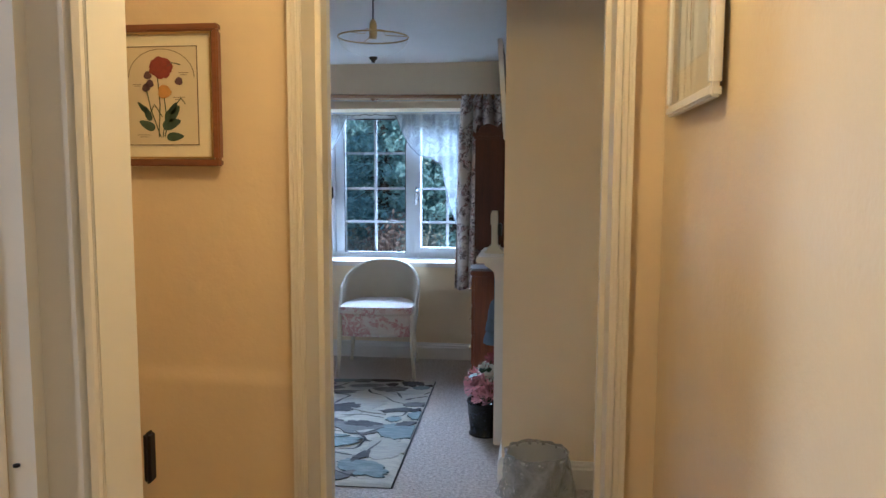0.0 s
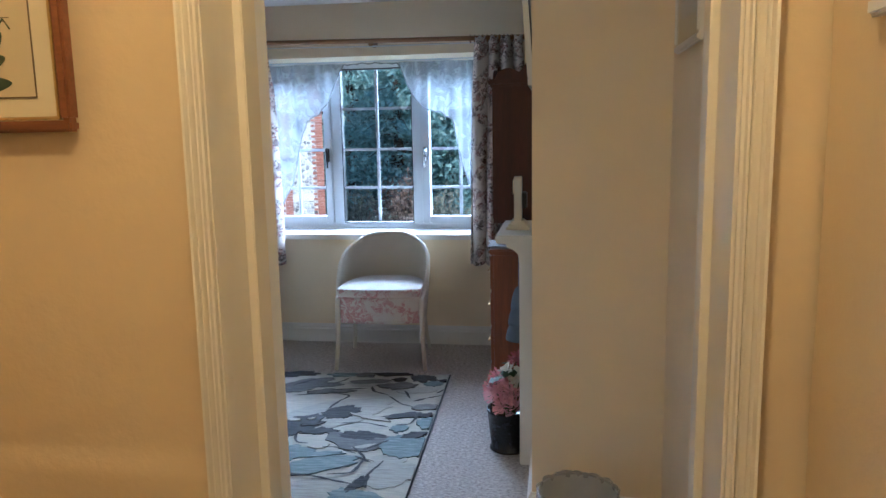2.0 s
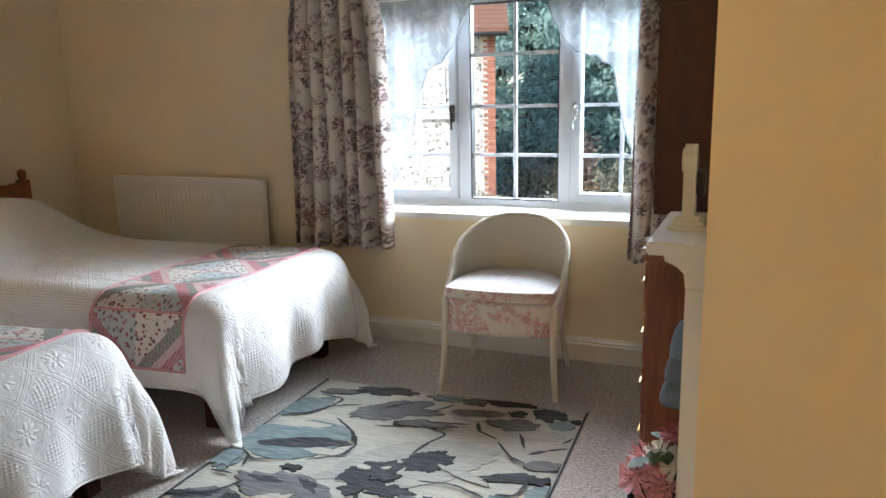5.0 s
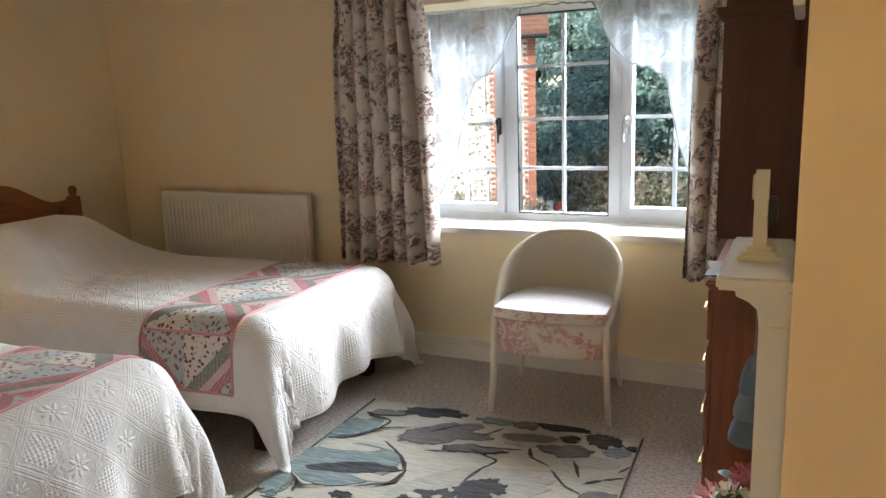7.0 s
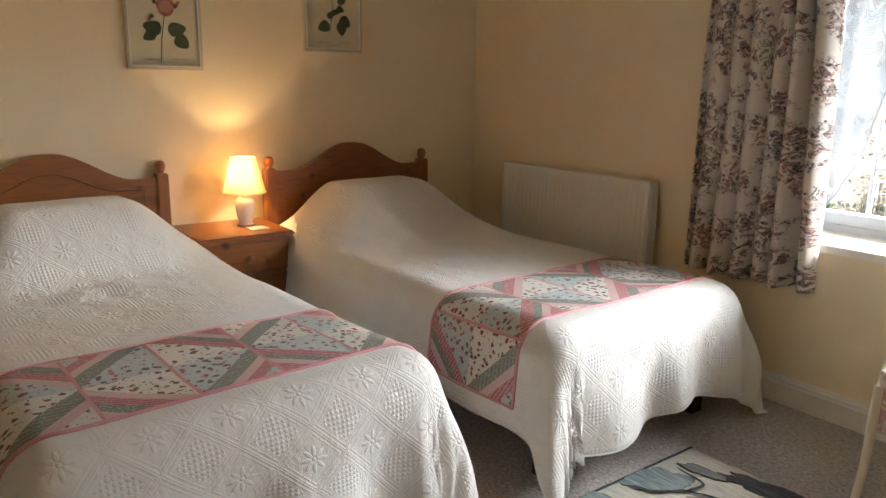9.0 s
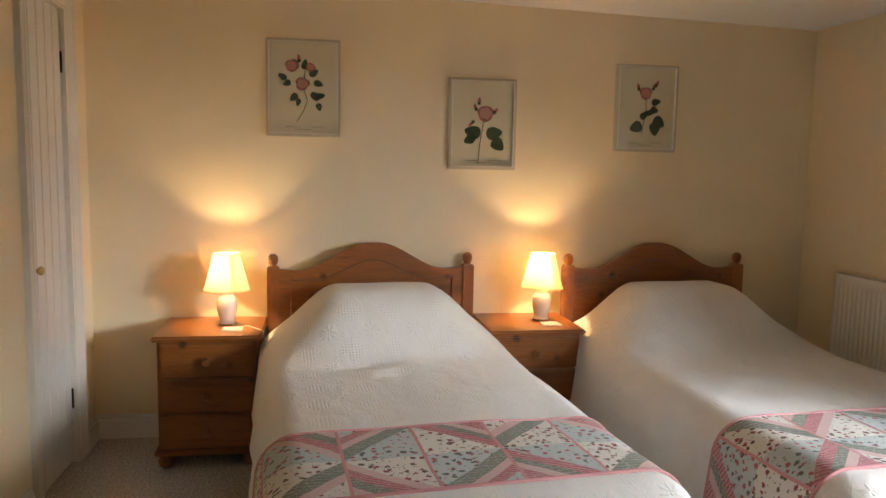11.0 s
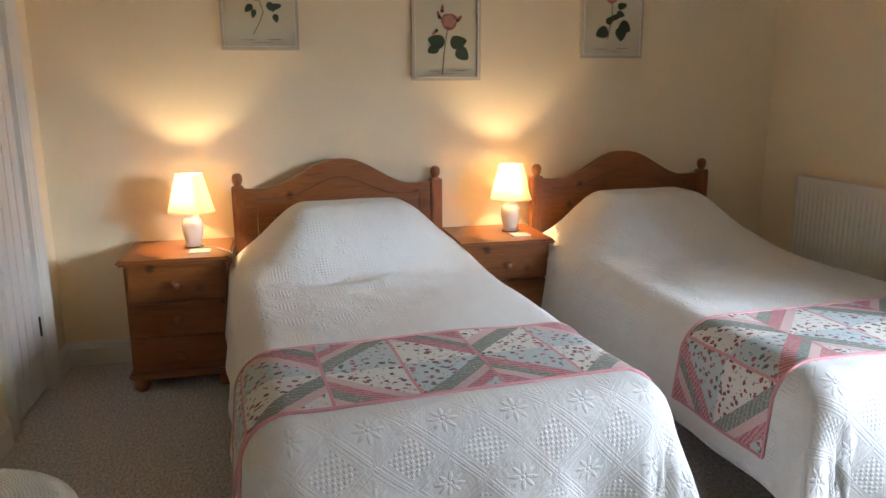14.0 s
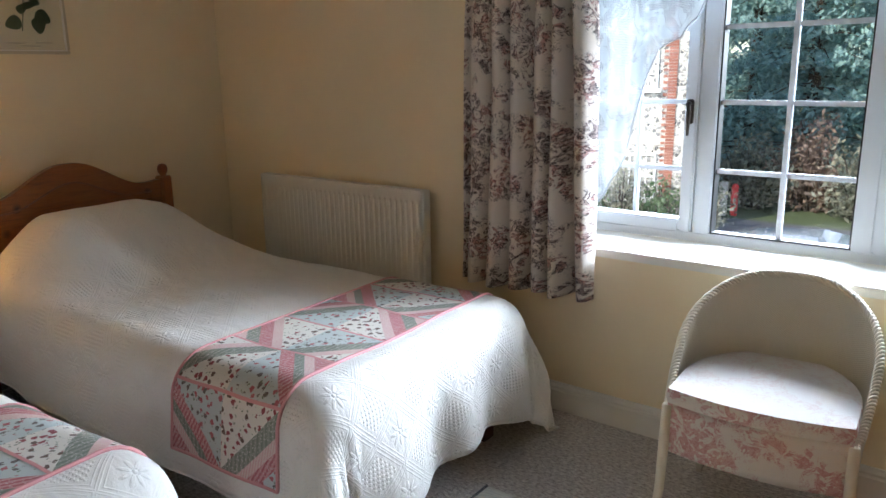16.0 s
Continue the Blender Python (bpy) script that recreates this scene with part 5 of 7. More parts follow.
# ---- rug ----
def rug():
    th = thing("area_rug", "cream rug with blue-grey and charcoal leaf pattern", "rug", pose(-0.878, 3.85, 0.0, 0, 0, 1.45))
    hw, hl = 0.600, 0.82
    def level(u, v):
        edge = min(hw - abs(u), hl - abs(v))
        return 0.004 + 0.008 * smooth01(edge, 0.0, 0.02) + 0.0003 * noise.noise((u * 3, v * 3, 1))
    bm = bmesh.new()
    sheet(bm, lambda u, v: (u, v, level(u, v)), span(-hw, hw, 48), span(-hl, hl, 64))
    part("rug_top", bm, Y_CREAM, th, smooth=True)
    part("backing", boxes((-hw, hw, -hl, hl, 0.0005, 0.004)), M_RUGEDGE, th)
    for s in (-1, 1):
        b = bmesh.new()
        tube(b, [(s * (hw + 0.002), -hl, 0.005), (s * (hw + 0.003), 0, 0.005), (s * (hw + 0.002), hl, 0.005)], 0.0045, 8)
        part("binding", b, M_RUGEDGE, th, "dark bound edge", True)
    count = [0]
    def motif(u, v, length, wide, deg, mat, ragged=0.12, point=0.5):
        """One tufted leaf or blot, its pile a little proud of the ground."""
        count[0] += 1
        k, a0, n = count[0], radians(deg), 72
        lift = 0.0013 + 0.00007 * k
        ring = []
        for i in range(n):
            a = 2 * math.pi * i / n
            w = 1 + ragged * 2.2 * noise.noise((math.cos(a) * 1.7, math.sin(a) * 1.7, k * 3.1)) + ragged * noise.noise((math.cos(a) * 5, math.sin(a) * 5, k * 1.7)) + 0.6 * ragged * noise.noise((math.cos(a) * 13, math.sin(a) * 13, k * 0.9))
            x = 0.5 * length * math.cos(a) * w
            y = 0.5 * wide * math.sin(a) * w * (1 - point * abs(math.cos(a)) ** 3)
            y += 0.045 * length * (math.cos(a) ** 2 - 0.5) * math.sin(k * 2.3)
            x, y = u + x * math.cos(a0) - y * math.sin(a0), v + x * math.sin(a0) + y * math.cos(a0)
            ring.append((max(-hw + 0.004, min(hw - 0.004, x)), max(-hl + 0.004, min(hl - 0.004, y))))
        bm = bmesh.new()
        top = [bm.verts.new((x, y, 0.0122 + lift)) for x, y in ring]
        cx, cy = max(-hw + 0.01, min(hw - 0.01, u)), max(-hl + 0.01, min(hl - 0.01, v))
        mid = bm.verts.new((cx, cy, 0.0122 + lift))
        low = [bm.verts.new((x, y, level(x, y) - 0.001)) for x, y in ring]
        for i in range(n):
            j = (i + 1) % n
            bm.faces.new((mid, top[i], top[j]))
            bm.faces.new((top[i], low[i], low[j], top[j]))
        part("leaf_motif", bm, mat, th)
    def stroke(pts, r=0.0085):
        """A carved dark outline: a flat wandering line with swellings and gaps."""
        pts = [Vector((x, y, 0)) for x, y in pts]
        fine = []
        for a, b in zip(pts, pts[1:]):
            for i in range(8):
                fine.append(a.lerp(b, i / 8))
        fine.append(pts[-1])
        for _ in range(3):
            fine = [fine[0]] + [(fine[i - 1] + fine[i] * 2 + fine[i + 1]) / 4 for i in range(1, len(fine) - 1)] + [fine[-1]]
        count[0] += 1
        layer_z = 0.0064
        bm = bmesh.new()
        left, right = [], []
        for i, p in enumerate(fine):
            d = (fine[min(i + 1, len(fine) - 1)] - fine[max(i - 1, 0)]).normalized()
            s = Vector((-d.y, d.x, 0))
            w = r * (0.55 + 0.9 * abs(noise.noise((p.x * 14, p.y * 14, count[0])))) * min(1, 0.3 + i / 3, 0.3 + (len(fine) - 1 - i) / 3)
            q = p + s * 0.004 * noise.noise((p.x * 30, p.y * 30, 5))
            z = 0.0122 + layer_z
            left.append(bm.verts.new((*(q + s * w).xy, z)))
            right.append(bm.verts.new((*(q - s * w).xy, z)))
        for i in range(len(fine) - 1):
            bm.faces.new((left[i], left[i + 1], right[i + 1], right[i]))
        part("outline", bm, Y_DARK, th)
    for row in (
        (0.19, 0.65, 0.26, 0.12, 14, Y_BEIGE), (0.10, 0.18, 0.68, 0.3, 34, Y_BEIGE), (0.44, 0.55, 0.24, 0.12, 0, Y_BEIGE), (0.48, -0.28, 0.16, 0.1, 0, Y_BEIGE),
        (0.50, -0.40, 0.26, 0.26, 10, Y_BEIGE), (0.26, -0.58, 0.34, 0.22, 18, Y_BEIGE), (-0.29, 0.75, 0.30, 0.075, 9, Y_DARK, 0.26, 0.1), (-0.52, 0.51, 0.23, 0.15, 63, Y_BLUE, 0.15, 0.15),
        (-0.16, 0.59, 0.35, 0.17, 34, Y_GREY, 0.15, 0.15), (-0.04, 0.59, 0.19, 0.07, 14, Y_GREY, 0.15, 0.15), (0.19, 0.66, 0.21, 0.07, 10, Y_GREY, 0.15, 0.15), (0.28, 0.79, 0.22, 0.07, 6, Y_DARK, 0.26, 0.1),
        (0.34, 0.70, 0.08, 0.06, -13, Y_DARK, 0.26, 0.1), (0.47, 0.73, 0.12, 0.12, -16, Y_DARK, 0.26, 0.1), (0.53, 0.65, 0.10, 0.08, 8, Y_BLUE, 0.15, 0.15), (0.58, 0.70, 0.05, 0.04, 8, Y_DARK, 0.26, 0.1),
        (-0.40, 0.23, 0.42, 0.32, 21, Y_BLUE, 0.05, 0.0), (-0.45, 0.34, 0.26, 0.06, 10, Y_CREAM, 0.08, 0.3), (-0.35, 0.20, 0.37, 0.085, 17, Y_DARK, 0.08, 0.5), (-0.54, -0.01, 0.13, 0.09, 86, Y_BLUE, 0.15, 0.15),
        (-0.24, 0.16, 0.17, 0.05, 0, Y_CREAM, 0.08, 0.3), (-0.00, 0.07, 0.21, 0.15, 32, Y_DARK, 0.26, 0.1), (0.15, 0.21, 0.16, 0.14, 37, Y_DARK, 0.26, 0.1), (0.11, -0.02, 0.14, 0.08, 15, Y_DARK, 0.26, 0.1),
        (-0.02, -0.04, 0.09, 0.07, 1, Y_DARK, 0.26, 0.1), (-0.29, 0.02, 0.07, 0.05, 5, Y_DARK, 0.26, 0.1), (-0.23, -0.13, 0.41, 0.2, -16, Y_GREY, 0.15, 0.15), (-0.33, -0.08, 0.13, 0.035, -7, Y_DARK, 0.26, 0.1),
        (-0.17, -0.07, 0.11, 0.04, -31, Y_DARK, 0.26, 0.1), (-0.44, -0.29, 0.31, 0.2, 20, Y_GREY, 0.15, 0.15), (-0.51, -0.24, 0.16, 0.05, 16, Y_DARK, 0.26, 0.1), (-0.37, -0.28, 0.16, 0.05, 16, Y_DARK, 0.26, 0.1),
        (-0.37, -0.22, 0.06, 0.05, 0, Y_DARK, 0.26, 0.1), (0.31, -0.11, 0.32, 0.19, -15, Y_GREY, 0.15, 0.15), (0.31, -0.05, 0.20, 0.1, -10, Y_DARK, 0.26, 0.1), (0.35, -0.16, 0.11, 0.03, 24, Y_CREAM, 0.08, 0.3),
        (0.55, 0.31, 0.14, 0.08, 13, Y_GREY, 0.15, 0.15), (0.46, 0.19, 0.23, 0.06, 16, Y_DARK, 0.26, 0.1), (0.46, 0.04, 0.09, 0.08, 30, Y_BLUE, 0.15, 0.15), (0.59, 0.12, 0.16, 0.11, 66, Y_BLUE, 0.15, 0.15),
        (0.53, -0.15, 0.21, 0.22, 16, Y_BLUE, 0.15, 0.15), (0.54, -0.03, 0.11, 0.07, 28, Y_DARK, 0.26, 0.1), (-0.02, -0.30, 0.35, 0.19, 33, Y_BLUE, 0.15, 0.15), (0.15, -0.17, 0.09, 0.06, 17, Y_CREAM, 0.08, 0.3),
        (0.19, -0.35, 0.31, 0.14, 21, Y_BLUE, 0.15, 0.15), (0.17, -0.26, 0.22, 0.05, 15, Y_BLUE, 0.15, 0.15), (-0.23, -0.40, 0.13, 0.13, -16, Y_BLUE, 0.15, 0.15), (-0.36, -0.40, 0.46, 0.18, 8, Y_DARK, 0.26, 0.1),
        (-0.10, -0.46, 0.40, 0.12, -6, Y_DARK, 0.26, 0.1), (-0.42, -0.62, 0.36, 0.22, 24, Y_BLUE, 0.15, 0.15), (-0.08, -0.66, 0.42, 0.20, -14, Y_GREY, 0.15, 0.15), (0.44, -0.64, 0.30, 0.16, -30, Y_BLUE, 0.15, 0.15),
        (0.12, -0.76, 0.34, 0.09, 4, Y_DARK, 0.26, 0.1), (-0.50, -0.78, 0.16, 0.06, 0, Y_DARK, 0.26, 0.1), (0.34, -0.74, 0.20, 0.08, 30, Y_GREY, 0.15, 0.15), (0.40, -0.50, 0.12, 0.05, 70, Y_DARK, 0.26, 0.1),
        (-0.46, 0.68, 0.16, 0.05, 10, Y_GREY, 0.2, 0.1), (0.02, 0.76, 0.16, 0.05, 4, Y_BLUE, 0.2, 0.1), (0.14, 0.76, 0.10, 0.06, 0, Y_GREY, 0.2, 0.1), (0.00, 0.49, 0.22, 0.06, 10, Y_GREY, 0.25, 0.1),
        (0.36, 0.60, 0.20, 0.08, 10, Y_GREY, 0.25, 0.1), (-0.56, 0.02, 0.10, 0.16, 20, Y_BLUE, 0.2, 0.1), (0.30, 0.16, 0.20, 0.05, -18, Y_BEIGE, 0.2, 0.1), (-0.06, -0.18, 0.16, 0.05, 10, Y_CREAM, 0.2, 0.1),
        (-0.30, -0.24, 0.30, 0.05, 40, Y_CREAM, 0.2, 0.1), (0.56, 0.20, 0.07, 0.05, 30, Y_DARK, 0.26, 0.1), (0.05, 0.06, 0.10, 0.05, 30, Y_DARK, 0.26, 0.1), (-0.05, 0.10, 0.05, 0.035, 0, Y_CREAM, 0.2, 0.1),
        (0.03, 0.12, 0.035, 0.02, 30, Y_CREAM, 0.2, 0.1),
    ):
        motif(*row)
    for pts in (
        [(-0.53, 0.63), (-0.40, 0.61), (-0.42, 0.51)], [(-0.55, 0.40), (-0.47, 0.44), (-0.42, 0.53), (-0.30, 0.58)], [(-0.34, 0.43), (-0.22, 0.34), (-0.15, 0.24), (-0.16, 0.15), (-0.27, 0.08)],
        [(-0.54, 0.08), (-0.46, 0.02), (-0.38, 0.05)], [(-0.46, -0.03), (-0.49, 0.05)], [(-0.16, 0.41), (-0.01, 0.45)],
        [(0.01, 0.48), (0.14, 0.43), (0.10, 0.35), (0.07, 0.23)], [(0.02, 0.51), (0.20, 0.54)], [(-0.00, 0.59), (0.07, 0.70)],
        [(0.22, 0.57), (0.24, 0.50), (0.33, 0.45)], [(0.34, 0.43), (0.42, 0.33), (0.48, 0.30)], [(0.40, 0.52), (0.45, 0.41)],
        [(0.47, 0.37), (0.53, 0.42)], [(0.53, 0.42), (0.60, 0.46)], [(0.57, 0.49), (0.60, 0.55)],
        [(0.50, 0.24), (0.52, 0.15), (0.50, 0.08), (0.44, 0.07)], [(0.17, 0.07), (0.29, 0.09), (0.41, 0.04)], [(0.44, -0.01), (0.47, -0.03)],
        [(0.01, -0.06), (0.04, -0.15), (0.10, -0.16)], [(0.17, -0.19), (0.25, -0.19)], [(0.27, -0.22), (0.33, -0.24)],
        [(0.35, -0.21), (0.41, -0.14), (0.44, -0.10)], [(-0.53, -0.44), (-0.45, -0.42)], [(-0.18, -0.36), (-0.19, -0.30), (-0.17, -0.23)],
        [(-0.31, -0.33), (-0.23, -0.33), (-0.16, -0.40)], [(0.33, -0.27), (0.41, -0.32)], [(-0.55, -0.09), (-0.46, -0.09)],
        [(-0.54, -0.25), (-0.44, -0.21), (-0.39, -0.11)], [(-0.21, 0.56), (-0.11, 0.67)], [(0.30, -0.18), (0.38, -0.28), (0.36, -0.42), (0.26, -0.44)],
        [(0.34, -0.34), (0.28, -0.40)], [(0.46, -0.30), (0.42, -0.44), (0.44, -0.54)], [(0.06, -0.44), (0.22, -0.46), (0.40, -0.52)],
        [(-0.30, -0.50), (-0.22, -0.60), (-0.28, -0.72)], [(-0.12, -0.55), (0.04, -0.56), (0.12, -0.66)], [(0.18, -0.68), (0.30, -0.68), (0.44, -0.76)],
        [(-0.56, -0.50), (-0.44, -0.52)], [(-0.02, -0.76), (0.06, -0.70)],
    ):
        stroke(pts)


rug()


# ---- loom chair ----
def loom_chair(name, label, m):
    th = thing(name, label, "chair", m, "loom chairs")
    def rim(p):
        """Plan and height of the back's upper edge; p runs from one arm round to the other."""
        g, sg = abs(p), 1 if p >= 0 else -1
        if g < 0.62:
            a = g / 0.62 * math.pi / 2
            x, y = 0.258 * math.sin(a), 0.245 * math.cos(a) - 0.015
        else:
            t = (g - 0.62) / 0.38
            x, y = 0.258 - 0.018 * t * t, -0.015 - 0.185 * t
        k = smooth01(1 - g, 0.0, 0.92)
        return sg * x, y, 0.405 + 0.318 * k ** 0.72
    def shell(p, b):
        x, y, zt = rim(p)
        zb = 0.275
        z = zb + (zt - zb) * b
        lean = 1 + 0.10 * smooth01(z, 0.40, 0.76)
        low = 0.94 + 0.06 * smooth01(z, 0.27, 0.45)
        return (x * low * (1 + 0.02 * smooth01(z, 0.4, 0.7)), y * low * lean, z)
    bm = bmesh.new()
    sheet(bm, shell, span(-1, 1, 80), span(0, 1, 24), lambda p, b: (p * 0.55, b * 0.45))
    solid(part("woven_back", bm, M_LOOM, th, "cream woven loom back and arms", True), 0.008)
    for ph in (0, math.pi / 2, math.pi, 1.5 * math.pi):
        pts = []
        for i in range(320):
            p = -1 + 2 * i / 319
            x, y, z = shell(p, 1.0)
            c = i * 0.62 + ph
            pts.append((x * (1 + 0.032 * math.cos(c)), y * (1 + 0.032 * math.cos(c)), z + 0.008 * math.sin(c)))
        b = bmesh.new()
        tube(b, pts, 0.0052, 5)
        part("braided_rim", b, M_CREAMPAINT, th, "braided cream rim", True)
    fx, fy = 0.235, -0.205
    def front(u, v):
        bow = -0.035 * (1 - u * u)
        return (u * fx, fy + bow, 0.272 + 0.150 * v)
    bm = bmesh.new()
    sheet(bm, front, span(-1, 1, 20), span(0, 1, 6), lambda u, v: (u * 0.25, v * 0.15))
    solid(part("front_panel", bm, M_CHINTZ, th, "pink toile covered front panel", True), 0.012)
    def pad(u, v, z, grow):
        # u -1..1 across, v 0 front .. 1 back
        half = 0.236 * math.sqrt(max(0.0, 1 - max(0.0, (v - 0.35) / 0.72) ** 2))
        x = u * max(half, 0.02) * grow
        y = fy - 0.035 * (1 - u * u) * (1 - v) + v * 0.415
        return x, y - 0.010, z
    top, side = bmesh.new(), bmesh.new()
    def dome(u, v):
        x, y, _ = pad(u, v, 0, 1.0)
        e = (1 - u * u) ** 0.5 * (1 - abs(2 * v - 1) ** 3)
        return (x, y, 0.468 + 0.014 * e)
    sheet(top, dome, span(-1, 1, 28), span(0, 0.99, 24), lambda u, v: (u * 0.25, v * 0.42))
    part("cushion_top", top, M_CUSHION, th, "faded chintz seat cushion", True)
    ring = [(-1 + 2 * i / 20, 0.0) for i in range(21)] + [(1, i / 16) for i in range(1, 16)] + [(1 - 2 * i / 10, 0.99) for i in range(11)] + [(-1, 1 - i / 16) for i in range(1, 16)]
    layer = side.loops.layers.uv.verify()
    lo = [side.verts.new(pad(u, v, 0.424, 1.0)) for u, v in ring]
    mid = [side.verts.new((lambda q: (q[0] * 1.015, q[1] - (0.006 if v < 0.05 else 0), 0.447))(pad(u, v, 0, 1.0))) for u, v in ring]
    hi = [side.verts.new(dome(u, v)) for u, v in ring]
    n = len(ring)
    for k in range(n):
        for r0, r1, h0, h1 in ((lo, mid, 0, 0.023), (mid, hi, 0.023, 0.044)):
            f = side.faces.new((r0[k], r0[(k + 1) % n], r1[(k + 1) % n], r1[k]))
            for loop, (kk, hh) in zip(f.loops, ((k, h0), (k + 1, h0), (k + 1, h1), (k, h1))):
                loop[layer].uv = (kk * 0.022, hh + 0.5)
    part("cushion_edge", side, M_CHINTZ, th, "pink toile cushion edge", True)
    part("seat_board", boxes((-0.215, 0.215, fy, 0.14, 0.405, 0.424), bevel=0.006), M_CREAMPAINT, th)
    for s in (-1, 1):
        b = bmesh.new()
        tube(b, [(s * 0.238, fy - 0.004, 0.415), (s * 0.240, fy - 0.010, 0.30), (s * 0.244, fy - 0.018, 0.15), (s * 0.256, fy - 0.035, 0.0)], [0.014, 0.015, 0.0135, 0.012], 12)
        part("front_leg", b, M_CREAMPAINT, th, smooth=True)
        b = bmesh.new()
        tube(b, [(s * 0.205, 0.10, 0.40), (s * 0.212, 0.13, 0.26), (s * 0.222, 0.165, 0.12), (s * 0.238, 0.205, 0.0)], [0.013, 0.014, 0.0125, 0.011], 12)
        part("back_leg", b, M_CREAMPAINT, th, smooth=True)
    b = bmesh.new()
    tube(b, [(0.245, fy - 0.016, 0.27), (0.24, -0.08, 0.255), (0.215, 0.10, 0.245), (0.14, 0.185, 0.24), (0, 0.21, 0.24), (-0.14, 0.185, 0.24), (-0.215, 0.10, 0.245), (-0.24, -0.08, 0.255), (-0.245, fy - 0.016, 0.27)], 0.009, 8)
    part("hoop_stretcher", b, M_CREAMPAINT, th, "bentwood hoop stretcher", True)
    return th


loom_chair("loom_chair", "cream woven tub chair with pink toile seat below the window", pose(-0.722, 4.985, 0, 0, 0, 4))


def linen_basket():
    th = thing("linen_basket", "cream woven lidded linen basket behind the open door", "basket", pose(-1.25, 2.00, 0))
    def wall(a, z):
        r = 0.205 + 0.03 * z / 0.55
        return (r * math.cos(a), r * math.sin(a), z)
    bm = bmesh.new()
    sheet(bm, wall, span(0, 2 * math.pi, 56), span(0.02, 0.55, 10), lambda a, z: (a * 0.22, z))
    solid(part("woven_side", bm, M_LOOM, th, smooth=True), 0.008)
    bm = bmesh.new()
    sheet(bm, lambda r, a: (r * math.cos(a), r * math.sin(a), 0.592 - 0.020 * (r / 0.245) ** 2 + 0.0018 * math.sin(a * 90)), span(0.004, 0.245, 12), span(0, 2 * math.pi, 360), lambda r, a: (r, a * 0.15))
    solid(part("woven_lid", bm, M_LOOM, th, "ribbed woven lid", True), 0.010)
    b = bmesh.new()
    tube(b, [(0.245 * math.cos(a), 0.245 * math.sin(a), 0.566) for a in span(0, 2 * math.pi, 60)], 0.010, 8)
    part("lid_rim", b, M_CREAMPAINT, th, smooth=True)
    part("base", lathe(bmesh.new(), [(0, 0), (0.205, 0), (0.208, 0.02), (0, 0.02)], seg=40), M_CREAMPAINT, th)


linen_basket()


# ---- fireplace side ----
def surround():
    th = thing("fire_surround", "white painted wooden fire surround with a deep shelf", "fireplace", pose(BX, 3.86, 0))
    part("mantel_shelf", boxes((-0.155, 0.0, -0.255, 0.245, 0.905, 0.937), bevel=0.006), M_GLOSS, th, "white gloss mantel shelf")
    bm = bmesh.new()
    prism(bm, [(0.0, 0.904), (-0.115, 0.904), (-0.112, 0.892), (-0.085, 0.880), (-0.068, 0.864), (-0.064, 0.83), (0.0, 0.83)], "y", -0.245, 0.235)
    part("cornice", bm, M_GLOSS, th)
    for y0, y1 in ((-0.24, -0.165), (0.155, 0.23)):
        part("pilaster", boxes((-0.064, 0.0, y0, y1, 0.0, 0.83), bevel=0.004), M_GLOSS, th)
    part("frieze", boxes((-0.042, 0.0, -0.165, 0.155, 0.63, 0.83), bevel=0.003), M_GLOSS, th)
    part("inset", boxes((-0.012, -0.004, -0.164, -0.150, 0.0, 0.629), (-0.012, -0.004, 0.150, 0.154, 0.0, 0.629)), M_SOOT, th)


surround()


def mantel_clock():
    th = thing("mantel_clock", "small white arched wooden clock on the mantel", "clock", pose(0.125, 3.83, 0.937))
    part("plinth", boxes((-0.048, 0.048, -0.055, 0.055, 0, 0.012), (-0.038, 0.038, -0.048, 0.048, 0.012, 0.024), (-0.028, 0.028, -0.042, 0.042, 0.024, 0.036), bevel=0.003), M_CREAMPAINT, th)
    bm = bmesh.new()
    prism(bm, [(-0.036, 0.036), (0.036, 0.036)] + [(0.036 * math.cos(a), 0.178 + 0.036 * math.sin(a)) for a in span(0, math.pi, 16)], "x", -0.015, 0.015)
    part("case", bm, M_CREAMPAINT, th)
    f = part("dial", lathe(bmesh.new(), [(0, 0), (0.030, 0), (0.032, 0.004), (0.028, 0.006), (0, 0.006)], seg=28), M_PAPER, th, "pale round dial")
    f.matrix_basis = pose(-0.015, 0, 0.172, 0, -90, 0)
    part("movement", boxes((0.016, 0.036, -0.026, 0.026, 0.085, 0.150), bevel=0.004), M_BLACK, th, "black clock movement")


mantel_clock()


def leaning_mirror():
    th = thing("wall_mirror", "white framed mirror hung leaning above the mantel", "mirror", pose(BX - 0.012, 3.80, 1.50, 0, -4.0, 0))
    h, w = 0.47, 0.36
    part("frame", boxes((-0.018, 0.004, -w / 2, w / 2, 0, 0.03), (-0.018, 0.004, -w / 2, w / 2, h - 0.03, h), (-0.018, 0.004, -w / 2, -w / 2 + 0.03, 0.03, h - 0.03), (-0.018, 0.004, w / 2 - 0.03, w / 2, 0.03, h - 0.03), bevel=0.003), M_GLOSS, th)
    part("mirror_glass", boxes((-0.008, -0.004, -w / 2 + 0.028, w / 2 - 0.028, 0.028, h - 0.028)), plain("silvered_glass", (0.85, 0.87, 0.87), 0.03, 1.0, 0.0), th, "silvered mirror glass")
    part("backboard", boxes((-0.003, 0.002, -w / 2 + 0.028, w / 2 - 0.028, 0.028, h - 0.028)), M_DARKFRAME, th)


leaning_mirror()


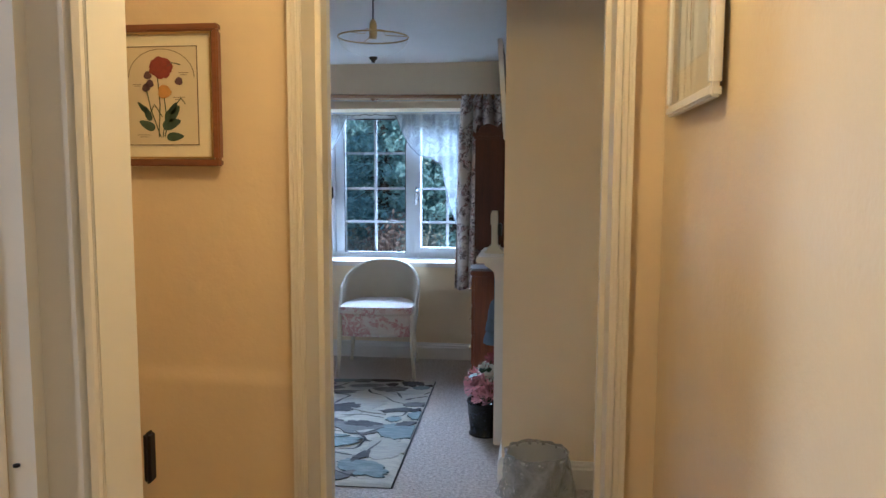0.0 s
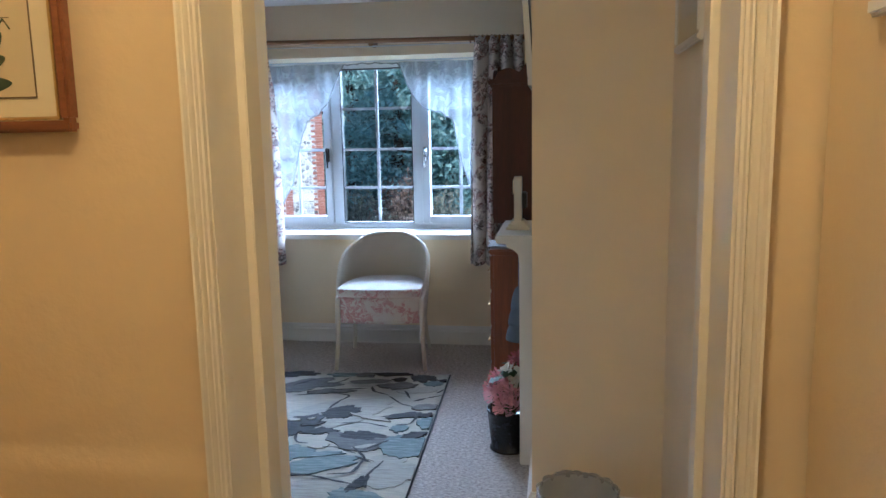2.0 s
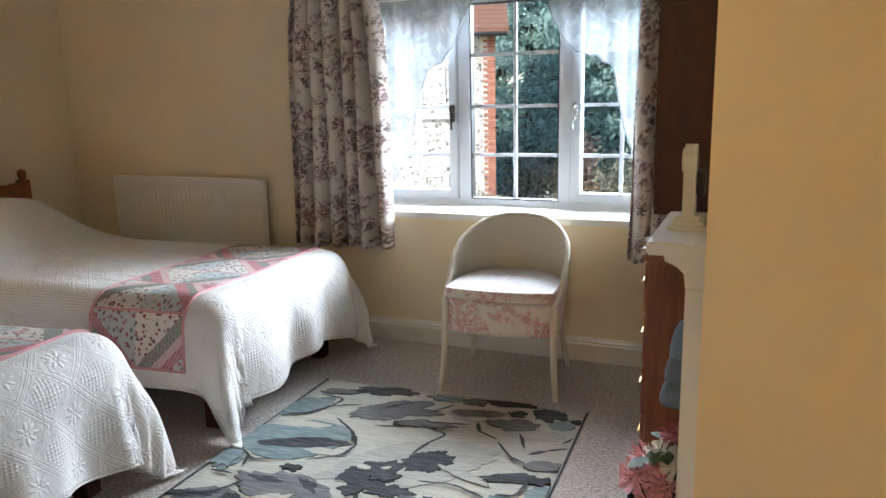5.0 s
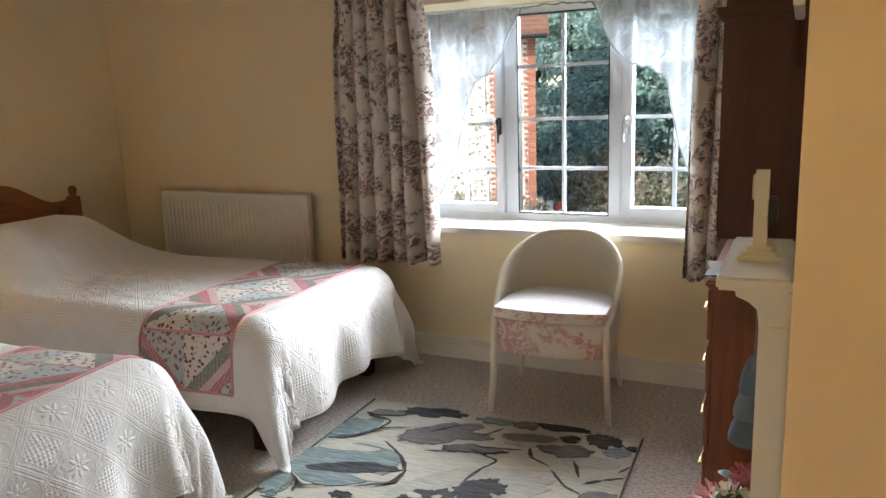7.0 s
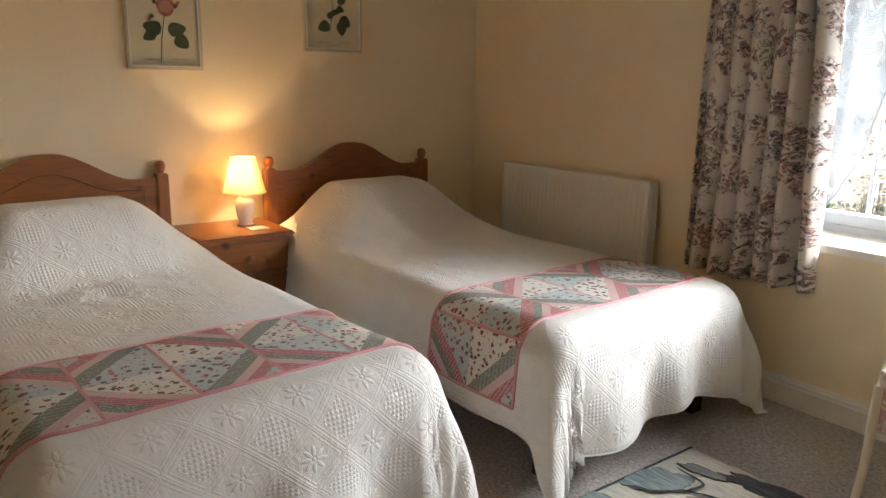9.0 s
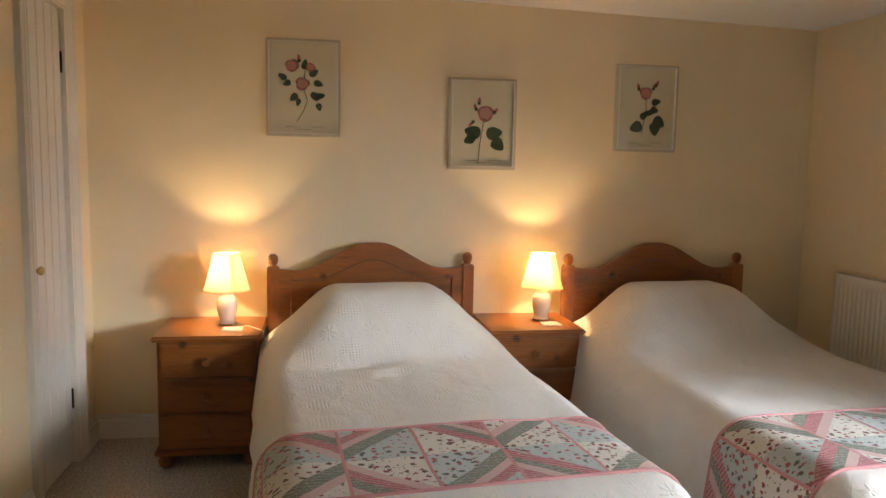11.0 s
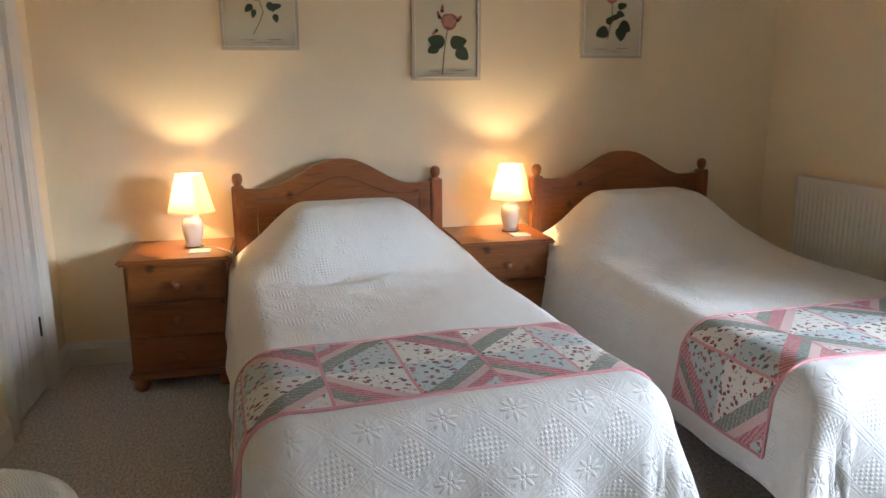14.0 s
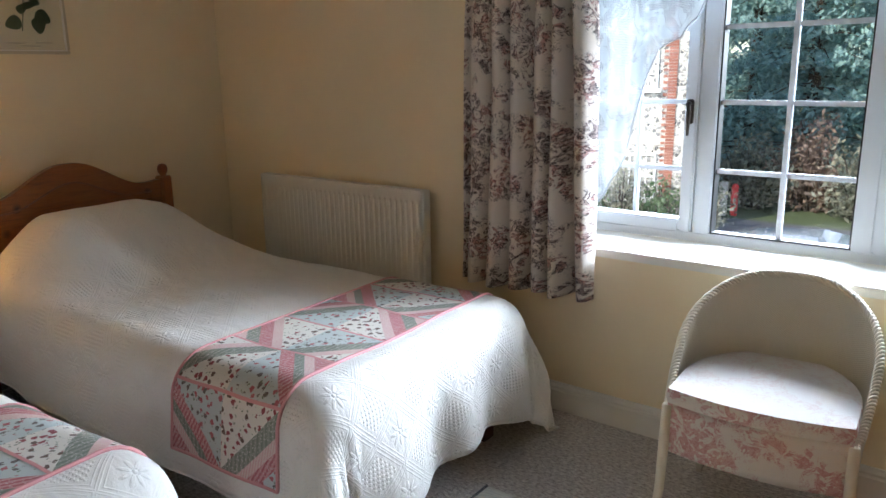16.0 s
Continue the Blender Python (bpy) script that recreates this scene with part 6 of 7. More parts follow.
def chest():
    th = thing("chest_of_drawers", "reddish brown wooden chest of drawers in the alcove", "chest of drawers", pose(-0.015, 4.118, 0))
    d, w = 0.60, 0.86
    part("carcass", boxes((0.012, d, 0.01, w, 0.07, 0.775), bevel=0.004), M_CHEST, th)
    part("top", boxes((-0.012, d + 0.005, 0.0, w + 0.01, 0.776, 0.80), bevel=0.007), M_CHEST, th)
    part("plinth", boxes((0.0, d, 0.0, w, 0.0, 0.07), bevel=0.006), M_CHEST, th)
    part("corner_stile", boxes((0.0, 0.011, 0.012, 0.042, 0.072, 0.774), bevel=0.003), M_CHEST, th)
    for i in range(4):
        z0 = 0.085 + i * 0.172
        dr = part("drawer", boxes((-0.008, 0.011, 0.048, w - 0.03, z0, z0 + 0.162), bevel=0.005), M_CHEST, th)
        for y in (0.16, w - 0.15):
            b = bmesh.new()
            tube(b, [(-0.008, y - 0.04, z0 + 0.09), (-0.024, y - 0.035, z0 + 0.082), (-0.026, y, z0 + 0.068), (-0.024, y + 0.035, z0 + 0.082), (-0.008, y + 0.04, z0 + 0.09)], 0.0035, 8)
            part("drop_handle", b, M_BRASS, dr, "brass drop handle", True)
            part("escutcheon", boxes((-0.011, -0.008, y - 0.05, y + 0.05, z0 + 0.075, z0 + 0.105), bevel=0.001), M_BRASS, dr, "brass back plate")


chest()


def hutch():
    th = thing("display_cabinet", "dark mahogany cabinet with a fretted crest on the chest", "cabinet", pose(-0.012, 4.20, 0.80))
    d, w = 0.36, 0.70
    part("feet", boxes((0.09, d, 0.03, 0.08, 0, 0.11), (0.09, d, w - 0.08, w - 0.03, 0, 0.11), bevel=0.004), M_MAHOG, th)
    part("side", boxes((0.004, d, 0.0, 0.018, 0.11, 0.74), bevel=0.003), M_MAHOG, th)
    part("side", boxes((0.004, d, w - 0.018, w, 0.11, 0.74), bevel=0.003), M_MAHOG, th)
    part("back", boxes((d - 0.01, d, 0.019, w - 0.019, 0.11, 0.74)), M_MAHOG, th)
    for z in (0.111, 0.32, 0.53):
        part("shelf", boxes((0.012, d - 0.011, 0.019, w - 0.019, z, z + 0.016), bevel=0.002), M_MAHOG, th)
    part("cornice", boxes((-0.016, d, -0.016, w + 0.016, 0.741, 0.765), (-0.008, d, -0.008, w + 0.008, 0.728, 0.741), bevel=0.005), M_MAHOG, th)
    dr = part("door", boxes((0.0, 0.004, 0.02, w / 2 - 0.002, 0.13, 0.725), (0.0, 0.004, w / 2 + 0.002, w - 0.02, 0.13, 0.725), bevel=0.001), M_MAHOG, th)
    part("knob", lathe(bmesh.new(), [(0, 0), (0.006, 0), (0.010, 0.012), (0, 0.018)], seg=12), M_BRASS, dr).matrix_basis = pose(0.0, w / 2 - 0.03, 0.42, 0, -90, 0)
    # fretted crest: scrolls and points cut from one board along the near side and the front
    def crest(t):
        return 0.018 + 0.030 * abs(math.sin(t * math.pi * 3)) + 0.035 * math.exp(-((t - 0.5) / 0.16) ** 2)
    ts = span(0.02, 0.98, 60)
    bm = bmesh.new()
    prism(bm, [(0.02 + t * (w - 0.04), 0.765 + crest(t)) for t in ts] + [(w - 0.02, 0.765), (0.02, 0.765)], "x", 0.004, 0.014)
    part("front_crest", bm, M_MAHOG, th, "fretwork crest")
    bm = bmesh.new()
    prism(bm, [(0.016 + t * (d - 0.03), 0.765 + crest(t)) for t in ts] + [(d - 0.014, 0.765), (0.016, 0.765)], "y", 0.004, 0.014)
    part("side_crest", bm, M_MAHOG, th, "fretwork crest")


hutch()
for i, (z, a) in enumerate(((0.8005, 6), (0.804, -4), (0.8075, 10))):
    ob = part("magazine", boxes((-0.075, 0.075, -0.10, 0.10, 0, 0.0032), bevel=0.001), M_LEAFLET)
    ob.matrix_basis = pose(0.045, 4.25 + 0.004 * i, z + 0.0003 * i, 0, 0, a)
    tagged(ob, "thin folded paper leaflet on the chest", "leaflet", "leaflets")


def flower(bm, at, r, seed, layers=4):
    """A full double bloom: layered, cupped petals."""
    rnd = random.Random(seed)
    axis = Vector((rnd.uniform(-0.9, 0.1), rnd.uniform(-0.8, 0.3), rnd.uniform(0.5, 1.0))).normalized()
    rot = axis.to_track_quat("Z", "Y").to_matrix()
    for k in range(layers):
        n = 9 - k
        for i in range(n):
            a = 2 * math.pi * i / n + k * 0.5
            rr, up = r * (1 - 0.17 * k), r * (0.10 + 0.20 * k)
            grid = []
            for u in range(4):
                row = []
                for v in range(4):
                    s, t = u / 3, (v / 3 - 0.5)
                    wid = (0.16 + 0.62 * s) * rr * 0.62
                    rad = rr * (0.12 + 0.88 * s)
                    p = Vector((rad * math.cos(a) - t * wid * math.sin(a), rad * math.sin(a) + t * wid * math.cos(a), up + r * 0.42 * s * s * (0.5 + 0.35 * k) - 0.22 * r * abs(t) * s + rnd.uniform(-1, 1) * 0.035 * r))
                    row.append(bm.verts.new(Vector(at) + rot @ p))
                grid.append(row)
            for u in range(3):
                for v in range(3):
                    bm.faces.new((grid[u][v], grid[u + 1][v], grid[u + 1][v + 1], grid[u][v + 1]))


def flower_pot():
    th = thing("flower_pot", "black pot of pink and white artificial flowers", "flower pot", pose(0.085, 3.78, 0))
    def rel(x, y, z):
        return (x - 0.085, y - 3.78, z)
    part("pot", lathe(bmesh.new(), [(0, 0), (0.075, 0), (0.082, 0.004), (0.080, 0.012), (0.073, 0.018), (0.084, 0.10), (0.089, 0.165), (0.093, 0.17), (0.092, 0.180), (0.084, 0.180), (0.080, 0.15), (0, 0.15)], seg=32), M_BLACKPOT, th, "glossy black pot", True)
    spots = [(0.035, 3.73, 0.262), (0.075, 3.70, 0.205), (0.115, 3.71, 0.26), (0.125, 3.69, 0.205), (0.06, 3.78, 0.29), (0.10, 3.80, 0.27), (0.03, 3.80, 0.225), (0.14, 3.78, 0.24)]
    for i, p in enumerate(spots):
        bm = bmesh.new()
        flower(bm, rel(*p), 0.052, 10 + i)
        part("pink_bloom", bm, M_PINKFLOWER, th, "ruffled pink bloom", True)
    for i, p in enumerate([(0.095, 3.72, 0.345), (0.135, 3.71, 0.335)]):
        bm = bmesh.new()
        flower(bm, rel(*p), 0.048, 40 + i, 3)
        part("white_bloom", bm, M_WHITEFLOWER, th, "cream bloom", True)
    for i, p in enumerate([(0.12, 3.73, 0.405), (0.145, 3.70, 0.42), (0.15, 3.74, 0.39)]):
        bm = bmesh.new()
        flower(bm, rel(*p), 0.034, 60 + i, 3)
        part("rose_bloom", bm, M_ROSEFLOWER, th, "dusky rose bloom", True)
    bm = bmesh.new()
    for p in spots + [(0.095, 3.72, 0.345), (0.135, 3.71, 0.335), (0.12, 3.73, 0.405), (0.145, 3.70, 0.42)]:
        x, y, z = rel(*p)
        tube(bm, [(x * 0.3, y * 0.3, 0.14), (x * 0.7, y * 0.7, 0.5 * (0.14 + z)), (x, y, z)], 0.003, 5)
    part("stems", bm, M_LEAF, th, smooth=True)
    rnd = random.Random(5)
    for i in range(12):
        bm = bmesh.new()
        a, z = rnd.uniform(0, 6.28), rnd.uniform(0.19, 0.38)
        p0 = Vector((0.03 * math.cos(a), 0.03 * math.sin(a) - 0.02, z))
        sheet(bm, lambda u, v: p0 + Vector((math.cos(a) * u, math.sin(a) * u, -2.5 * u * u)) + Vector((-math.sin(a), math.cos(a), 0)) * v * 0.022 * math.sin(math.pi * min(1, u / 0.075)), span(0.002, 0.073, 6), [-1, 0, 1])
        part("leaf", bm, M_LEAF, th, smooth=True)


flower_pot()


def felt_bells():
    """Three soft blue-grey bell shapes strung one above another below the mantel."""
    th = thing("felt_bell_ornament", "blue-grey felt bell ornament hanging below the mantel", "ornament", pose(0.128, 3.79, 0))
    b = bmesh.new()
    tube(b, [(0, 0, 0.60), (0, 0, 0.74), (0, 0, 0.866)], 0.0018, 6)
    part("cord", b, M_BLUEFELT, th)
    for z, r, h in ((0.470, 0.054, 0.095), (0.535, 0.044, 0.095), (0.600, 0.033, 0.095)):
        part("bell", lathe(bmesh.new(), [(r * 0.72, z), (r, z + 0.006), (r * 0.99, z + h * 0.22), (r * 0.88, z + h * 0.48), (r * 0.66, z + h * 0.78), (r * 0.36, z + h), (0.004, z + h + 0.006)], seg=26), M_BLUEFELT, th, "soft blue-grey felt bell", True)


felt_bells()


def waste_bin():
    th = thing("waste_bin", "grey waste bin with a clear plastic liner", "waste bin", pose(0.352, 3.03, 0))
    solid(part("bucket", lathe(bmesh.new(), [(0, 0.002), (0.095, 0.002), (0.098, 0.006), (0.121, 0.183), (0.125, 0.190), (0.125, 0.196)], seg=36), plain("pale_grey_plastic", (0.50, 0.50, 0.49), 0.4), th, "pale grey plastic bucket", True), 0.004)
    def bag(a, b):
        r = 0.126 + 0.044 * b * (0.6 + 0.4 * math.sin(5 * a + 3 * b)) + 0.005 * math.sin(11 * a + 9 * b) + 0.010 * noise.noise((math.cos(a) * 4, math.sin(a) * 4, b * 4))
        z = 0.206 - 0.17 * b + 0.004 * math.sin(4 * a) * (1 - b)
        return (r * math.cos(a), r * math.sin(a), z)
    bm = bmesh.new()
    sheet(bm, bag, span(0, 2 * math.pi, 90), span(0, 1, 16))
    def inside(a, b):
        r = 0.128 - 0.018 * b + 0.006 * math.sin(13 * a)
        return (r * math.cos(a), r * math.sin(a), 0.206 - 0.15 * b)
    sheet(bm, inside, span(0, 2 * math.pi, 60), span(0, 1, 8))
    k = Nodes("milky_plastic_film")
    tp, mx = k.n("BsdfTransparent"), k.n("MixShader")
    cr = k.noise(k.coords(), 40, 4, 0.6, 1.0)
    k.done((0.80, 0.80, 0.78), 0.18, k.bump(cr.outputs[0], 0.9, 0.02))
    k.link(k.math("MULTIPLY_ADD", cr.outputs[0], 0.3, 0.20), mx.inputs[0])
    k.link(tp.outputs[0], mx.inputs[1])
    k.link(k.bsdf.outputs[0], mx.inputs[2])
    k.link(mx.outputs[0], k.outp.inputs[0])
    part("liner", bm, k.m, th, "crumpled clear plastic liner", True)


waste_bin()


def pendant():
    at = (-0.31, 2.98)
    zc = ceiling_z(*at)
    th = thing("pendant_light", "hanging white glass bowl light with a metal rim", "pendant light", pose(*at, 0))
    b = bmesh.new()
    tube(b, [(0, 0, zc + 0.01), (0, 0, 1.93)], 0.003, 8)
    part("cord", b, M_BLACK, th)
    part("ceiling_rose", lathe(bmesh.new(), [(0, zc - 0.02), (0.03, zc - 0.018), (0.04, zc + 0.004), (0.04, zc + 0.01), (0, zc + 0.01)], seg=24), M_WHITEPLASTIC, th, smooth=True)
    part("lampholder", lathe(bmesh.new(), [(0, 1.86), (0.014, 1.86), (0.016, 1.88), (0.014, 1.92), (0.006, 1.935), (0, 1.935)], seg=16), M_BRASS, th, smooth=True)
    R = 0.138
    for i in range(3):
        a = 2.1 * i
        b = bmesh.new()
        tube(b, [(0.012 * math.cos(a), 0.012 * math.sin(a), 1.895), (0.04 * math.cos(a), 0.04 * math.sin(a), 1.893), (0.05 * math.cos(a), 0.05 * math.sin(a), 1.872), (R * math.cos(a), R * math.sin(a), 1.866)], 0.0016, 6)
        part("hanger", b, M_BRASS, th, smooth=True)
    b = bmesh.new()
    tube(b, [(R * math.cos(a), R * math.sin(a), 1.866) for a in span(0, 2 * math.pi, 48)], 0.0032, 6)
    part("rim", b, M_BRASS, th, "thin brass rim", True)
    k = Nodes("frosted_glass_bowl")
    tp, mx = k.n("BsdfTransparent"), k.n("MixShader")
    k.done((0.80, 0.82, 0.84), 0.35)
    mx.inputs[0].default_value = 0.10
    k.link(tp.outputs[0], mx.inputs[1])
    k.link(k.bsdf.outputs[0], mx.inputs[2])
    k.link(mx.outputs[0], k.outp.inputs[0])
    part("bowl", lathe(bmesh.new(), [(R * math.sin(a), 1.866 - 0.075 * math.cos(a)) for a in span(0.05, math.pi / 2, 12)], seg=40), k.m, th, "frosted white glass bowl", True)
    part("finial", lathe(bmesh.new(), [(0, 1.768), (0.006, 1.768), (0.008, 1.776), (0.016, 1.782), (0.017, 1.790), (0, 1.791)], seg=18), M_DARKMETAL, th, "dark metal finial", True)


pendant()


def hall_light():
    x, y = 0.16, 1.02
    zc = ceiling_z(x, y)
    th = thing("hall_ceiling_light", "small warm ceiling light in the hall", "ceiling light", pose(x, y, 0))
    part("plate", lathe(bmesh.new(), [(0, zc - 0.03), (0.05, zc - 0.03), (0.06, zc + 0.012), (0, zc + 0.012)], seg=28), M_WHITEPLASTIC, th, smooth=True)
    part("holder", lathe(bmesh.new(), [(0, zc - 0.10), (0.018, zc - 0.10), (0.02, zc - 0.03), (0, zc - 0.03)], seg=20), M_WHITEPLASTIC, th, smooth=True)


hall_light()


# ---- outside ----
GROUND = -2.75


def outdoor(name, stops, scale, bumpy, rough=0.9):
    k = Nodes(name)
    v = k.coords()
    a, b = k.noise(v, scale, 5, 0.65), k.noise(v, scale * 0.12, 3)
    col = k.ramp(a.outputs[0], stops)
    col = k.mix(k.math("MULTIPLY", b.outputs[0], 0.4), col, stops[0][1])
    return k.done(col, rough, k.bump(a.outputs[0], bumpy, 0.03))


M_ROAD = outdoor("worn_asphalt", [(0.3, (0.05, 0.05, 0.052)), (0.7, (0.10, 0.10, 0.105))], 30, 0.4)
M_GRASS = outdoor("rough_grass", [(0.3, (0.03, 0.045, 0.015)), (0.7, (0.08, 0.10, 0.03))], 12, 0.8)
M_ROOF = outdoor("brown_clay_tiles", [(0.3, (0.10, 0.05, 0.035)), (0.7, (0.20, 0.10, 0.065))], 9, 0.6)
M_BARK = outdoor("dark_bark", [(0.3, (0.03, 0.024, 0.018)), (0.7, (0.08, 0.06, 0.045))], 14, 0.9)


def flint_mat():
    k = Nodes("knapped_flint")
    v = k.coords()
    cell, edge = k.voronoi(v, 9.5), k.voronoi(v, 9.5, "DISTANCE_TO_EDGE")
    sep = k.n("SeparateColor")
    k.link(cell.outputs["Color"], sep.inputs[0])
    stone = k.ramp(sep.outputs[0], [(0.0, (0.07, 0.07, 0.07)), (0.3, (0.22, 0.21, 0.20)), (0.55, (0.40, 0.39, 0.36)), (1.0, (0.52, 0.51, 0.48))])
    col = k.mix(k.ramp(edge.outputs[0], [(0.05, (1, 1, 1)), (0.11, (0, 0, 0))]), stone, (0.46, 0.43, 0.37))
    return k.done(col, 0.7, k.bump(edge.outputs[0], 1.0, 0.05))


def brick_mat():
    k = Nodes("soft_red_brick")
    oi = k.n("ObjectInfo")
    base = k.ramp(oi.outputs["Random"], [(0.0, (0.21, 0.085, 0.055)), (0.5, (0.30, 0.125, 0.08)), (1.0, (0.36, 0.18, 0.125))])
    a = k.noise(k.coords(), 25, 4)
    return k.done(k.mix(k.math("MULTIPLY", a.outputs[0], 0.5), base, (0.26, 0.08, 0.05)), 0.85, k.bump(a.outputs[0], 0.5, 0.01))


M_FLINT, M_BRICK = flint_mat(), brick_mat()
M_MORTAR = plain("pale_lime_mortar", (0.50, 0.46, 0.40), 0.9, 0, 0.1, 12)
M_OLDWHITE = plain("white_sash_paint", (0.78, 0.78, 0.76), 0.45, 0, 0.05)
M_DARKPANE = plain("dark_reflecting_pane", (0.05, 0.06, 0.07), 0.08, 0, 0.1)

bm = boxes((-400, 400, 6.2, 600, GROUND - 0.3, GROUND))
structure("ground", bm, M_GRASS, "rough grass and earth", "ground")
structure("road", boxes((-40, 30, 12.0, 23.5, GROUND, GROUND + 0.012)), M_ROAD, "grey asphalt lane", "road")


def window_far(house, x0, x1, z0, z1, y):
    w = part("window", boxes((x0, x0 + 0.05, y - 0.02, y + 0.1, z0, z1), (x1 - 0.05, x1, y - 0.02, y + 0.1, z0, z1), (x0, x1, y - 0.02, y + 0.1, z1 - 0.06, z1), (x0, x1, y - 0.02, y + 0.1, z0, z0 + 0.06), (x0, x1, y - 0.01, y + 0.1, (z0 + z1) / 2 - 0.025, (z0 + z1) / 2 + 0.025), bevel=0.004), M_OLDWHITE, house, "white painted sash window", world_space=True)
    part("pane", boxes((x0 + 0.05, x1 - 0.05, y + 0.045, y + 0.06, z0 + 0.06, z1 - 0.06)), M_DARKPANE, w, "dark window glass", world_space=True)
    rows = []
    for i in (1, 2):
        x = x0 + 0.05 + (x1 - x0 - 0.1) * i / 3
        rows.append((x - 0.012, x + 0.012, y + 0.015, y + 0.044, z0 + 0.06, z1 - 0.06))
    for i in (1, 3):
        z = z0 + 0.06 + (z1 - z0 - 0.12) * i / 4
        rows.append((x0 + 0.05, x1 - 0.05, y + 0.018, y + 0.043, z - 0.012, z + 0.012))
    part("glazing_bars", boxes(*rows), M_OLDWHITE, w, world_space=True)
    part("sill", boxes((x0 - 0.08, x1 + 0.08, y - 0.10, y + 0.02, z0 - 0.09, z0), bevel=0.008), M_OLDWHITE, w, "white stone sill", world_space=True)


def house():
    YF, X1 = 22.0, -6.52
    th = thing("flint_house", "flint house with red brick quoins and white sash windows", "house", pose(X1, YF, GROUND))
    part("wall", boxes((-20, X1, YF, YF + 0.35, GROUND, 3.05), (X1 - 0.35, X1, YF + 0.35, YF + 9, GROUND, 3.05)), M_FLINT, th, "flint rubble wall", world_space=True)
    bm = bmesh.new()
    prism(bm, [(YF - 0.45, 2.95), (YF + 4.6, 6.2), (YF + 9.6, 2.95), (YF + 9.6, 3.10), (YF + 4.6, 6.36), (YF - 0.45, 3.10)], "x", -20.3, X1 + 0.35)
    roof = part("roof", bm, M_ROOF, th, "brown tiled roof", world_space=True)
    rows = []
    for i in range(24):
        y = YF - 0.45 + i * 0.21
        z = 3.10 + (y - YF + 0.45) * 0.6455
        rows.append((-20.3, X1 + 0.36, y, y + 0.19, z - 0.01, z + 0.035))
    part("tile_courses", boxes(*rows), M_ROOF, roof, world_space=True)
    b = bmesh.new()
    tube(b, [(-20.2, YF - 0.50, 2.97), (X1 + 0.3, YF - 0.50, 2.95)], 0.06, 8)
    part("gutter", b, M_BLACK, roof, "dark gutter", world_space=True)
    for x0, x1 in ((-8.62, -7.92), (-11.2, -10.2)):
        window_far(th, x0, x1, 0.80, 2.16, YF - 0.03)
        window_far(th, x0 + 0.05, x1 + 0.05, -2.05, -0.85, YF - 0.03)
    part("string_course", boxes((-20, X1 - 0.3, YF - 0.02, YF - 0.002, -0.62, -0.40)), M_MORTAR, th, world_space=True)
    z, k = GROUND, 0
    while z < 2.92:
        for x0, long_, short in ((X1, 0.34, 0.23), (-7.46, 0.34, 0.23)):
            w = long_ if k % 2 == 0 else short
            for i in range(2 if k % 2 == 0 else 1):
                wid = 0.215 if w == long_ and i == 0 else (0.105 if w == long_ else 0.215)
                xa = x0 - (0.0 if i == 0 else 0.225) - wid
                bm = boxes((0, wid, -0.03, 0.08, 0, 0.066), bevel=0.0)
                ob = part("brick", bm, M_BRICK, th)
                ob.matrix_basis = pose(xa - X1, -0.004 if x0 == X1 else 0.0, z - GROUND + 0.005)
        z += 0.0765
        k += 1
    th.matrix_basis = pose(X1, YF, GROUND, 0, 0, 21)


house()


def foliage(name, spots, leaf, count, spread, seed, mat, parent):
    """Clouds of small tilted leaf blades round the given spots."""
    rnd = np.random.RandomState(seed)
    pts = np.asarray(spots, float)
    c = pts[rnd.randint(0, len(pts), count)] + rnd.normal(0, 1, (count, 3)) * np.asarray(spread)
    d1 = rnd.normal(0, 1, (count, 3))
    d1 /= np.linalg.norm(d1, axis=1)[:, None]
    d2 = np.cross(d1, rnd.normal(0, 1, (count, 3)))
    d2 /= np.linalg.norm(d2, axis=1)[:, None]
    s = leaf * rnd.uniform(0.5, 1.4, (count, 1))
    quad = np.stack([c - d1 * s, c + d2 * s * 0.4, c + d1 * s, c - d2 * s * 0.4], 1).reshape(-1, 3)
    me = bpy.data.meshes.new(name)
    idx = np.arange(count * 4).reshape(-1, 4)
    me.from_pydata(quad.tolist(), [], idx.tolist())
    me.materials.append(mat)
    ob = new(name, me)
    if parent is not None:
        ob.parent = parent
    return ob


def leaf_mat(name, a, b):
    """Leaf blades that also pass some light through."""
    k = Nodes(name)
    g = k.n("NewGeometry")
    col = k.ramp(g.outputs["Random Per Island"], [(0.0, a), (1.0, b)])
    k.done(col, 0.6)
    tr, mx = k.n("BsdfTranslucent"), k.n("AddShader")
    k.link(col, tr.inputs[0])
    k.link(k.bsdf.outputs[0], mx.inputs[0])
    k.link(tr.outputs[0], mx.inputs[1])
    k.link(mx.outputs[0], k.outp.inputs[0])
    return k.m


# needle colours lightened towards teal, so the haze of the view is painted in
M_CONIFER = leaf_mat("hazed_conifer_needles", (0.075, 0.13, 0.125), (0.19, 0.27, 0.24))
M_HEDGE = leaf_mat("hedge_leaves", (0.06, 0.07, 0.05), (0.17, 0.16, 0.115))
M_TWIG = leaf_mat("bare_twigs", (0.06, 0.04, 0.03), (0.16, 0.11, 0.08))
M_CLEAR = leaf_mat("broad_leaves", (0.02, 0.045, 0.02), (0.07, 0.11, 0.04))


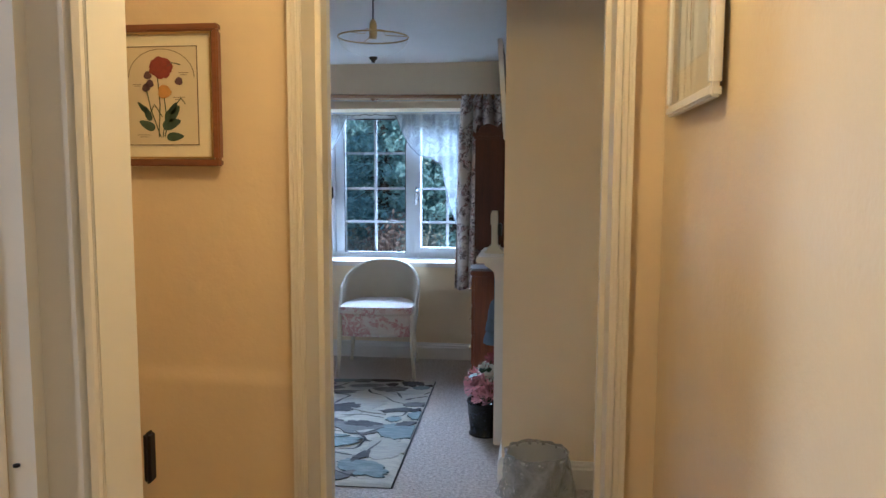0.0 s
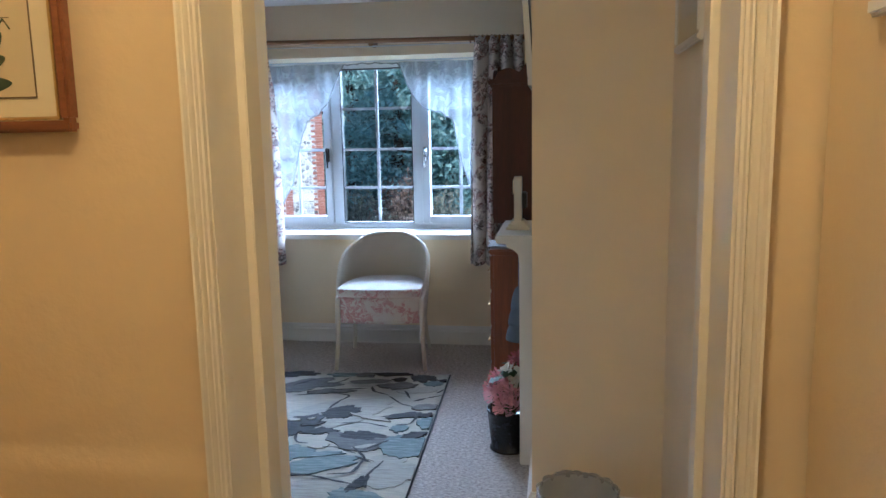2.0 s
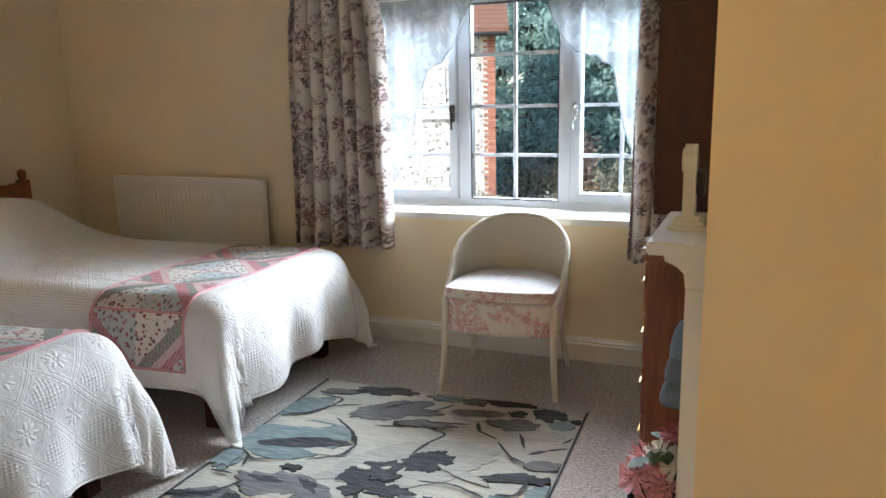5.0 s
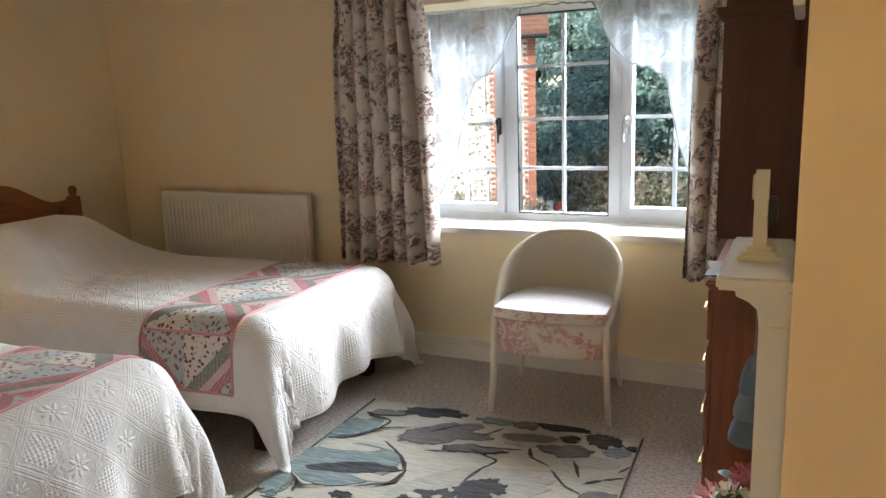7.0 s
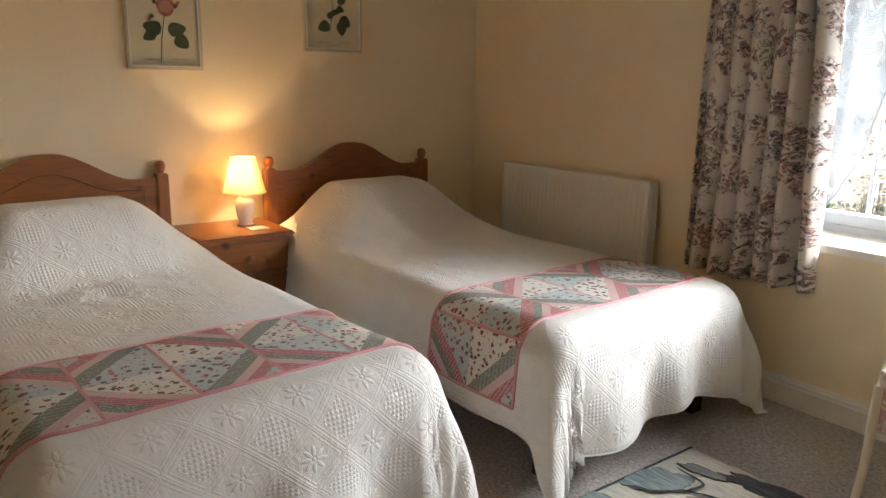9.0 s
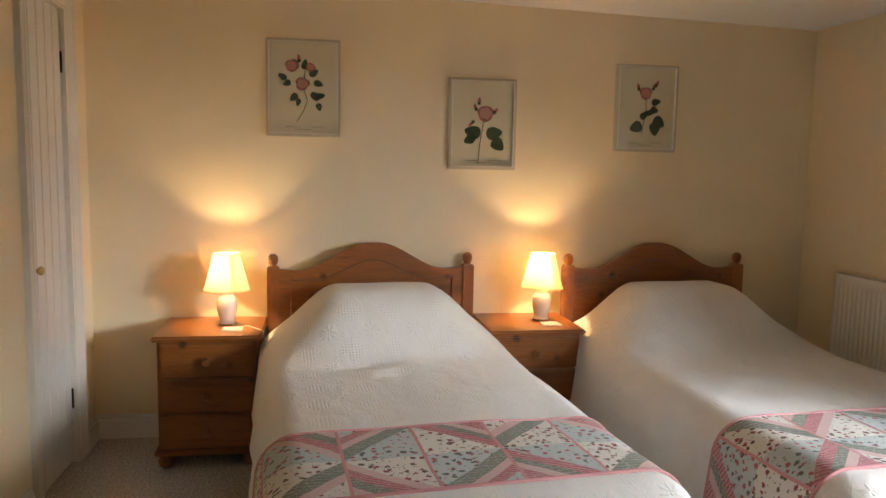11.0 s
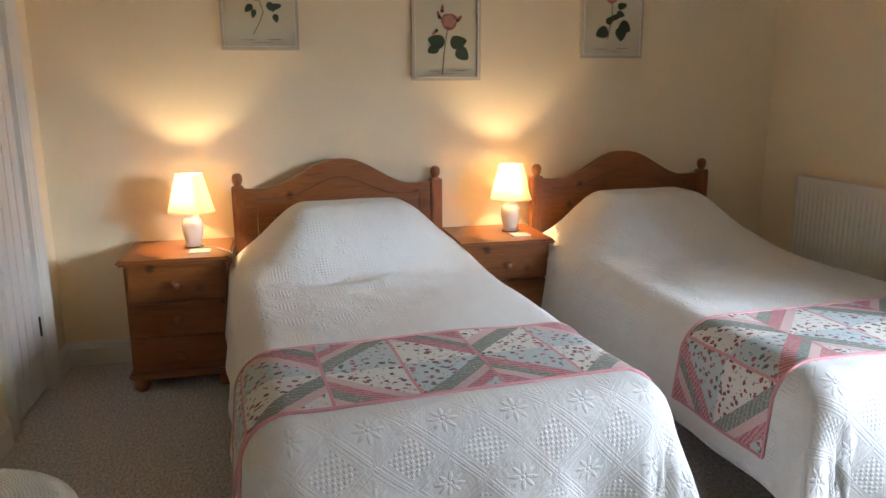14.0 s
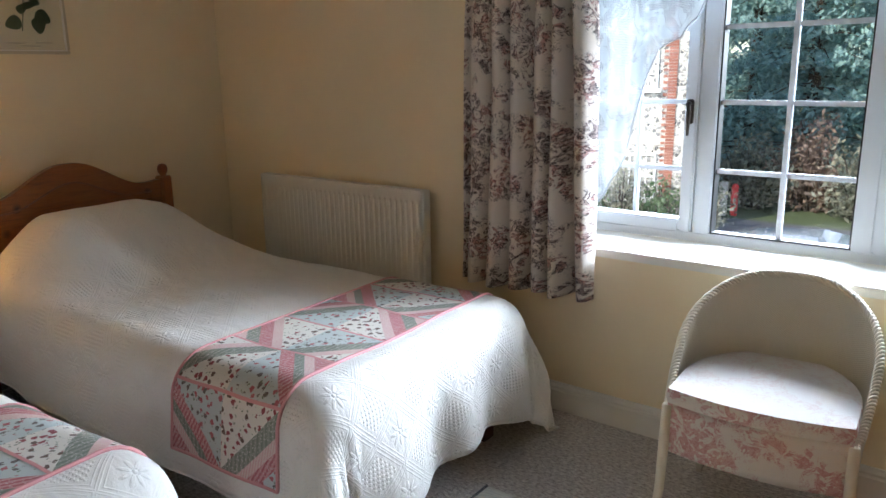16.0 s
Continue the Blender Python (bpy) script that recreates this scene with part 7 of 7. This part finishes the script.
def conifer(x, y, h, r, seed):
    th = thing("conifer", "tall dark green conifer", "tree", pose(x, y, GROUND), "garden conifers")
    rnd = random.Random(seed)
    b = bmesh.new()
    tube(b, [(0, 0, 0), (0.05, 0, h * 0.3), (-0.04, 0.05, h * 0.65), (0, 0, h * 0.97)], [0.28, 0.22, 0.13, 0.03], 10)
    part("trunk", b, M_BARK, th, smooth=True)
    spots, limbs = [], bmesh.new()
    for i in range(120):
        z = h * rnd.uniform(0.06, 0.99)
        a = rnd.uniform(0, 2 * math.pi)
        ln = r * (1 - z / h) ** 0.75 * rnd.uniform(0.55, 1.1) + 0.25
        tip = (ln * math.cos(a), ln * math.sin(a), z - 0.18 * ln)
        tube(limbs, [(0, 0, z), (tip[0] * 0.5, tip[1] * 0.5, z + 0.02), tip], [0.04, 0.025, 0.008], 4, False)
        for t in span(0.3, 1.0, 5):
            spots.append((tip[0] * t, tip[1] * t, z + (tip[2] - z) * t - 0.05))
    part("limbs", limbs, M_BARK, th)
    foliage("crown", spots, 0.13, 20000, (0.26, 0.26, 0.18), seed, M_CONIFER, th)


for i, (x, y, h, r) in enumerate(((-9.0, 34, 11.5, 3.4), (-6.2, 31, 9.5, 3.0), (-3.4, 33, 11.0, 3.3), (-0.6, 31, 10.0, 3.2), (2.6, 33, 12.0, 3.6), (-1.8, 40, 14.0, 4.0), (-5.2, 39, 10.5, 4.0), (6.0, 36, 11.0, 3.8), (-11.4, 37, 9.5, 3.6), (-8.0, 40, 12.0, 4.0))):
    conifer(x, y, h, r, 100 + i)


def bush(name, label, x, y, sx, sy, h, n, mat, seed, leaf=0.09):
    th = thing(name, label, "bush", pose(x, y, GROUND), "garden bushes")
    rnd = random.Random(seed)
    b = bmesh.new()
    spots = []
    for i in range(26):
        px, py, pz = rnd.uniform(-sx, sx), rnd.uniform(-sy, sy), h * rnd.uniform(0.45, 1.0)
        pz *= 1 - 0.45 * (px / sx) ** 2
        tube(b, [(px * 0.25, py * 0.25, 0), (px * 0.6, py * 0.6, pz * 0.55), (px, py, pz)], [0.03, 0.02, 0.006], 5, False)
        for t in span(0.25, 1.0, 6):
            spots.append((px * (0.25 + 0.75 * t), py * (0.25 + 0.75 * t), pz * t))
    part("stems", b, M_BARK, th)
    foliage("leaves", spots, leaf, n, (0.20, 0.20, 0.16), seed, mat, th)


for i in range(9):
    bush("hedge_bush", "brown-green tangled hedge bush", -6.4 + i * 1.5, 25.4 + 0.5 * math.sin(i * 2.3), 1.1, 0.7, 2.3 + 0.35 * math.sin(i * 1.7), 3600, (M_HEDGE, M_TWIG, M_CLEAR)[i % 3] if i % 2 else M_HEDGE, 300 + i)
for i in range(4):
    bush("garden_shrub", "leafy green and russet garden shrub", -9.4 + i * 1.0, 20.6 + 0.2 * i, 0.5, 0.3, 1.5 + 0.2 * math.sin(i * 2), 1200, (M_CLEAR, M_HEDGE)[i % 2], 400 + i, 0.07)


def car():
    th = thing("parked_car", "pale silver parked car", "car", pose(-3.2, 15.3, GROUND + 0.012, 0, 0, 8))
    paint = plain("silver_car_paint", (0.55, 0.56, 0.58), 0.25, 0.6, 0.02)
    bm = bmesh.new()
    prism(bm, [(-2.0, 0.28), (-2.05, 0.62), (-1.92, 0.82), (-1.1, 0.92), (1.2, 0.95), (1.95, 0.85), (2.02, 0.55), (1.98, 0.28)], "y", -0.84, 0.84)
    bmesh.ops.bevel(bm, geom=bm.edges[:], offset=0.06, segments=3, affect="EDGES", clamp_overlap=True)
    part("body", bm, paint, th, smooth=True)
    bm = bmesh.new()
    prism(bm, [(-1.15, 0.90), (-0.45, 1.36), (-0.1, 1.44), (0.7, 1.45), (1.15, 1.38), (1.75, 0.92)], "y", -0.70, 0.70)
    bmesh.ops.bevel(bm, geom=bm.edges[:], offset=0.09, segments=3, affect="EDGES", clamp_overlap=True)
    cab = part("cabin", bm, paint, th, smooth=True)
    part("side_glass", boxes((-0.75, 1.35, -0.712, -0.702, 1.0, 1.28)), M_DARKPANE, cab)
    part("side_glass", boxes((-0.75, 1.35, 0.702, 0.712, 1.0, 1.28)), M_DARKPANE, cab)
    for x in (-1.25, 1.3):
        for y in (-0.80, 0.80):
            w = part("wheel", lathe(bmesh.new(), [(0, -0.09), (0.27, -0.09), (0.30, -0.07), (0.30, 0.07), (0.27, 0.09), (0, 0.09)], seg=24), M_BLACK, th, smooth=True)
            w.matrix_basis = pose(x, y, 0.30, 90)
            part("rim", lathe(bmesh.new(), [(0, -0.095), (0.17, -0.095), (0.18, 0.0), (0.17, 0.095), (0, 0.095)], seg=18), M_CHROME, w)


car()


def post():
    th = thing("gate_post", "weathered pale timber post beside the lane", "post", pose(-6.70, 23.8, GROUND))
    part("post", boxes((-0.10, 0.10, -0.10, 0.10, 0, 0.95), bevel=0.02), M_MORTAR, th)
    th = thing("red_marker", "bright red roadside marker post", "marker post", pose(-6.42, 23.9, GROUND))
    part("post", boxes((-0.09, 0.09, -0.05, 0.05, 0, 0.80), bevel=0.02), M_RED, th)
    part("cap", lathe(bmesh.new(), [(0, 0.80), (0.10, 0.80), (0.085, 0.87), (0, 0.92)], seg=16), M_RED, th)


post()
